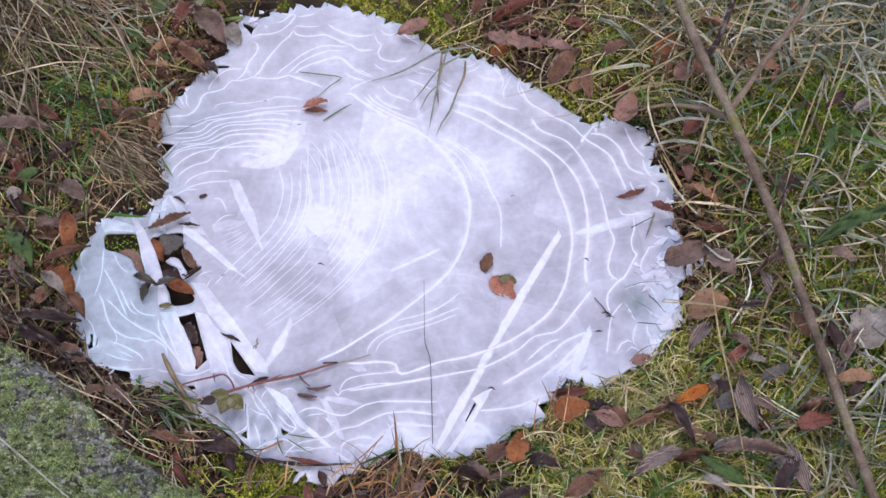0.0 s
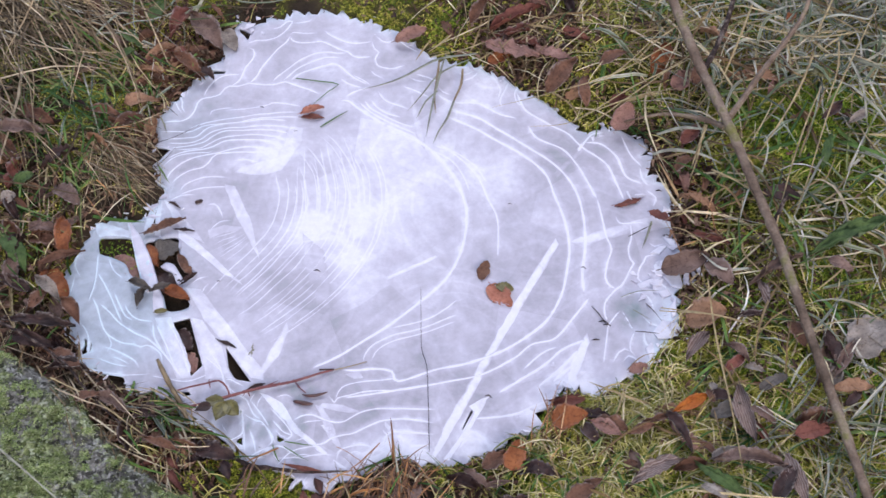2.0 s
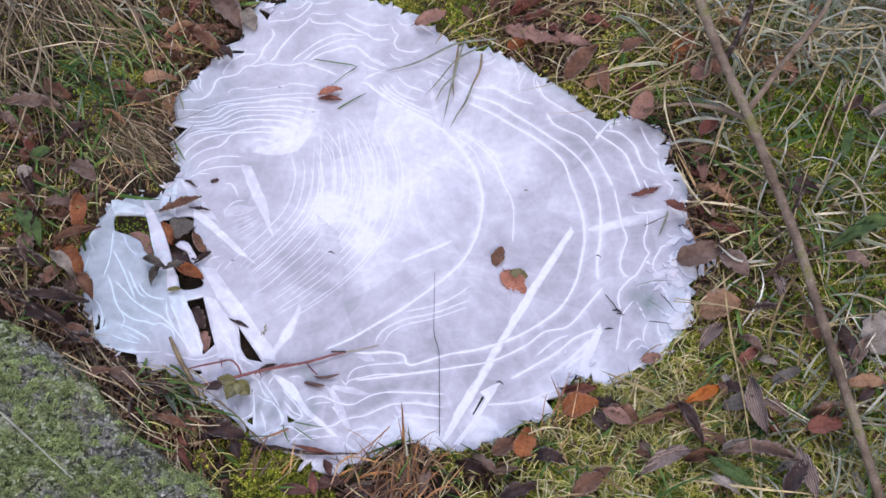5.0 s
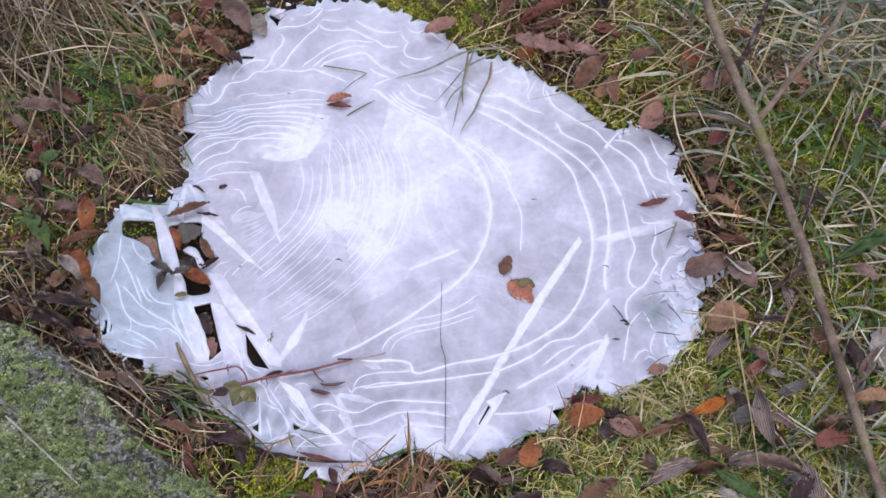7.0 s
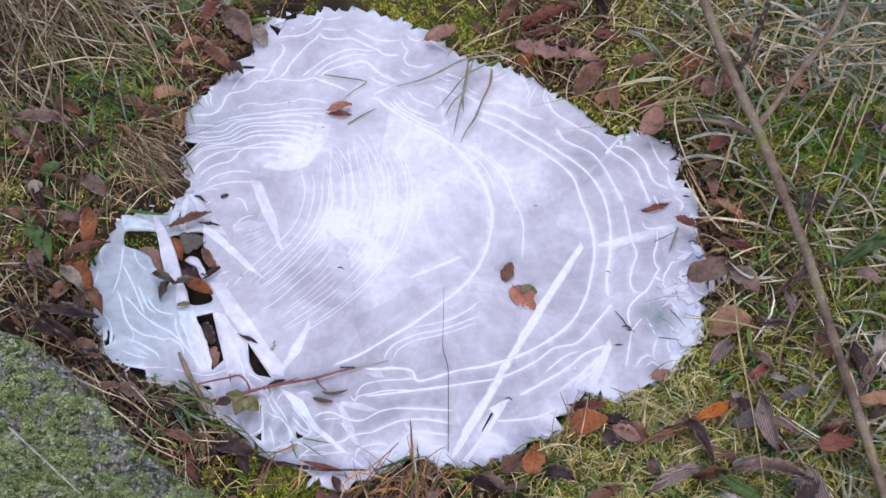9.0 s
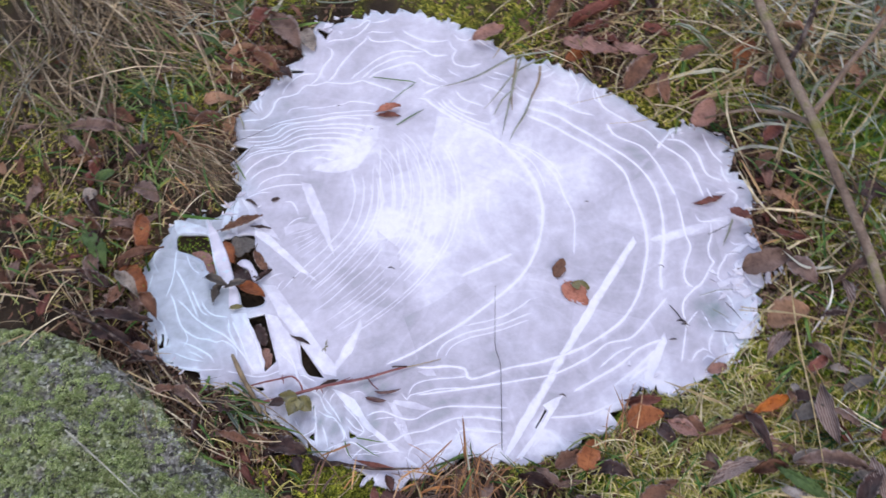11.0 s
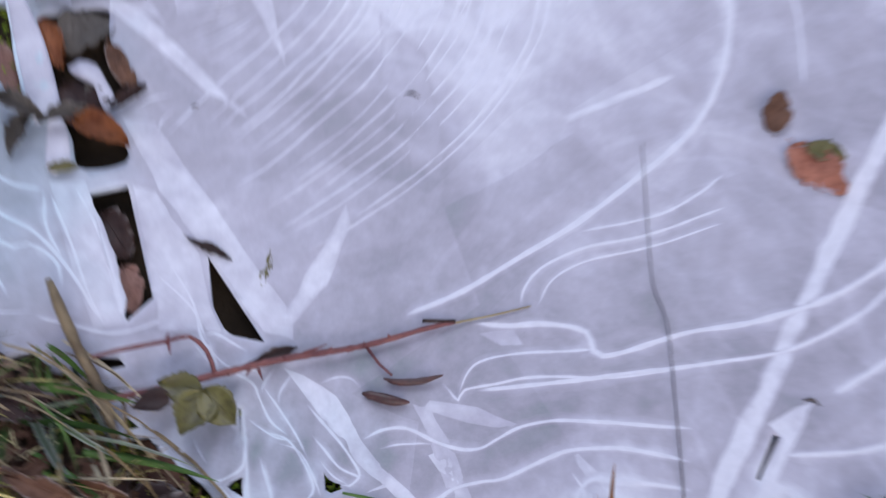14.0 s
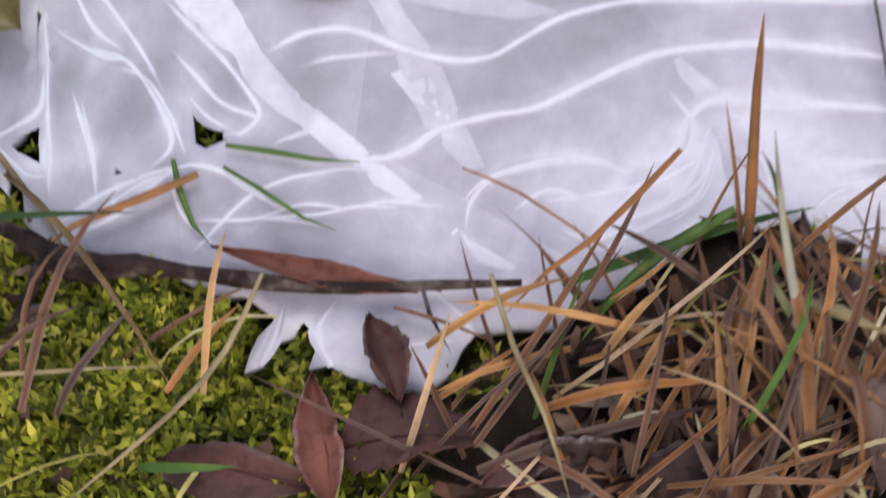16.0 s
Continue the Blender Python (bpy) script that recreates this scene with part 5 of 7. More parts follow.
leaves([
    ("green", "lance", [(302, 9), (395, 52)], 0.14),
    ("green", "lance", [(340, 149), (327, 102)], 0.2),
    ("red", "oval", [(172, 68), (191, 56)], 0.5),
    ("brown", "lance", [(104, -205), (121, -194)], 0.5),
    ("orange", "egg", [(54, -185), (58, -158)], 0.68),
    ("brown", "egg", [(29, -183), (49, -171)], 0.6),
    ("dark", "lance", [(1, -193), (31, -205)], 0.32),
    ("purple", "lance", [(14, -184), (35, -203)], 0.3),
    ("purple", "lance", [(30, -199), (52, -193)], 0.3),
    ("brown", "lance", [(-219, -168), (-194, -175)], 0.36),
    ("dark", "egg", [(-197, -177), (-166, -183)], 0.5),
    ("dark", "oval", [(-175, -188), (-166, -204)], 0.5),
    ("brown", "lance", [(-240, -168), (-211, -179)], 0.3),
    ("red", "lance", [(83, -125), (113, -119)], 0.35),
    ("orange", "egg", [(84, -142), (113, -138)], 0.66),
    ("dark", "egg", [(108, -145), (122, -159)], 0.6),
    ("pink", "lance", [(114, -143), (139, -155)], 0.45),
])
leaves([
    ("brown", "oval", [(118, -142), (144, -149)], 0.45),
    ("brown", "lance", [(142, -153), (166, -146)], 0.34),
    ("brown", "lance", [(154, -144), (182, -134)], 0.28),
    ("bright", "lance", [(180, -133), (209, -115)], 0.34),
    ("brown", "oval", [(208, -114), (213, -126)], 0.5),
    ("grey", "oval", [(211, -108), (215, -119)], 0.5),
    ("dark", "oval", [(210, -117), (228, -123)], 0.5),
    ("slate", "oval", [(208, -139), (236, -132)], 0.48),
    ("striped", "lance", [(234, -110), (244, -162)], 0.32),
    ("purple", "oval", [(239, -131), (258, -145)], 0.5),
    ("pink", "lance", [(178, -139), (206, -171)], 0.26),
    ("dark", "lance", [(172, -136), (193, -173)], 0.28),
    ("brown", "oval", [(198, -161), (211, -172)], 0.4),
    ("grey", "egg", [(206, -175), (229, -165)], 0.5),
    ("purple", "lance", [(207, -179), (263, -180)], 0.26),
    ("striped", "lance", [(142, -199), (186, -179)], 0.3),
    ("grey", "oval", [(163, -180), (180, -174)], 0.5),
])
leaves([
    ("brown", "round", [(139, -185), (149, -181)], 0.8),
    ("striped", "lance", [(266, -168), (274, -213)], 0.34),
    ("dark", "oval", [(251, -213), (266, -181)], 0.42),
    ("green", "lance", [(194, -179), (232, -207)], 0.22),
    ("grey", "oval", [(197, -197), (216, -214)], 0.36),
    ("tan", "lance", [(306, -109), (341, -110)], 0.34),
    ("red", "oval", [(272, -155), (300, -146)], 0.5),
    ("slate", "oval", [(250, -114), (272, -100)], 0.42),
    ("dark", "oval", [(314, -126), (329, -114)], 0.4),
    ("grey", "egg", [(331, -80), (359, -47)], 0.75),
    ("dark", "oval", [(307, -59), (314, -96)], 0.4),
    ("purple", "lance", [(333, -67), (309, -101)], 0.28),
    ("tan", "egg", [(197, -45), (232, -41)], 0.78),
    ("striped", "lance", [(213, -61), (194, -91)], 0.4),
    ("brown", "egg", [(279, -52), (289, -75)], 0.6),
    ("dark", "lance", [(237, -46), (262, -46)], 0.32),
    ("purple", "egg", [(180, 9), (222, 17)], 0.5),
])
leaves([
    ("purple", "oval", [(218, 11), (238, -16)], 0.6),
    ("purple", "lance", [(249, -14), (299, 10)], 0.14),
    ("striped", "lance", [(256, -9), (264, -39)], 0.34),
    ("purple", "oval", [(317, 7), (337, -3)], 0.5),
    ("dark", "oval", [(271, 82), (304, 73)], 0.5),
    ("brown", "oval", [(195, 110), (215, 123)], 0.5),
    ("red", "oval", [(205, 136), (223, 158)], 0.5),
    ("brown", "oval", [(91, -216), (117, -202)], 0.5),
    ("purple", "lance", [(227, -71), (243, -89)], 0.4),
    ("red", "oval", [(224, -97), (239, -82)], 0.5),
    ("pink", "oval", [(148, -94), (163, -87)], 0.6),
])
# smaller litter lying between them: the larger ones each a thing, the rest one carpet
heap_v, heap_f, heap_m, heap_n, singles = [], [], [], 0, 0
tone_list = list(LEAVES)
for count, (c,), spread, tones, shapes in (
    (34, [(-326, -101)], 34, ("brown", "dark", "dark", "purple"), ("lance", "egg", "lance")),
    (26, [(-264, -146)], 30, ("brown", "dark", "purple", "dark"), ("lance", "lance", "lance")),
    (60, [(-380, 12)], 60, ("brown", "dark", "purple", "red", "brown"), ("lance", "egg", "oval")),
    (26, [(-287, 226)], 22, ("brown", "tan", "brown", "red"), ("lance", "lance", "oval")),
    (16, [(-306, 141)], 16, ("brown", "purple", "tan"), ("lance",)),
    (16, [(205, 91)], 20, ("brown", "dark", "red"), ("lance", "oval")),
    (34, [(-406, 126)], 60, ("brown", "purple", "dark", "tan"), ("lance", "oval")),
    (20, [(-294, 271)], 40, ("purple", "brown", "dark", "red"), ("lance", "egg")),
    (14, [(205, -153)], 75, ("purple", "brown", "dark", "grey", "red", "tan"), ("lance", "lance", "oval")),
    (10, [(291, -64)], 60, ("purple", "brown", "grey", "tan"), ("lance", "oval")),
    (22, [(97, 276)], 60, ("brown", "pink", "red", "dark"), ("lance", "egg")),
    (16, [(257, 191)], 60, ("brown", "pink", "tan"), ("oval", "egg")),
    (22, [(12, -197)], 45, ("dark", "purple", "brown", "red"), ("lance", "egg")),
    (16, [(-214, -165)], 30, ("dark", "brown", "red"), ("egg", "lance")),
):
    for _ in range(count):
        p = np.array(c) + rng.normal(0, spread, 2)
        a_, ln = rng.uniform(0, 2 * math.pi), rng.uniform(12, 40)
        q = p + ln * np.array((math.cos(a_), math.sin(a_)))
        both = np.array([p, q, (p + q) / 2])
        if inside(SHORE, both).any() or (inside(ROCK_LINE, both) & (away(ROCK_LINE, both) > 9)).any() or away(SHORE, both).min() < 3:
            continue
        tone = str(rng.choice(tones))
        ob = leaf(tone, str(rng.choice(shapes)), [tuple(p), tuple(q)], rng.uniform(0.16, 0.42), rng.uniform(2, 9), rng.uniform(0.3, 1.6), rng.uniform(-0.05, 0.22), crumple=rng.uniform(1.5, 3.5))
        singles += ln > 31
        if ln > 31 and singles <= 95:
            continue
        m_ = ob.matrix_basis
        heap_v += [m_ @ v.co for v in ob.data.vertices]
        heap_f += [tuple(k + heap_n for k in f.vertices) for f in ob.data.polygons]
        heap_m += [tone_list.index(tone)] * len(ob.data.polygons)
        heap_n += len(ob.data.vertices)
        for old in list(ob.children) + [ob]:
            bpy.data.objects.remove(old)
heap = mesh_ob("leaf_litter", heap_v, heap_f, LEAVES[tone_list[0]])
for tone in tone_list[1:]:
    heap.data.materials.append(LEAVES[tone])
heap.data.polygons.foreach_set("material_index", heap_m)
tagged(heap, "carpet of small curled brown leaves among the moss", "leaf litter", kind="stuff")
# big wet leaves at the near shore
leaf("maroon", "spoon", [(-107, -223), (-133, -219)], 0.34, 6, 0.35, 0.06, crumple=0.6)
leaf("red", "lance", [(-104, -227), (-110, -204)], 0.30, 9, 0.6, 0.08, crumple=0.8)
leaf("maroon", "lance", [(-96, -209), (-103, -193)], 0.42, 8, 0.7, 0.08)
leaf("maroon", "egg", [(-105, -216), (-82, -214)], 0.66, 5, 0.25, 0.1, crumple=1.2)
leaf("maroon", "lance", [(-83, -221), (-68, -213)], 0.36, 5, 0.4, 0.1)
leaf("dark", "egg", [(-32, -190), (-21, -178)], 0.7, 4, 0.3, 0.1)
leaf("purple", "lance", [(-25, -221), (-18, -197)], 0.34, 6, 0.4, 0.1)
leaf("purple", "lance", [(-163, -200), (-156, -193)], 0.4, 4, 0.4, 0.1)
leaf("dark", "lance", [(-69, -199), (-49, -194)], 0.3, 2, 0.4, 0.1)
leaf("dark", "egg", [(-78, -222), (-60, -214)], 0.6, 4, 0.3, 0.1)
leaf("dark", "egg", [(-58, -223), (-41, -216)], 0.6, 4, 0.3, 0.1)
leaf("brown", "lance", [(-47, -210), (-29, -203)], 0.4, 4, 0.4, 0.1)
leaf("dark", "lance", [(-238, -15), (-226, -5)], 0.2, 2, 0.5, 0.1, "ice", 0)
# leaves frozen into the ice, and those in the open holes
leaf("salmon", "egg", [(32, -9), (50, -31)], 0.62, 0.8, 0.1, 0.02, "ice", 0, teeth=0.04)
leaf("olive", "oval", [(37, -10), (52, -15)], 0.6, 1.4, 0.1, 0.02, "ice", 0)
leaf("brown", "oval", [(25, -5), (29, 15)], 0.55, 1.0, 0.2, 0.04, "ice", 0)
leaf("salmon", "lance", [(-154, 176), (-131, 183)], 0.4, 1.5, 0.5, 0.04, "ice", 1)
leaf("red", "lance", [(-153, 173), (-130, 171)], 0.28, 1.0, 0.3, 0.04, "ice", 0)
leaf("red", "lance", [(-94, -188), (-130, -182)], 0.13, 2.4, 0.6, 0.02, "ice", 0, crumple=0.3, frost=0.15)
leaf("red", "lance", [(82, -119), (112, -115)], 0.3, 1.6, 0.3, 0.05, "ice", 0)
leaf("grey", "egg", [(-244, 280), (-226, 255)], 0.6, 2, 0.2, 0.05, "ice", 0)
leaf("red", "lance", [(142, 78), (167, 86)], 0.26, 1.2, 0.2, 0.03, "ice", 0)
leaf("orange", "oval", [(-251, -25), (-227, -33)], 0.5, 2.0, 0.5, 0.06, "ice", 0)
leaf("olive", "oval", [(-256, -47), (-245, -44)], 0.45, 1.6, 0.3, 0.05, "ice", 0)
leaf("pink", "oval", [(-305, 12), (-277, -10)], 0.5, 1, 0.2, 0.05, "wet soil", -7)
leaf("orange", "lance", [(-273, 23), (-263, 3)], 0.45, 1, 0.3, 0.05, "wet soil", -6)
leaf("pink", "egg", [(-222, -82), (-213, -100)], 0.7, 1, 0.2, 0.05, "wet soil", -7)
leaf("dark", "egg", [(-234, -60), (-220, -78)], 0.7, 1, 0.2, 0.05, "wet soil", -7)
leaf("dark", "egg", [(-260, -3), (-236, -26)], 0.6, 1, 0.3, 0.1, "wet soil", -7)
leaf("slate", "round", [(-266, 16), (-244, 25)], 0.85, 0.6, 0.15, 0.02, "wet soil", -3, frost=0.0)
leaf("brown", "lance", [(-245, 15), (-228, -8)], 0.34, 1.0, 0.3, 0.03, "ice", 0)
leaf("pink", "egg", [(-306, 10), (-279, -2)], 0.7, 0.5, 0.3, 0.04, "wet soil", -8)
leaf("orange", "lance", [(-277, 26), (-264, 2)], 0.42, 0.8, 0.3, 0.04, "wet soil", -4)
leaf("slate", "lance", [(-284, -17), (-260, -25)], 0.34, 2.2, 1.2, 0.12, "ice", 0, teeth=0.12)
leaf("slate", "lance", [(-271, -42), (-266, -20)], 0.36, 2.2, 1.0, 0.1, "ice", 0)
leaf("slate", "lance", [(-264, -26), (-244, -20)], 0.3, 2.4, 1.2, 0.08, "ice", 0)
leaf("dark", "lance", [(-239, -18), (-225, -6)], 0.18, 1.6, 0.8, 0.05, "ice", 0)
leaf("slate", "egg", [(-250, -9), (-245, 2)], 0.5, -0.6, 0.3, 0.04, "wet soil", -2)
leaf("brown", "lance", [(-280, 35), (-243, 50)], 0.22, 2.6, 0.4, 0.05, "ice", 0)
leaf("dark", "lance", [(-263, 70), (-251, 64)], 0.22, 1.0, 0.4, 0.05, "ice", 0)
leaf("dark", "lance", [(-253, 41), (-234, 38)], 0.14, 1.2, 0.4, 0.05, "ice", 0)
leaf("dark", "round", [(-239, 70), (-232, 73)], 0.6, 0.6, 0.2, 0.04, "ice", 0)
leaf("dark", "lance", [(-167, -118), (-152, -111)], 0.3, 0.8, 0.4, 0.06, "ice", 0)
leaf("olive", "lance", [(-167, -74), (-167, -89)], 0.3, -0.2, 0.1, 0.02, "ice", 0)
leaf("dark", "lance", [(-198, -71), (-181, -79)], 0.18, 0.8, 0.2, 0.02, "ice", 0)
leaf("tan", "round", [(-213, -186), (-195, -175)], 0.8, 6, 0.2, 0.06)
leaf("dark", "egg", [(-201, -172), (-174, -175)], 0.6, 4, 0.3, 0.06)
leaf("brown", "egg", [(-221, -163), (-204, -168)], 0.6, 5, 0.3, 0.06)
leaf("brown", "lance", [(-202, -157), (-183, -165)], 0.5, 4, 0.3, 0.06)


# ---- stems, twigs and pods ----
branch = tube("twig_branch", [(193, 284, 70), (201, 260, 63.3), (219, 197, 56.7), (240, 135, 51.7), (256, 77, 47.2), (274, 9, 43.9), (288, -66, 41.7), (304, -144, 38.9), (319, -215, 34.4), (326, -248, 30)], [4.7, 4.6, 4.3, 4.1, 3.9, 3.5], BARK, sides=10)
tagged(branch, "long olive-brown bare branch lying over grass and moss", "branch")
tube("side_twig", [(240, 143, 44), (256, 165, 48.4), (271, 188, 52.8), (298, 226, 58), (317, 255, 64), (326, 278, 70)], [3.0, 2.6, 2.2], BARK, branch)
tube("side_twig", [(222, 197, 46), (236, 225, 48.7), (249, 257, 53.3), (258, 287, 60)], [2.8, 2.6, 2.2], DARK_BARK, branch)
tube("side_twig", [(239, 139, 42), (218, 158, 30), (189, 170, 20), (153, 165, 14)], [2.6, 2.1, 1.5, 0.9], BARK, branch)
tube("side_twig", [(272, 34, 40), (279, 49, 45), (285, 63, 48)], [2.6, 2.0, 1.6], DARK_BARK, branch)

stick = tube("dark_stick", [(-161, -184, 7), (-152, -187, 5.9), (-142, -187, 4.8), (-128, -188, 3.9), (-115, -189, 3.4), (-104, -189, 3.1), (-92, -188, 3), (-77, -187, 3)], [2.3, 2.2, 1.8, 1.5, 1.2, 1.0, 0.85, 0.7], DARK_BARK, sides=9, knots=0.3)
tagged(stick, "thin dark wet stick lying along the edge of the ice", "stick")
tube("side_shoot", [(*p, 5) for p in [(-166, -181), (-161, -183), (-152, -189), (-140, -188)]], [1.4, 1.8, 1.2, 0.5], DARK_BARK, stick)
tube("side_shoot", [(*p, 5) for p in [(-158, -186), (-159, -193), (-162, -200)]], [1.5, 1.1, 0.5], DARK_BARK, stick)
broken = tube("broken_stem", [(-243, -96, 9), (-237, -106, 9), (-228, -120, 8), (-218, -134, 7), (-209, -151, 6)], [1.5, 2.2, 2.3, 2.1, 1.5], OLD_STRAW, sides=8, knots=0.25)
tagged(broken, "broken dull hollow plant stem leaning over the ice edge", "stem")
wisp = tube("dry_stem", [(-28, -15, 1.5), (-26, -49, 1.7), (-24, -76, 1.8), (-19, -91, 2), (-16, -126, 2.4), (-13, -168, 3)], [0.16, 0.22, 0.30], DARK_BARK, sides=5)
tagged(wisp, "hair-thin dark stem lying over the ice", "stem")
twig = tube("red_twig", [(-389, -71, 34), (-364, -81, 29.2), (-339, -93, 24.4), (-313, -110, 19.6), (-290, -134, 16.4), (-258, -160, 14)], [1.5, 1.2, 0.8], DARK_BARK)
tagged(twig, "dark reddish twig lying between rock and ice", "twig")

bramble = tube("bramble_shoot", [(-221, -140, 6), (-206, -135, 5.2), (-183, -127, 5), (-158, -118, 4.5), (-129, -110, 3.7), (-107, -101, 2.8), (-96, -97, 2)], [1.0, 1.2, 1.3, 1.1, 0.8], RED_STEM, sides=9, knots=0.2, step=2.0)
tagged(bramble, "thorny red bramble shoot with olive leaves on the ice", "bramble")
tube("side_stem", [(-222, -124, 9), (-213, -120, 7.8), (-198, -115, 6.6), (-190, -112, 5.4), (-183, -117, 5), (-179, -125, 5)], [0.7, 0.8, 0.8], RED_STEM, bramble)
tube("side_stem", [(-127, -110, 3.5), (-122, -116, 3.5), (-117, -120, 3.5)], [0.6, 0.5], RED_STEM, bramble)
tube("pale_stem", [(-96, -97, 1.4), (-83, -93, 1.2), (-69, -88, 1)], [0.45, 0.3], STRAW, bramble)
tube("broken_tip", [(-108, -98, 3), (-96, -97, 2.5)], [0.8, 0.7], DARK_BARK, bramble)
for a_, b_ in ([(-167, -122, 5), (-168, -125, 5)], [(-164, -122, 5), (-162, -126, 5)], [(-141, -113, 4), (-139, -112, 6)], [(-198, -115, 6), (-197, -112, 8)], [(-197, -115, 6), (-196, -119, 4)], [(-149, -115, 5), (-141, -111, 6)], [(-128, -110, 4), (-128, -109, 6)], [(-119, -106, 4), (-120, -105, 5)], [(-135, -111, 4), (-133, -113, 4)], [(-174, -125, 5), (-174, -124, 7)], [(-179, -126, 5), (-180, -125, 7)], [(-155, -118, 5), (-156, -117, 7)]):
    tube("thorn", [a_, b_], [0.8, 0.15], RED_STEM, bramble, 5, 0.0)
for tone, ends, ratio in (("olive", [(-182, -132), (-187, -149)], 0.8), ("olive", [(-182, -132), (-168, -143)], 0.76), ("olive", [(-182, -132), (-198, -130)], 0.6), ("dark", [(-193, -134), (-205, -141)], 0.6)):
    leaf(tone, "ovate", ends, ratio * 1.08, 7, 0.25, 0.05, "ice", 0, "leaflet", 0.035, bramble, 0.35, 0.1)


def pod(line, radius, label):
    ob = tube("seed_pod", line, [radius * 0.25, radius * 0.85, radius, radius * 1.05, radius * 0.95, radius * 0.7, radius * 0.2], POD, sides=12, knots=0.10, step=0.8)
    return tagged(ob, label, "seed pod", "seed pods on the ice")


pod([(-127, -127, 2.2), (-121, -128, 2.2), (-115, -129, 2.2), (-110, -129, 2.2)], 1.9, "glossy dark brown seed pod lying on the ice")
pod([(-120, -121, 2.6), (-115, -122, 2.6), (-107, -121, 2.6), (-99, -118, 2.6)], 1.3, "glossy dark brown seed pod lying on the ice")


# ---- grass and straw ----
def blade(name, line, width, material, label, category="grass blade"):
    """One blade, folded along its middle, through 3D points in millimetres."""
    p = smooth_line(line, 6.0)
    n = len(p)
    t = np.gradient(p, axis=0)
    side = np.cross(t, (0, 0, 1.0))
    side /= np.maximum(np.linalg.norm(side, axis=1), 1e-6)[:, None]
    w = width * 0.5 * np.interp(np.linspace(0, 1, n), [0, 0.3, 0.8, 1], [0.7, 1, 0.6, 0.06])
    up = np.array((0, 0, 1.0)) * (w * 0.35)[:, None]
    rows = np.stack([p - side * w[:, None] + up, p, p + side * w[:, None] + up, p - (0, 0, 0.25)], 1).reshape(-1, 3) / 1000
    faces = []
    for i in range(n - 1):
        for j, k in ((0, 1), (1, 2), (2, 3), (3, 0)):
            faces.append((i * 4 + j, i * 4 + k, i * 4 + 4 + k, i * 4 + 4 + j))
    ob = mesh_ob(name, rows, faces, material)
    ob.data.attributes.new("margin", "FLOAT", "POINT").data.foreach_set("value", np.tile(np.array((1, 0, 1, 0), np.float32), n))
    return tagged(ob, label, category, "single blades of grass")


BLADES = []
BLADES += [
    ([(-163, 221, 1.5), (-137, 217, 2), (-120, 213, 3), (-130, 204, 2), (-145, 186, 1)], 1.5, GREEN, "bent green grass blade frozen on the ice"),
    ([(-133, 161, 1.2), (-120, 172, 1.6), (-108, 182, 1.2)], 1.8, GREEN, "short grass blade frozen on the ice"),
    ([(-40, -181, 4), (-41, -173, 14), (-42, -162, 26), (-43, -156, 38)], 2.0, BROWN_STRAW, "upright brown grass blade at the shore"),
    ([(-41, -180, 4), (-43, -171, 12), (-46, -162, 22)], 0.9, BROWN_STRAW, "thin brown grass stalk at the shore"),
    ([(-31, -212, 6), (-34, -200, 14), (-38, -183, 22), (-40, -170, 28)], 1.8, FROSTED, "grey-green grass blade at the shore"),
    ([(-130, -163, 2), (-122, -164, 2), (-114, -165, 1.5), (-106, -165, 1)], 1.3, GREEN, "green grass blade frozen on the ice"),
    ([(-130, -167, 1.6), (-123, -171, 1.6), (-115, -176, 1.4), (-109, -178, 1)], 0.9, GREEN, "thin grass blade frozen on the ice"),
]
BLADES += [
    ([(-139, -166, 2), (-137, -172, 2), (-134, -178, 1.5), (-131, -181, 1.2)], 1.2, GREEN, "green grass blade on the ice"),
    ([(-134, -169, 2.5), (-143, -174, 3), (-154, -180, 4), (-159, -186, 6)], 2.0, BROWN_STRAW, "brown grass blade on the ice edge"),
    ([(-88, -166, 2), (-78, -172, 6), (-67, -181, 10), (-55, -189, 12)], 0.6, BROWN_STRAW, "thin brown grass stalk over the ice"),
    ([(-52, -167, 14), (-59, -175, 13), (-66, -182, 11), (-73, -187, 9), (-80, -194, 6)], 1.3, BROWN_STRAW, "orange-brown grass blade over the ice"),
    ([(-42, -174, 6), (-54, -182, 7), (-63, -191, 6), (-67, -197, 5)], 2.4, GREEN, "green grass blade over the ice edge"),
    ([(-82, -188, 10), (-78, -201, 14), (-73, -212, 16), (-69, -225, 18)], 1.0, STRAW, "pale dry grass stalk over brown straw"),
    ([(-120, -188, 6), (-123, -203, 12), (-130, -214, 14), (-145, -229, 14)], 1.1, STRAW, "pale dry grass stalk over moss"),
]
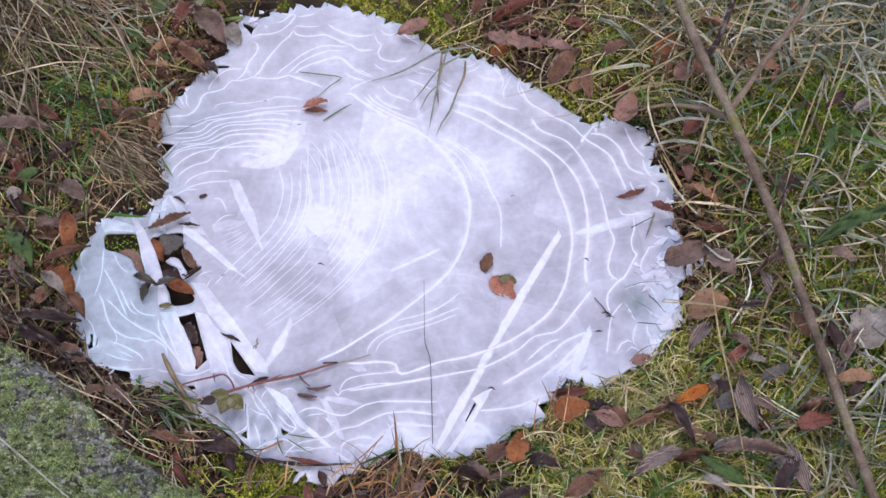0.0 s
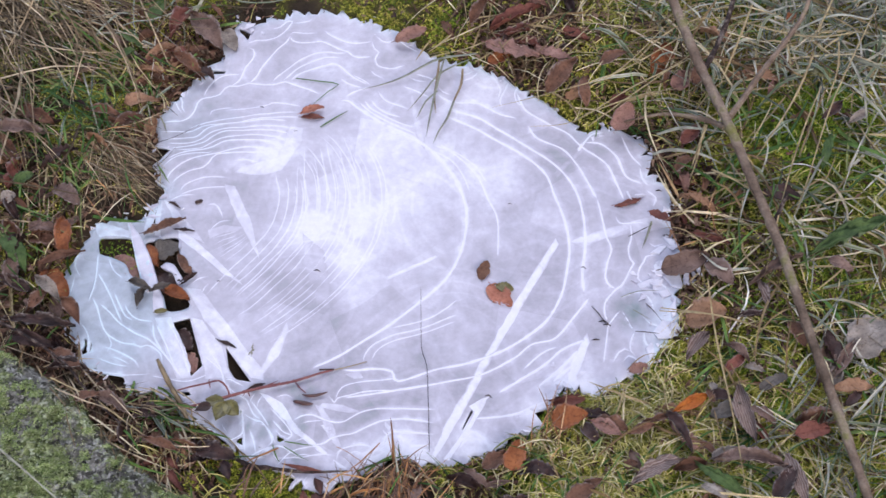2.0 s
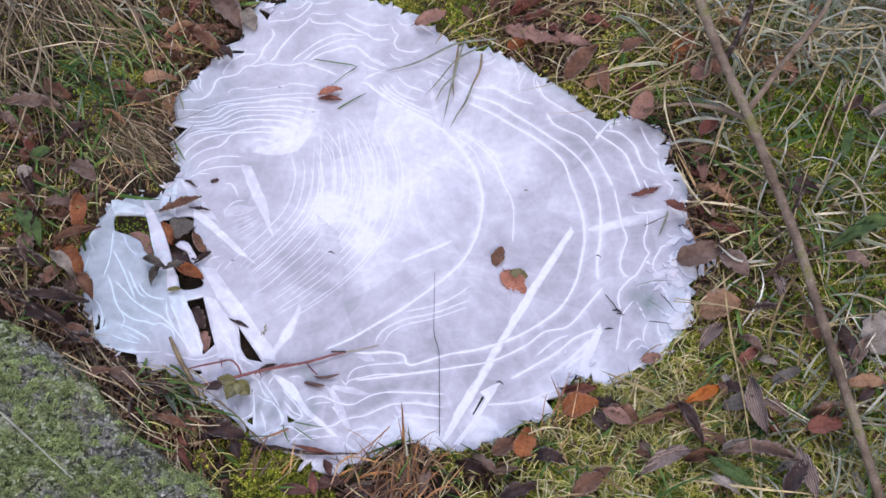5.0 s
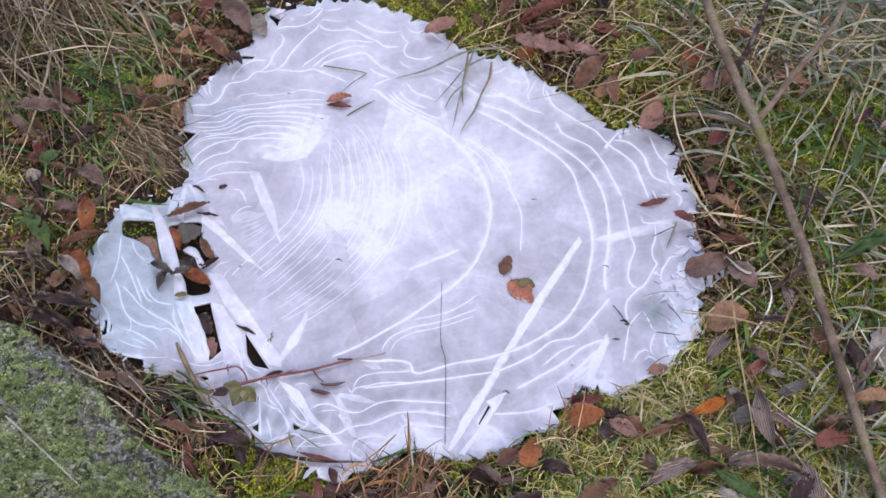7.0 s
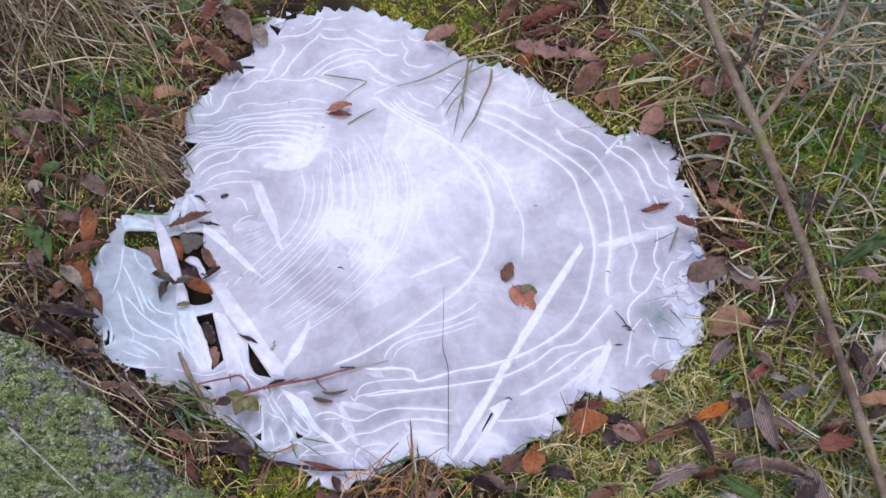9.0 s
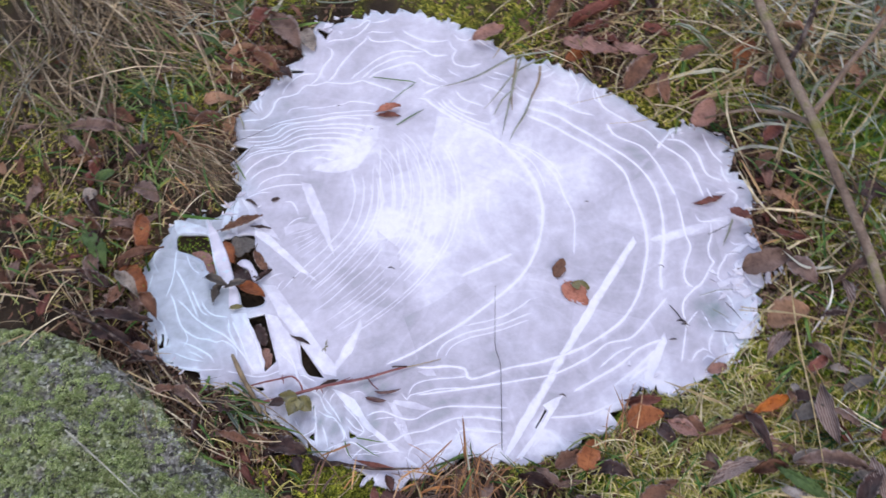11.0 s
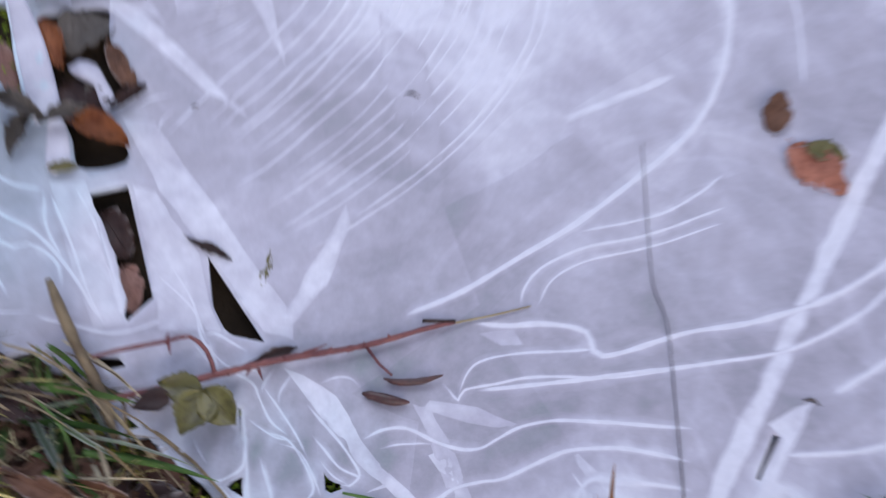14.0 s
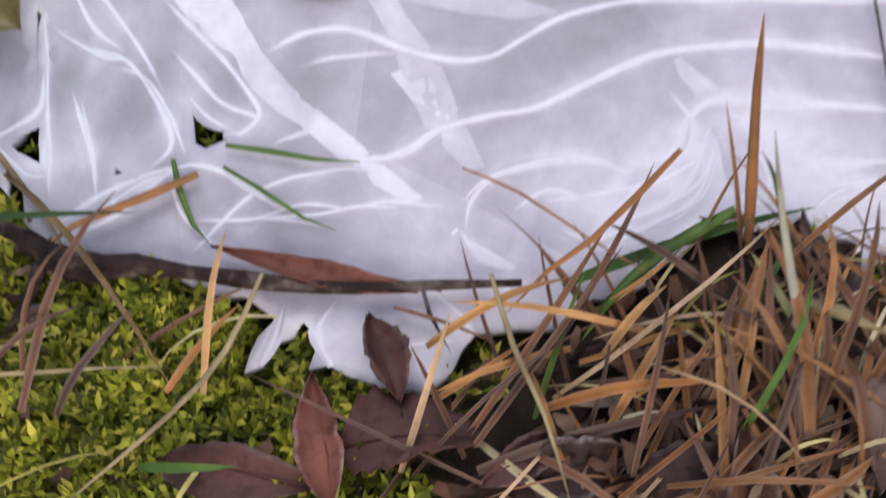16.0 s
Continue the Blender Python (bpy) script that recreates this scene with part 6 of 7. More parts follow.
BLADES += [
    ([(-94, -187, 2.5), (-92, -193, 3), (-88, -200, 4)], 0.9, DARK_BARK, "thin dark grass stalk on the ice"),
    ([(-34, -190, 8), (-28, -193, 12), (-21, -197, 14)], 3.0, STRAW, "pale yellow-green grass blade over leaves"),
    ([(-218, -158, 8), (-199, -159, 8), (-183, -161, 6), (-172, -163, 4)], 3.6, GREEN, "green grass blade over the ice edge"),
    ([(-324, -122, 22), (-284, -139, 16), (-244, -164, 12), (-208, -184, 12)], 1.8, STRAW, "long pale grass stalk beside the rock"),
    ([(-347, -192, 55), (-314, -216, 58), (-272, -247, 60)], 1.8, FROSTED, "pale grass stalk lying over the rock"),
    ([(212, -22, 40), (214, -78, 42), (222, -147, 40), (230, -220, 30)], 1.8, STRAW, "long straight straw over moss and leaves"),
    ([(390, 274, 60), (335, 160, 55), (301, 69, 50), (279, 19, 46)], 1.6, STRAW, "long straight straw over grass"),
    ([(224, 262, 40), (148, 209, 34), (85, 188, 26), (27, 178, 14)], 1.6, STRAW, "long pale straw reaching to the ice"),
]
BLADES += [
    ([(211, 219, 40), (158, 189, 34), (105, 156, 24), (64, 158, 12)], 1.6, STRAW, "long pale straw reaching to the ice"),
    ([(226, 159, 30), (215, 114, 30), (205, 84, 28)], 1.8, STRAW, "pale straw beside the ice"),
    ([(174, -40, 16), (227, -50, 26), (286, -69, 20)], 1.4, STRAW, "thin straw across moss"),
    ([(273, 273, 60), (255, 226, 52), (238, 186, 40)], 2.2, STRAW, "long pale straw over frosted grass"),
    ([(349, 281, 60), (335, 251, 58), (322, 230, 50)], 2.0, STRAW, "long pale straw over frosted grass"),
    ([(348, 228, 60), (344, 198, 55), (330, 159, 45)], 2.0, STRAW, "long pale straw over frosted grass"),
    ([(325, 173, 60), (307, 132, 55), (290, 86, 50), (275, 37, 44), (260, -17, 36)], 1.5, STRAW, "long pale straw over frosted grass"),
    ([(324, 213, 58), (300, 162, 50), (261, 100, 40)], 2.0, STRAW, "long pale straw over frosted grass"),
]
BLADES += [
    ([(223, 139, 44), (215, 118, 40), (207, 96, 34)], 2.4, STRAW, "pale straw beside the ice"),
    ([(116, 174, 12), (162, 187, 24), (184, 189, 30), (207, 190, 34)], 1.6, STRAW, "long pale straw reaching to the ice"),
    ([(120, 162, 10), (162, 191, 24), (209, 224, 36), (228, 238, 42)], 1.6, STRAW, "long pale straw reaching to the ice"),
    ([(115, 197, 20), (153, 219, 30), (199, 270, 40)], 1.6, STRAW, "long pale straw over frosted grass"),
    ([(226, 99, 30), (246, 86, 32), (260, 76, 30)], 2.6, STRAW, "pale broken straw under the branch"),
    ([(217, 232, 40), (213, 201, 36), (210, 165, 30)], 1.6, OLD_STRAW, "dull dry stalk among grass"),
    ([(177, 125, 16), (191, 126, 22), (216, 120, 26), (238, 114, 20)], 4.2, FROSTED, "broad frosted grass blade beside the ice"),
    ([(182, 147, 18), (206, 149, 26), (243, 145, 26)], 4.0, FROSTED, "broad frosted grass blade beside the ice"),
]
BLADES += [
    ([(264, 260, 50), (297, 240, 58), (332, 233, 60), (382, 249, 54)], 2.6, STRAW, "long pale straw over frosted grass"),
    ([(385, 266, 50), (352, 265, 56), (321, 255, 50), (296, 242, 40)], 3.0, FROSTED, "broad frosted grass blade over moss"),
    ([(358, 218, 50), (365, 179, 52), (367, 143, 40)], 3.0, FROSTED, "broad frosted grass blade over moss"),
    ([(254, 2, 20), (228, -3, 26), (212, 19, 18)], 3.0, FROSTED, "broad frosted grass blade over moss"),
    ([(282, 35, 24), (304, 31, 40), (342, 30, 24)], 1.8, STRAW, "arched pale straw over moss"),
    ([(282, -68, 30), (319, -55, 34), (350, -52, 34)], 1.4, STRAW, "thin straw across moss"),
    ([(176, -36, 14), (221, -48, 24), (275, -64, 22)], 1.4, STRAW, "thin straw across moss"),
    ([(13, 246, 14), (-21, 241, 12), (-37, 235, 8), (-58, 223, 4), (-77, 215, 2), (-97, 209, 1.4)], 3.0, HALF_FROZEN, "grey-green grass blade frozen to the ice"),
]
BLADES += [
    ([(-18, 240, 14), (-23, 215, 10), (-28, 183, 6), (-32, 151, 2)], 2.4, HALF_FROZEN, "grey-green grass blade frozen to the ice"),
    ([(6, 240, 12), (-9, 234, 9), (-25, 223, 6), (-39, 201, 3), (-51, 183, 1.4)], 2.2, HALF_FROZEN, "grey-green grass blade frozen to the ice"),
    ([(-23, 204, 7), (-34, 193, 4), (-42, 174, 1.5)], 2.0, HALF_FROZEN, "grey-green grass blade frozen to the ice"),
    ([(-7, 193, 6), (-13, 172, 4), (-20, 158, 3), (-25, 144, 1.5)], 2.4, HALF_FROZEN, "grey-green grass blade frozen to the ice"),
    ([(-23, 237, 13), (-24, 220, 9), (-26, 198, 5), (-24, 180, 2)], 2.6, OLD_STRAW, "dull brown grass stalk frozen to the ice"),
    ([(0, 230, 10), (-1, 212, 7), (-8, 192, 4), (-11, 177, 2)], 2.6, OLD_STRAW, "dull brown grass stalk frozen to the ice"),
    ([(-32, 262, 16), (-38, 255, 12), (-47, 243, 5)], 2.2, STRAW, "pale straw at the rim of the ice"),
]
BLADES += [
    ([(-12, 269, 16), (-26, 257, 12), (-37, 253, 5)], 2.4, STRAW, "pale straw at the rim of the ice"),
    ([(-286, 166, 6), (-281, 157, 4), (-278, 149, 2)], 2.0, HALF_FROZEN, "grey-green grass blade frozen to the ice"),
    ([(-282, 180, 6), (-277, 175, 4), (-270, 170, 2)], 1.0, DARK_BARK, "thin dark stalk at the rim of the ice"),
    ([(-290, 132, 6), (-271, 144, 2), (-248, 161, 1.2)], 0.7, DARK_BARK, "hair-thin dark stalk lying on the ice"),
    ([(-283, 101, 6), (-275, 115, 4), (-265, 135, 2)], 0.9, DARK_BARK, "thin dark stalk at the rim of the ice"),
    ([(144, -20, 3), (159, -14, 4), (177, -12, 3)], 0.9, HALF_FROZEN, "short grass blade on the crumbled ice"),
    ([(154, -32, 3), (161, -37, 4), (168, -41, 3)], 1.0, HALF_FROZEN, "short grass blade on the crumbled ice"),
    ([(165, -25, 3), (172, -34, 4), (178, -43, 4)], 1.0, DARK_BARK, "short dark stalk on the crumbled ice"),
    ([(155, -53, 3), (163, -54, 4), (175, -55, 4)], 1.0, DARK_BARK, "short dark stalk on the crumbled ice"),
]
BLADES += [
    ([(153, 43, 3), (163, 48, 5), (175, 55, 6)], 1.0, DARK_BARK, "short dark stalk on the ice edge"),
    ([(174, 58, 6), (170, 45, 4), (165, 32, 2)], 2.4, HALF_FROZEN, "short grass blade on the ice edge"),
    ([(119, -29, 2), (125, -37, 3), (129, -44, 3), (133, -51, 3)], 1.1, DARK_BARK, "short dark stalk on the crumbled ice"),
]
for line, w, m, label in BLADES:
    blade("grass_blade", line, w, m, label)


# patches where moss lies open between the straw: plan point, half width, half depth, share that stays
CLEARINGS = [([(303, 155)], 52, 40, 0.18), ([(-355, 168)], 46, 34, 0.25), ([(205, 91)], 26, 40, 0.35), ([(233, -86)], 60, 34, 0.45), ([(151, -164)], 60, 30, 0.5), ([(-383, 24)], 50, 40, 0.5), ([(-160, -206)], 42, 22, 0.3)]


def grass(name, label, material, rows, over=10.0):
    """Loose grass of one kind: rows of centre, spread, count, heading and its spread (degrees), lengths, widths and rise (millimetres)."""
    K = 6
    P, W, T = [], [], []
    for (c,), spread, count, heading, turn, lengths, widths, rise in rows:
        base = np.array(c) + rng.normal(0, 1, (count, 2)) * spread
        ang = np.radians(heading + rng.normal(0, turn, count))
        ln = rng.uniform(*lengths, count)
        sway = rng.normal(0, 0.2 if name == "brown_grass" else 0.5, count)
        s = np.linspace(0, 1, K)[None, :]
        a2 = ang[:, None] + sway[:, None] * s
        step = ln[:, None] / (K - 1)
        xy = np.stack([np.cumsum(np.cos(a2) * step, 1), np.cumsum(np.sin(a2) * step, 1)], 2) + base[:, None, :]
        tilt = rng.uniform(0.1, 0.8, count)[:, None] * rise
        g = height(xy.reshape(-1, 2)).reshape(count, K)
        if "rock" in name:
            g = g + 10
        z = np.maximum(g, g[:, :1] * 0.5) + 2 + tilt * np.sin(np.pi * (0.05 + 0.8 * s)) + rng.uniform(0, 5, count)[:, None]
        P.append(np.dstack([xy, z]))
        W.append(rng.uniform(*widths, count))
        T.append(ang)
    P, W = np.concatenate(P), np.concatenate(W)
    flat_ = P[:, :, :2].reshape(-1, 2)
    deep = (inside(SHORE, flat_) * away(SHORE, flat_)).reshape(len(P), K)
    P, W = P[deep.max(1) < over], W[deep.max(1) < over]
    if name in ("dry_grass", "old_grass", "frosted_grass", "fine_grass"):
        stay = np.ones(len(P), bool)
        for (c,), rx, ry, share in CLEARINGS:
            hit = (((P[:, 1:5, 0] - c[0]) / rx) ** 2 + ((P[:, 1:5, 1] - c[1]) / ry) ** 2 < 1).any(1)
            stay &= ~hit | (rng.random(len(P)) < (share if name != "fine_grass" else min(1, share + 0.3)))
        P, W = P[stay], W[stay]
    n = len(P)
    tan_ = np.gradient(P, axis=1)
    side = np.stack([-tan_[:, :, 1], tan_[:, :, 0], np.zeros((n, K))], 2)
    side /= np.maximum(np.linalg.norm(side, axis=2), 1e-6)[:, :, None]
    side[:, :, 2] += rng.normal(0, 0.6, n)[:, None]
    prof = np.array([0.75, 1.0, 1.0, 0.85, 0.55, 0.05])
    half = 0.5 * W[:, None] * prof[None, :]
    keel = P - np.array((0, 0, 1.0)) * (half * rng.uniform(0.2, 1.1, n)[:, None])[:, :, None]
    V = np.stack([P - side * half[:, :, None], keel, P + side * half[:, :, None]], 2).reshape(-1, 3) / 1000
    i0 = (np.arange(n)[:, None] * (3 * K) + np.arange(K - 1)[None, :] * 3).ravel()
    ob = bulk_mesh(name, V, np.concatenate([np.c_[i0, i0 + 1, i0 + 4, i0 + 3], np.c_[i0 + 1, i0 + 2, i0 + 5, i0 + 4]]), material)
    ob.data.attributes.new("margin", "FLOAT", "POINT").data.foreach_set("value", np.tile(np.array((1, 0, 1), np.float32), n * K))
    return tagged(ob, label, "grass", kind="stuff")


grass("dry_grass", "tangled pale dry grass beside the frozen puddle", STRAW, [
    ([(330, 279)], 110, 330, 20, 90, (50, 150), (0.8, 2.4), 26),
    ([(197, 270)], 60, 96, 20, 60, (50, 130), (0.8, 2.0), 22),
    ([(306, 62)], 80, 60, 10, 80, (40, 110), (0.8, 2.6), 20),
    ([(215, 55)], 20, 42, 160, 40, (30, 70), (0.8, 2.2), 14),
    ([(295, -145)], 90, 150, 0, 90, (40, 110), (0.8, 2.0), 20),
    ([(280, 72)], 34, 44, 170, 40, (40, 100), (0.8, 2.4), 20),
    ([(115, -165)], 60, 66, 60, 70, (25, 70), (0.7, 1.6), 18),
    ([(-258, -146)], 26, 32, -35, 45, (30, 90), (0.6, 1.6), 16),
    ([(-215, -160)], 22, 12, -30, 50, (20, 60), (0.6, 1.5), 12),
    ([(69, 306)], 80, 84, 0, 90, (40, 90), (0.8, 1.8), 18),
    ([(80, 255)], 45, 70, 40, 60, (30, 80), (0.6, 1.8), 16),
    ([(10, 275)], 30, 40, -60, 70, (20, 60), (0.6, 1.6), 14),
    ([(-386, 36)], 60, 72, -60, 60, (40, 100), (0.8, 1.8), 16),
    ([(256, 178)], 50, 54, 30, 60, (40, 100), (0.8, 2.0), 18),
])
grass("old_grass", "dull grey-brown tuft of long dead grass", OLD_STRAW, [
    ([(-478, 332)], 60, 380, -50, 15, (80, 200), (0.6, 1.7), 30),
    ([(-496, 216)], 60, 110, -35, 35, (60, 150), (0.6, 1.5), 20),
    ([(-336, 126)], 17, 260, -34, 20, (35, 70), (0.5, 1.1), 14),
    ([(-375, -12)], 60, 90, -40, 90, (30, 80), (0.6, 1.4), 12),
    ([(-254, -151)], 30, 44, -40, 25, (30, 90), (0.6, 1.5), 14),
    ([(-324, -106)], 26, 60, -45, 40, (25, 70), (0.6, 1.4), 14),
    ([(-249, -125)], 12, 26, -15, 40, (20, 50), (0.6, 1.6), 10),
])
grass("brown_grass", "brown dead grass tuft at the edge of the ice", BROWN_STRAW, [
    ([(-48, -221)], 10, 28, 62, 30, (14, 36), (0.7, 2.0), 13),
    ([(-66, -214)], 9, 7, 66, 40, (14, 34), (0.7, 1.8), 9),
    ([(-35, -219)], 7, 26, 84, 28, (16, 38), (0.7, 2.0), 15),
    ([(-56, -200)], 7, 10, 120, 60, (12, 28), (0.6, 1.5), 7),
    ([(-46, -212)], 13, 24, 60, 70, (10, 30), (0.3, 0.8), 9),
    ([(-22, -203)], 8, 18, 100, 60, (12, 30), (0.35, 0.9), 8),
    ([(-83, -213)], 14, 16, 60, 60, (18, 45), (0.7, 1.8), 14),
    ([(-150, -214)], 12, 9, 62, 22, (18, 40), (0.7, 1.6), 14),
    ([(-80, -216)], 12, 9, 32, 18, (26, 52), (0.8, 1.7), 12),
    ([(-18, -208)], 12, 8, 138, 18, (24, 46), (0.7, 1.6), 14),
    ([(-45, -208)], 26, 22, 70, 60, (18, 42), (0.5, 1.5), 14),
    ([(-327, 107)], 20, 24, -30, 25, (40, 70), (0.6, 1.4), 14),
    ([(215, 48)], 24, 24, 160, 40, (30, 70), (0.8, 2.0), 14),
    ([(75, -161)], 10, 16, 95, 20, (25, 60), (0.6, 1.3), 30),
], 20.0)
grass("green_grass", "fresh green grass among moss and leaves", GREEN, [
    ([(-405, 217)], 60, 96, -50, 40, (30, 110), (0.8, 2.2), 16),
    ([(-394, 24)], 50, 72, -40, 90, (20, 60), (0.8, 2.6), 12),
    ([(301, 112)], 90, 156, 0, 90, (25, 80), (1.0, 3.2), 16),
    ([(228, -147)], 90, 156, 0, 90, (20, 70), (0.8, 2.4), 14),
    ([(84, -166)], 50, 84, 80, 60, (15, 50), (0.7, 1.8), 14),
    ([(142, 276)], 90, 96, 0, 90, (20, 70), (0.8, 2.4), 14),
    ([(-202, -184)], 40, 24, 60, 90, (12, 40), (0.7, 1.8), 8),
    ([(-258, -136)], 18, 22, -20, 50, (20, 55), (1.0, 2.8), 12),
    ([(-352, 195)], 45, 120, -60, 60, (15, 50), (0.8, 2.4), 14),
    ([(-251, -109)], 8, 18, -30, 40, (14, 34), (0.8, 2.0), 8),
    ([(-51, -198)], 20, 14, 80, 60, (18, 45), (0.8, 2.0), 18),
])
fine_rows = []
for c, spread, count in (([(226, -167)], 95, 2100), ([(165, -135)], 50, 1000), ([(115, -165)], 60, 1100), ([(303, 38)], 90, 220), ([(180, 255)], 90, 700), ([(-373, 24)], 80, 400), ([(-210, -189)], 40, 160), ([(26, -201)], 50, 300), ([(-289, 204)], 60, 250), ([(325, 235)], 90, 500)):
    fine_rows.append((c, spread, count, 70, 90, (7, 26), (0.4, 0.9), 8))
grass("fine_grass", "fine short yellow-green grass growing through moss", FINE, fine_rows, 3.0)
grass("frosted_grass", "broad green grass blades edged with frost", FROST_GREEN, [
    ([(365, 255)], 60, 120, 60, 90, (35, 85), (1.4, 3.6), 30),
    ([(270, 250)], 50, 60, 30, 90, (30, 75), (1.4, 3.2), 26),
    ([(232, 150)], 30, 34, 10, 70, (30, 70), (1.6, 3.8), 22),
    ([(350, 60)], 50, 30, 30, 90, (30, 80), (1.2, 3.2), 24),
    ([(330, -165)], 55, 120, 40, 90, (25, 70), (0.7, 1.7), 20),
    ([(-330, 280)], 60, 40, -50, 50, (30, 80), (1.2, 2.8), 18),
    ([(-248, -128)], 14, 14, -25, 35, (20, 50), (1.4, 3.0), 10),
])
grass("frosted_grass", "pale frosted grass tangled over the moss", FROSTED, [
    ([(374, 279)], 70, 224, 40, 90, (40, 110), (0.8, 2.4), 26),
    ([(345, 139)], 60, 84, 80, 90, (40, 100), (0.8, 2.4), 22),
    ([(323, -105)], 60, 91, 80, 90, (30, 90), (0.8, 2.2), 18),
    ([(-445, 293)], 60, 40, -50, 30, (60, 150), (0.8, 1.8), 24),
])


# ---- crumbs of leaf and stalk ----
def crumbs(name, label, material, rows):
    """Flat broken bits of leaf lying on the ground: rows of centre, spread and count."""
    P = np.concatenate([np.array(c) + rng.normal(0, spread, (count, 2)) for (c,), spread, count in rows])
    P = P[~inside(SHORE, P) & ~(inside(ROCK_LINE, P) & (away(ROCK_LINE, P) > 8))]
    n = len(P)
    ang = rng.uniform(0, 2 * math.pi, n)
    ln, wd = rng.uniform(1.5, 6.0, n), rng.uniform(0.5, 2.0, n)
    z = height(P) + rng.uniform(0.5, 6.0, n)
    corners = []
    for u, v in ((-1, -0.6), (-0.2, -1), (0.9, -0.5), (1, 0.4), (0.1, 1), (-0.8, 0.6)):
        a_ = u * ln * rng.uniform(0.7, 1.1, n)
        b_ = v * wd * rng.uniform(0.5, 1.2, n)
        corners.append(np.c_[P[:, 0] + a_ * np.cos(ang) - b_ * np.sin(ang), P[:, 1] + a_ * np.sin(ang) + b_ * np.cos(ang), z + rng.normal(0, 1.3, n)])
    V = np.stack(corners, 1).reshape(-1, 3) / 1000
    i0 = np.arange(n)[:, None] * 6
    F = np.concatenate([i0 + np.array([[0, 1, 4, 5]]), i0 + np.array([[1, 2, 3, 4]])])
    return tagged(bulk_mesh(name, V, F, material), label, "leaf litter", kind="stuff")


crumbs("leaf_litter", "broken brown bits of dead leaves on the ground", CRUMBS, [
    ([(-382, 18)], 60, 1500), ([(-338, -90)], 36, 900), ([(-264, -146)], 32, 900), ([(-413, 153)], 80, 700), ([(-283, 271)], 50, 900), ([(-16, 305)], 90, 900), ([(60, 265)], 40, 1300), ([(125, 276)], 80, 900),
    ([(252, 137)], 90, 900), ([(213, -44)], 60, 900), ([(205, -153)], 90, 1600), ([(302, -90)], 70, 1000), ([(4, -202)], 60, 900), ([(-210, -189)], 30, 500), ([(97, -146)], 24, 400), ([(-47, -219)], 14, 260), ([(200, 91)], 22, 500), ([(196, 150)], 20, 300), ([(214, 36)], 22, 400), ([(-305, 134)], 20, 700), ([(-268, 249)], 24, 800), ([(-289, 204)], 20, 500)])


# ---- moss ----
def moss(name, label, material, pts, z, lengths, leaves_each=5, slim=0.2):
    """Upright mossy shoots: each a little rosette of pointed leaves."""
    n = len(pts)
    k = leaves_each
    ang = rng.uniform(0, 2 * math.pi, (n, 1)) + np.arange(k)[None, :] * (2 * math.pi / k) + rng.normal(0, 0.3, (n, k))
    ln = rng.uniform(*lengths, (n, k))
    el = rng.uniform(0.25, 1.15, (n, k))
    d = np.stack([np.cos(ang) * np.cos(el), np.sin(ang) * np.cos(el), np.sin(el)], 2) * ln[:, :, None]
    s = np.stack([-np.sin(ang), np.cos(ang), np.zeros_like(ang)], 2) * (slim * ln)[:, :, None]
    base = np.dstack([pts[:, 0], pts[:, 1], z])[0][:, None, :]
    q = np.stack([base + 0 * d, base + 0.45 * d + s, base + d, base + 0.45 * d - s], 2)
    V = q.reshape(-1, 3) / 1000
    F = np.arange(n * k * 4).reshape(-1, 4)
    ob = bulk_mesh(name, V, F, material)
    return tagged(ob, label, "moss", kind="stuff")


def scatter(count, box, mask):
    p = np.c_[rng.uniform(box[0], box[1], count), rng.uniform(box[2], box[3], count)]
    return p[mask(p)]


def on_bank(p):
    d = away(SHORE[::2], p)
    out = np.where(inside(SHORE[::2], p), (d < 5) & (rng.random(len(p)) < 0.45) & ((p[:, 1] > -110) | (p[:, 0] > 20)), d > 1.0)
    return out & ~inside(ROCK_LINE, p) & (mossiness(p) + rng.uniform(-0.45, 0.45, len(p)) > -0.15)


mp = np.concatenate([scatter(150000, (-660, 480, -310, 380), on_bank), scatter(50000, (60, 420, -300, -60), on_bank), scatter(26000, (230, 440, 120, 300), on_bank)])


def close_bank(p):
    """Share of fine bright moss: the bank at the near shore, fading out to its sides."""
    return np.clip((p[:, 0] + 225) / 50, 0, 1) * np.clip((60 - p[:, 0]) / 50, 0, 1) * np.clip((-160 - p[:, 1]) / 20, 0, 1)


mp = mp[rng.random(len(mp)) > close_bank(mp)]
deep_ = fuzz(mp + 510, 170) + 0.6 * np.exp(-((mp[:, 0] - GREEN_SPOT[0]) / 70) ** 2 - ((mp[:, 1] - GREEN_SPOT[1]) / 55) ** 2) * 2 + rng.normal(0, 0.15, len(mp)) > 0.45
gp2 = mp[deep_]
moss("moss", "deep green moss among the grass", DEEP_MOSS, gp2, height(gp2) + 2.0 * fuzz(gp2 + 8, 16, 2) + rng.uniform(-1, 4.0, len(gp2)), (1.5, 4.0), 4)
mp = mp[~deep_]
moss("moss", "yellow-green moss cushions round the frozen puddle", MOSS, mp, height(mp) + 2.4 * fuzz(mp + 8, 16, 2) + rng.uniform(-1, 3.0, len(mp)), (1.5, 4.0), 4)
near_p = scatter(34000, (-235, 62, -310, -160), lambda p: on_bank(p) & (rng.random(len(p)) < close_bank(p)) & (fuzz(p + 77, 7) + rng.uniform(-0.3, 0.3, len(p)) > -0.25))
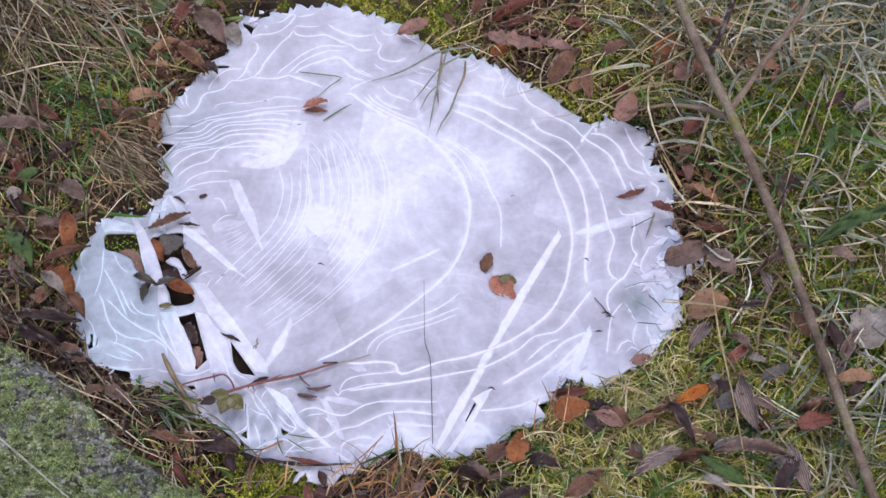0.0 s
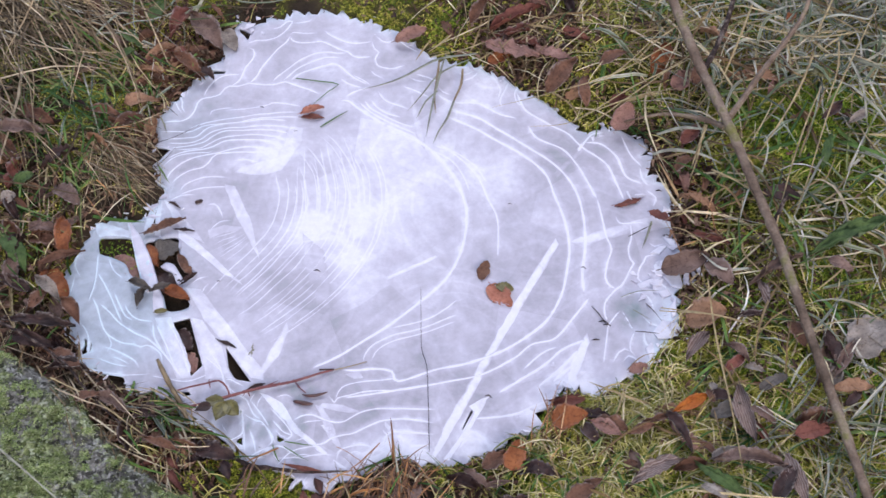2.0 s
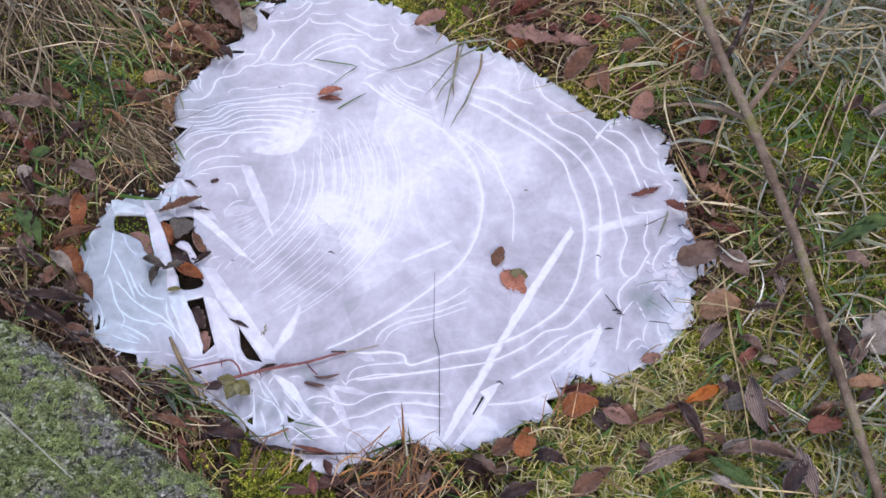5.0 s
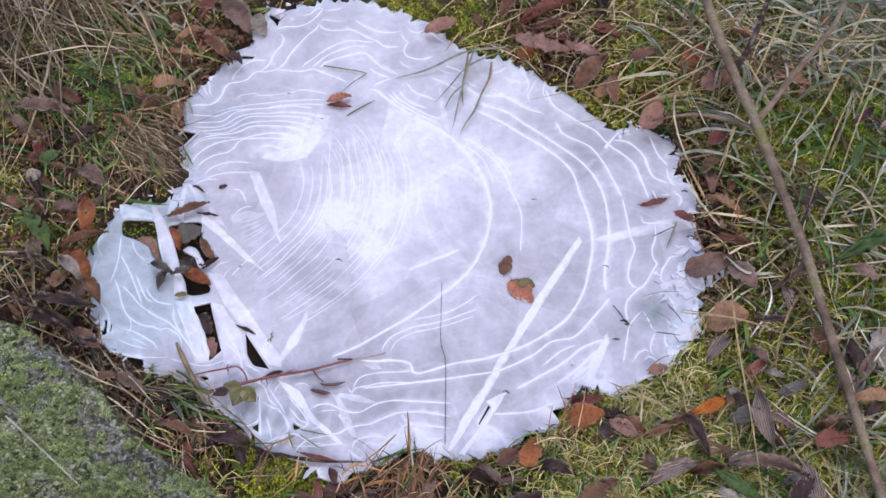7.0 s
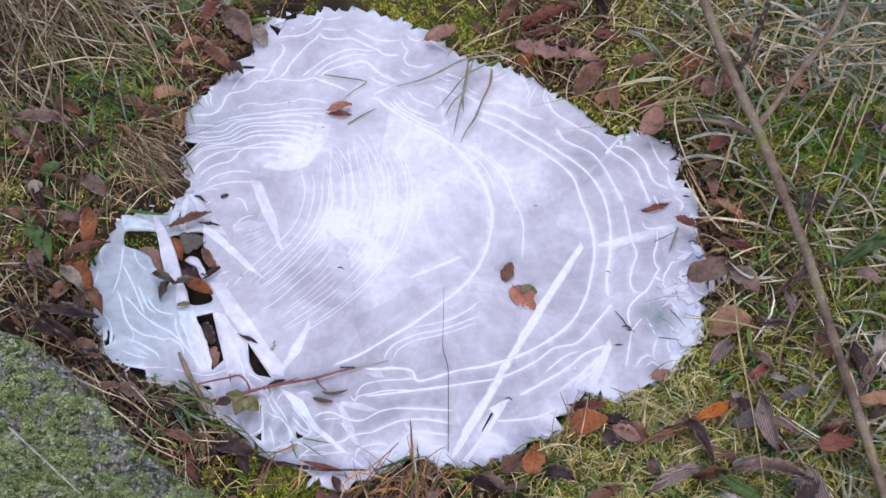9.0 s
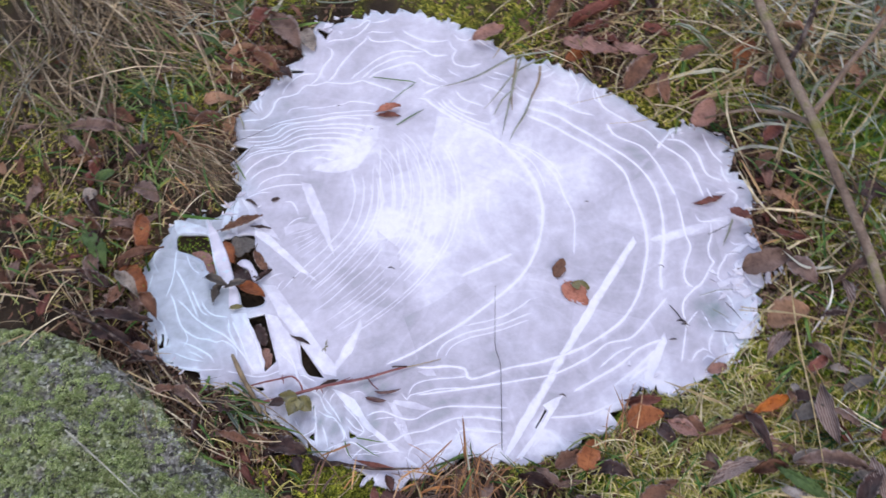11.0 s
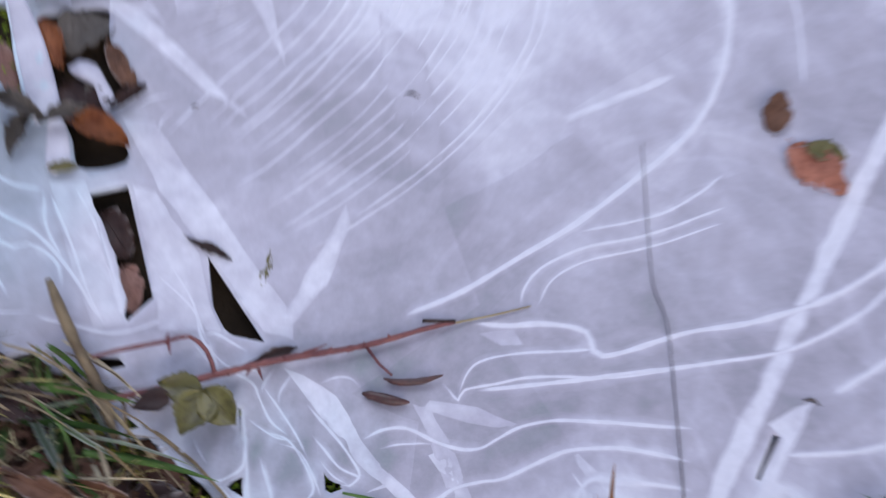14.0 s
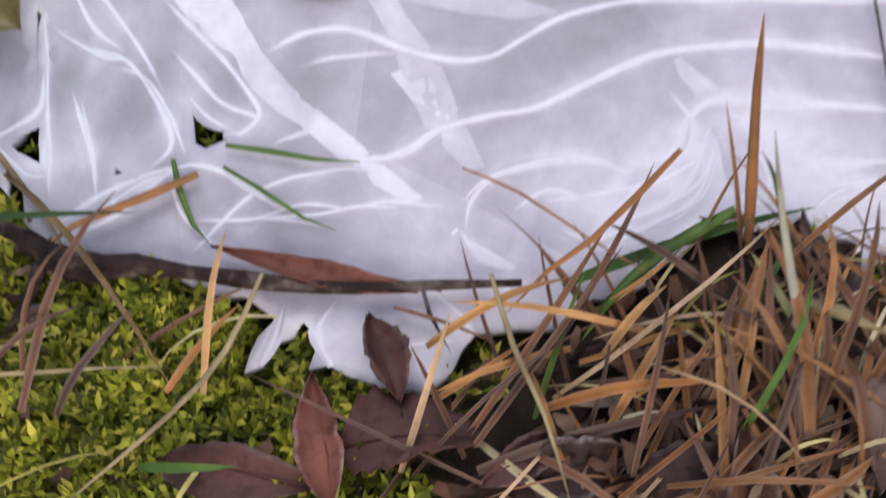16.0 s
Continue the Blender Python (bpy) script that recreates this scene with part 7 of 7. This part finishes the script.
moss("moss", "bright yellow-green moss at the near shore", NEAR_MOSS, near_p, height(near_p) + 1.5 + 2.2 * fuzz(near_p + 8, 11, 2) + rng.uniform(-1.5, 3.0, len(near_p)), (1.6, 4.2), 6, 0.17)


def on_rock(p):
    return inside(ROCK_LINE, p) & (fuzz(p + 900, 90) + 0.7 * fuzz(p + 20, 30) + rng.uniform(-0.3, 0.3, len(p)) + 0.55 * fuzz(p + 11, 16) > 0.05 - 0.5 * np.clip((-150 - p[:, 1]) / 120, -1, 1))


def rock_level(p):
    d = away(ROCK_LINE, p)
    return np.interp(d, [0, 12, 40, 120, 260], [-4, 14, 26, 44, 60]) + (4 * fuzz(p, 120) + 2.2 * fuzz(p + 51, 40) + 3.4 * fuzz(p + 11, 16)) * np.clip(d / 20, 0, 1)


rp = scatter(30000, (-640, -120, -340, -40), on_rock)
lumps = scatter(2100, (-640, -120, -340, -40), on_rock)
size = rng.uniform(3, 9, len(lumps))
share = rng.integers(0, len(lumps), 66000)
off = rng.normal(0, 0.45, (66000, 2)) * size[share][:, None]
cp2 = lumps[share] + off
dome = size[share] * 0.55 * np.exp(-(np.hypot(*off.T) / size[share]) ** 2 * 2)
ok = inside(ROCK_LINE, cp2)
cp2, dome = cp2[ok], dome[ok]
moss("rock_moss", "thin pale green moss growing on the boulder", ROCK_MOSS, rp, rock_level(rp) + rng.uniform(-1, 2.0, len(rp)), (0.8, 1.9), 4)
moss("rock_moss", "small cushions of pale green moss on the boulder", CUSHION, cp2, rock_level(cp2) + dome + rng.uniform(-0.5, 0.8, len(cp2)), (0.9, 2.1), 4)
hole_p = scatter(30000, (-330, 10, -250, 40), lambda p: ((p[:, 0] > -250) | (rng.random(len(p)) < 0.3)) & np.any([inside(h, p) for h in hole_lines if (h[:, 1].mean() < -130 and h[:, 0].mean() < 0) or h[:, 0].mean() < -290], axis=0))
moss("moss", "dark green moss seen through the holes in the ice", DEEP_MOSS, hole_p, height(hole_p) * 0.6 + rng.uniform(-1, 2, len(hole_p)), (1.2, 2.6))
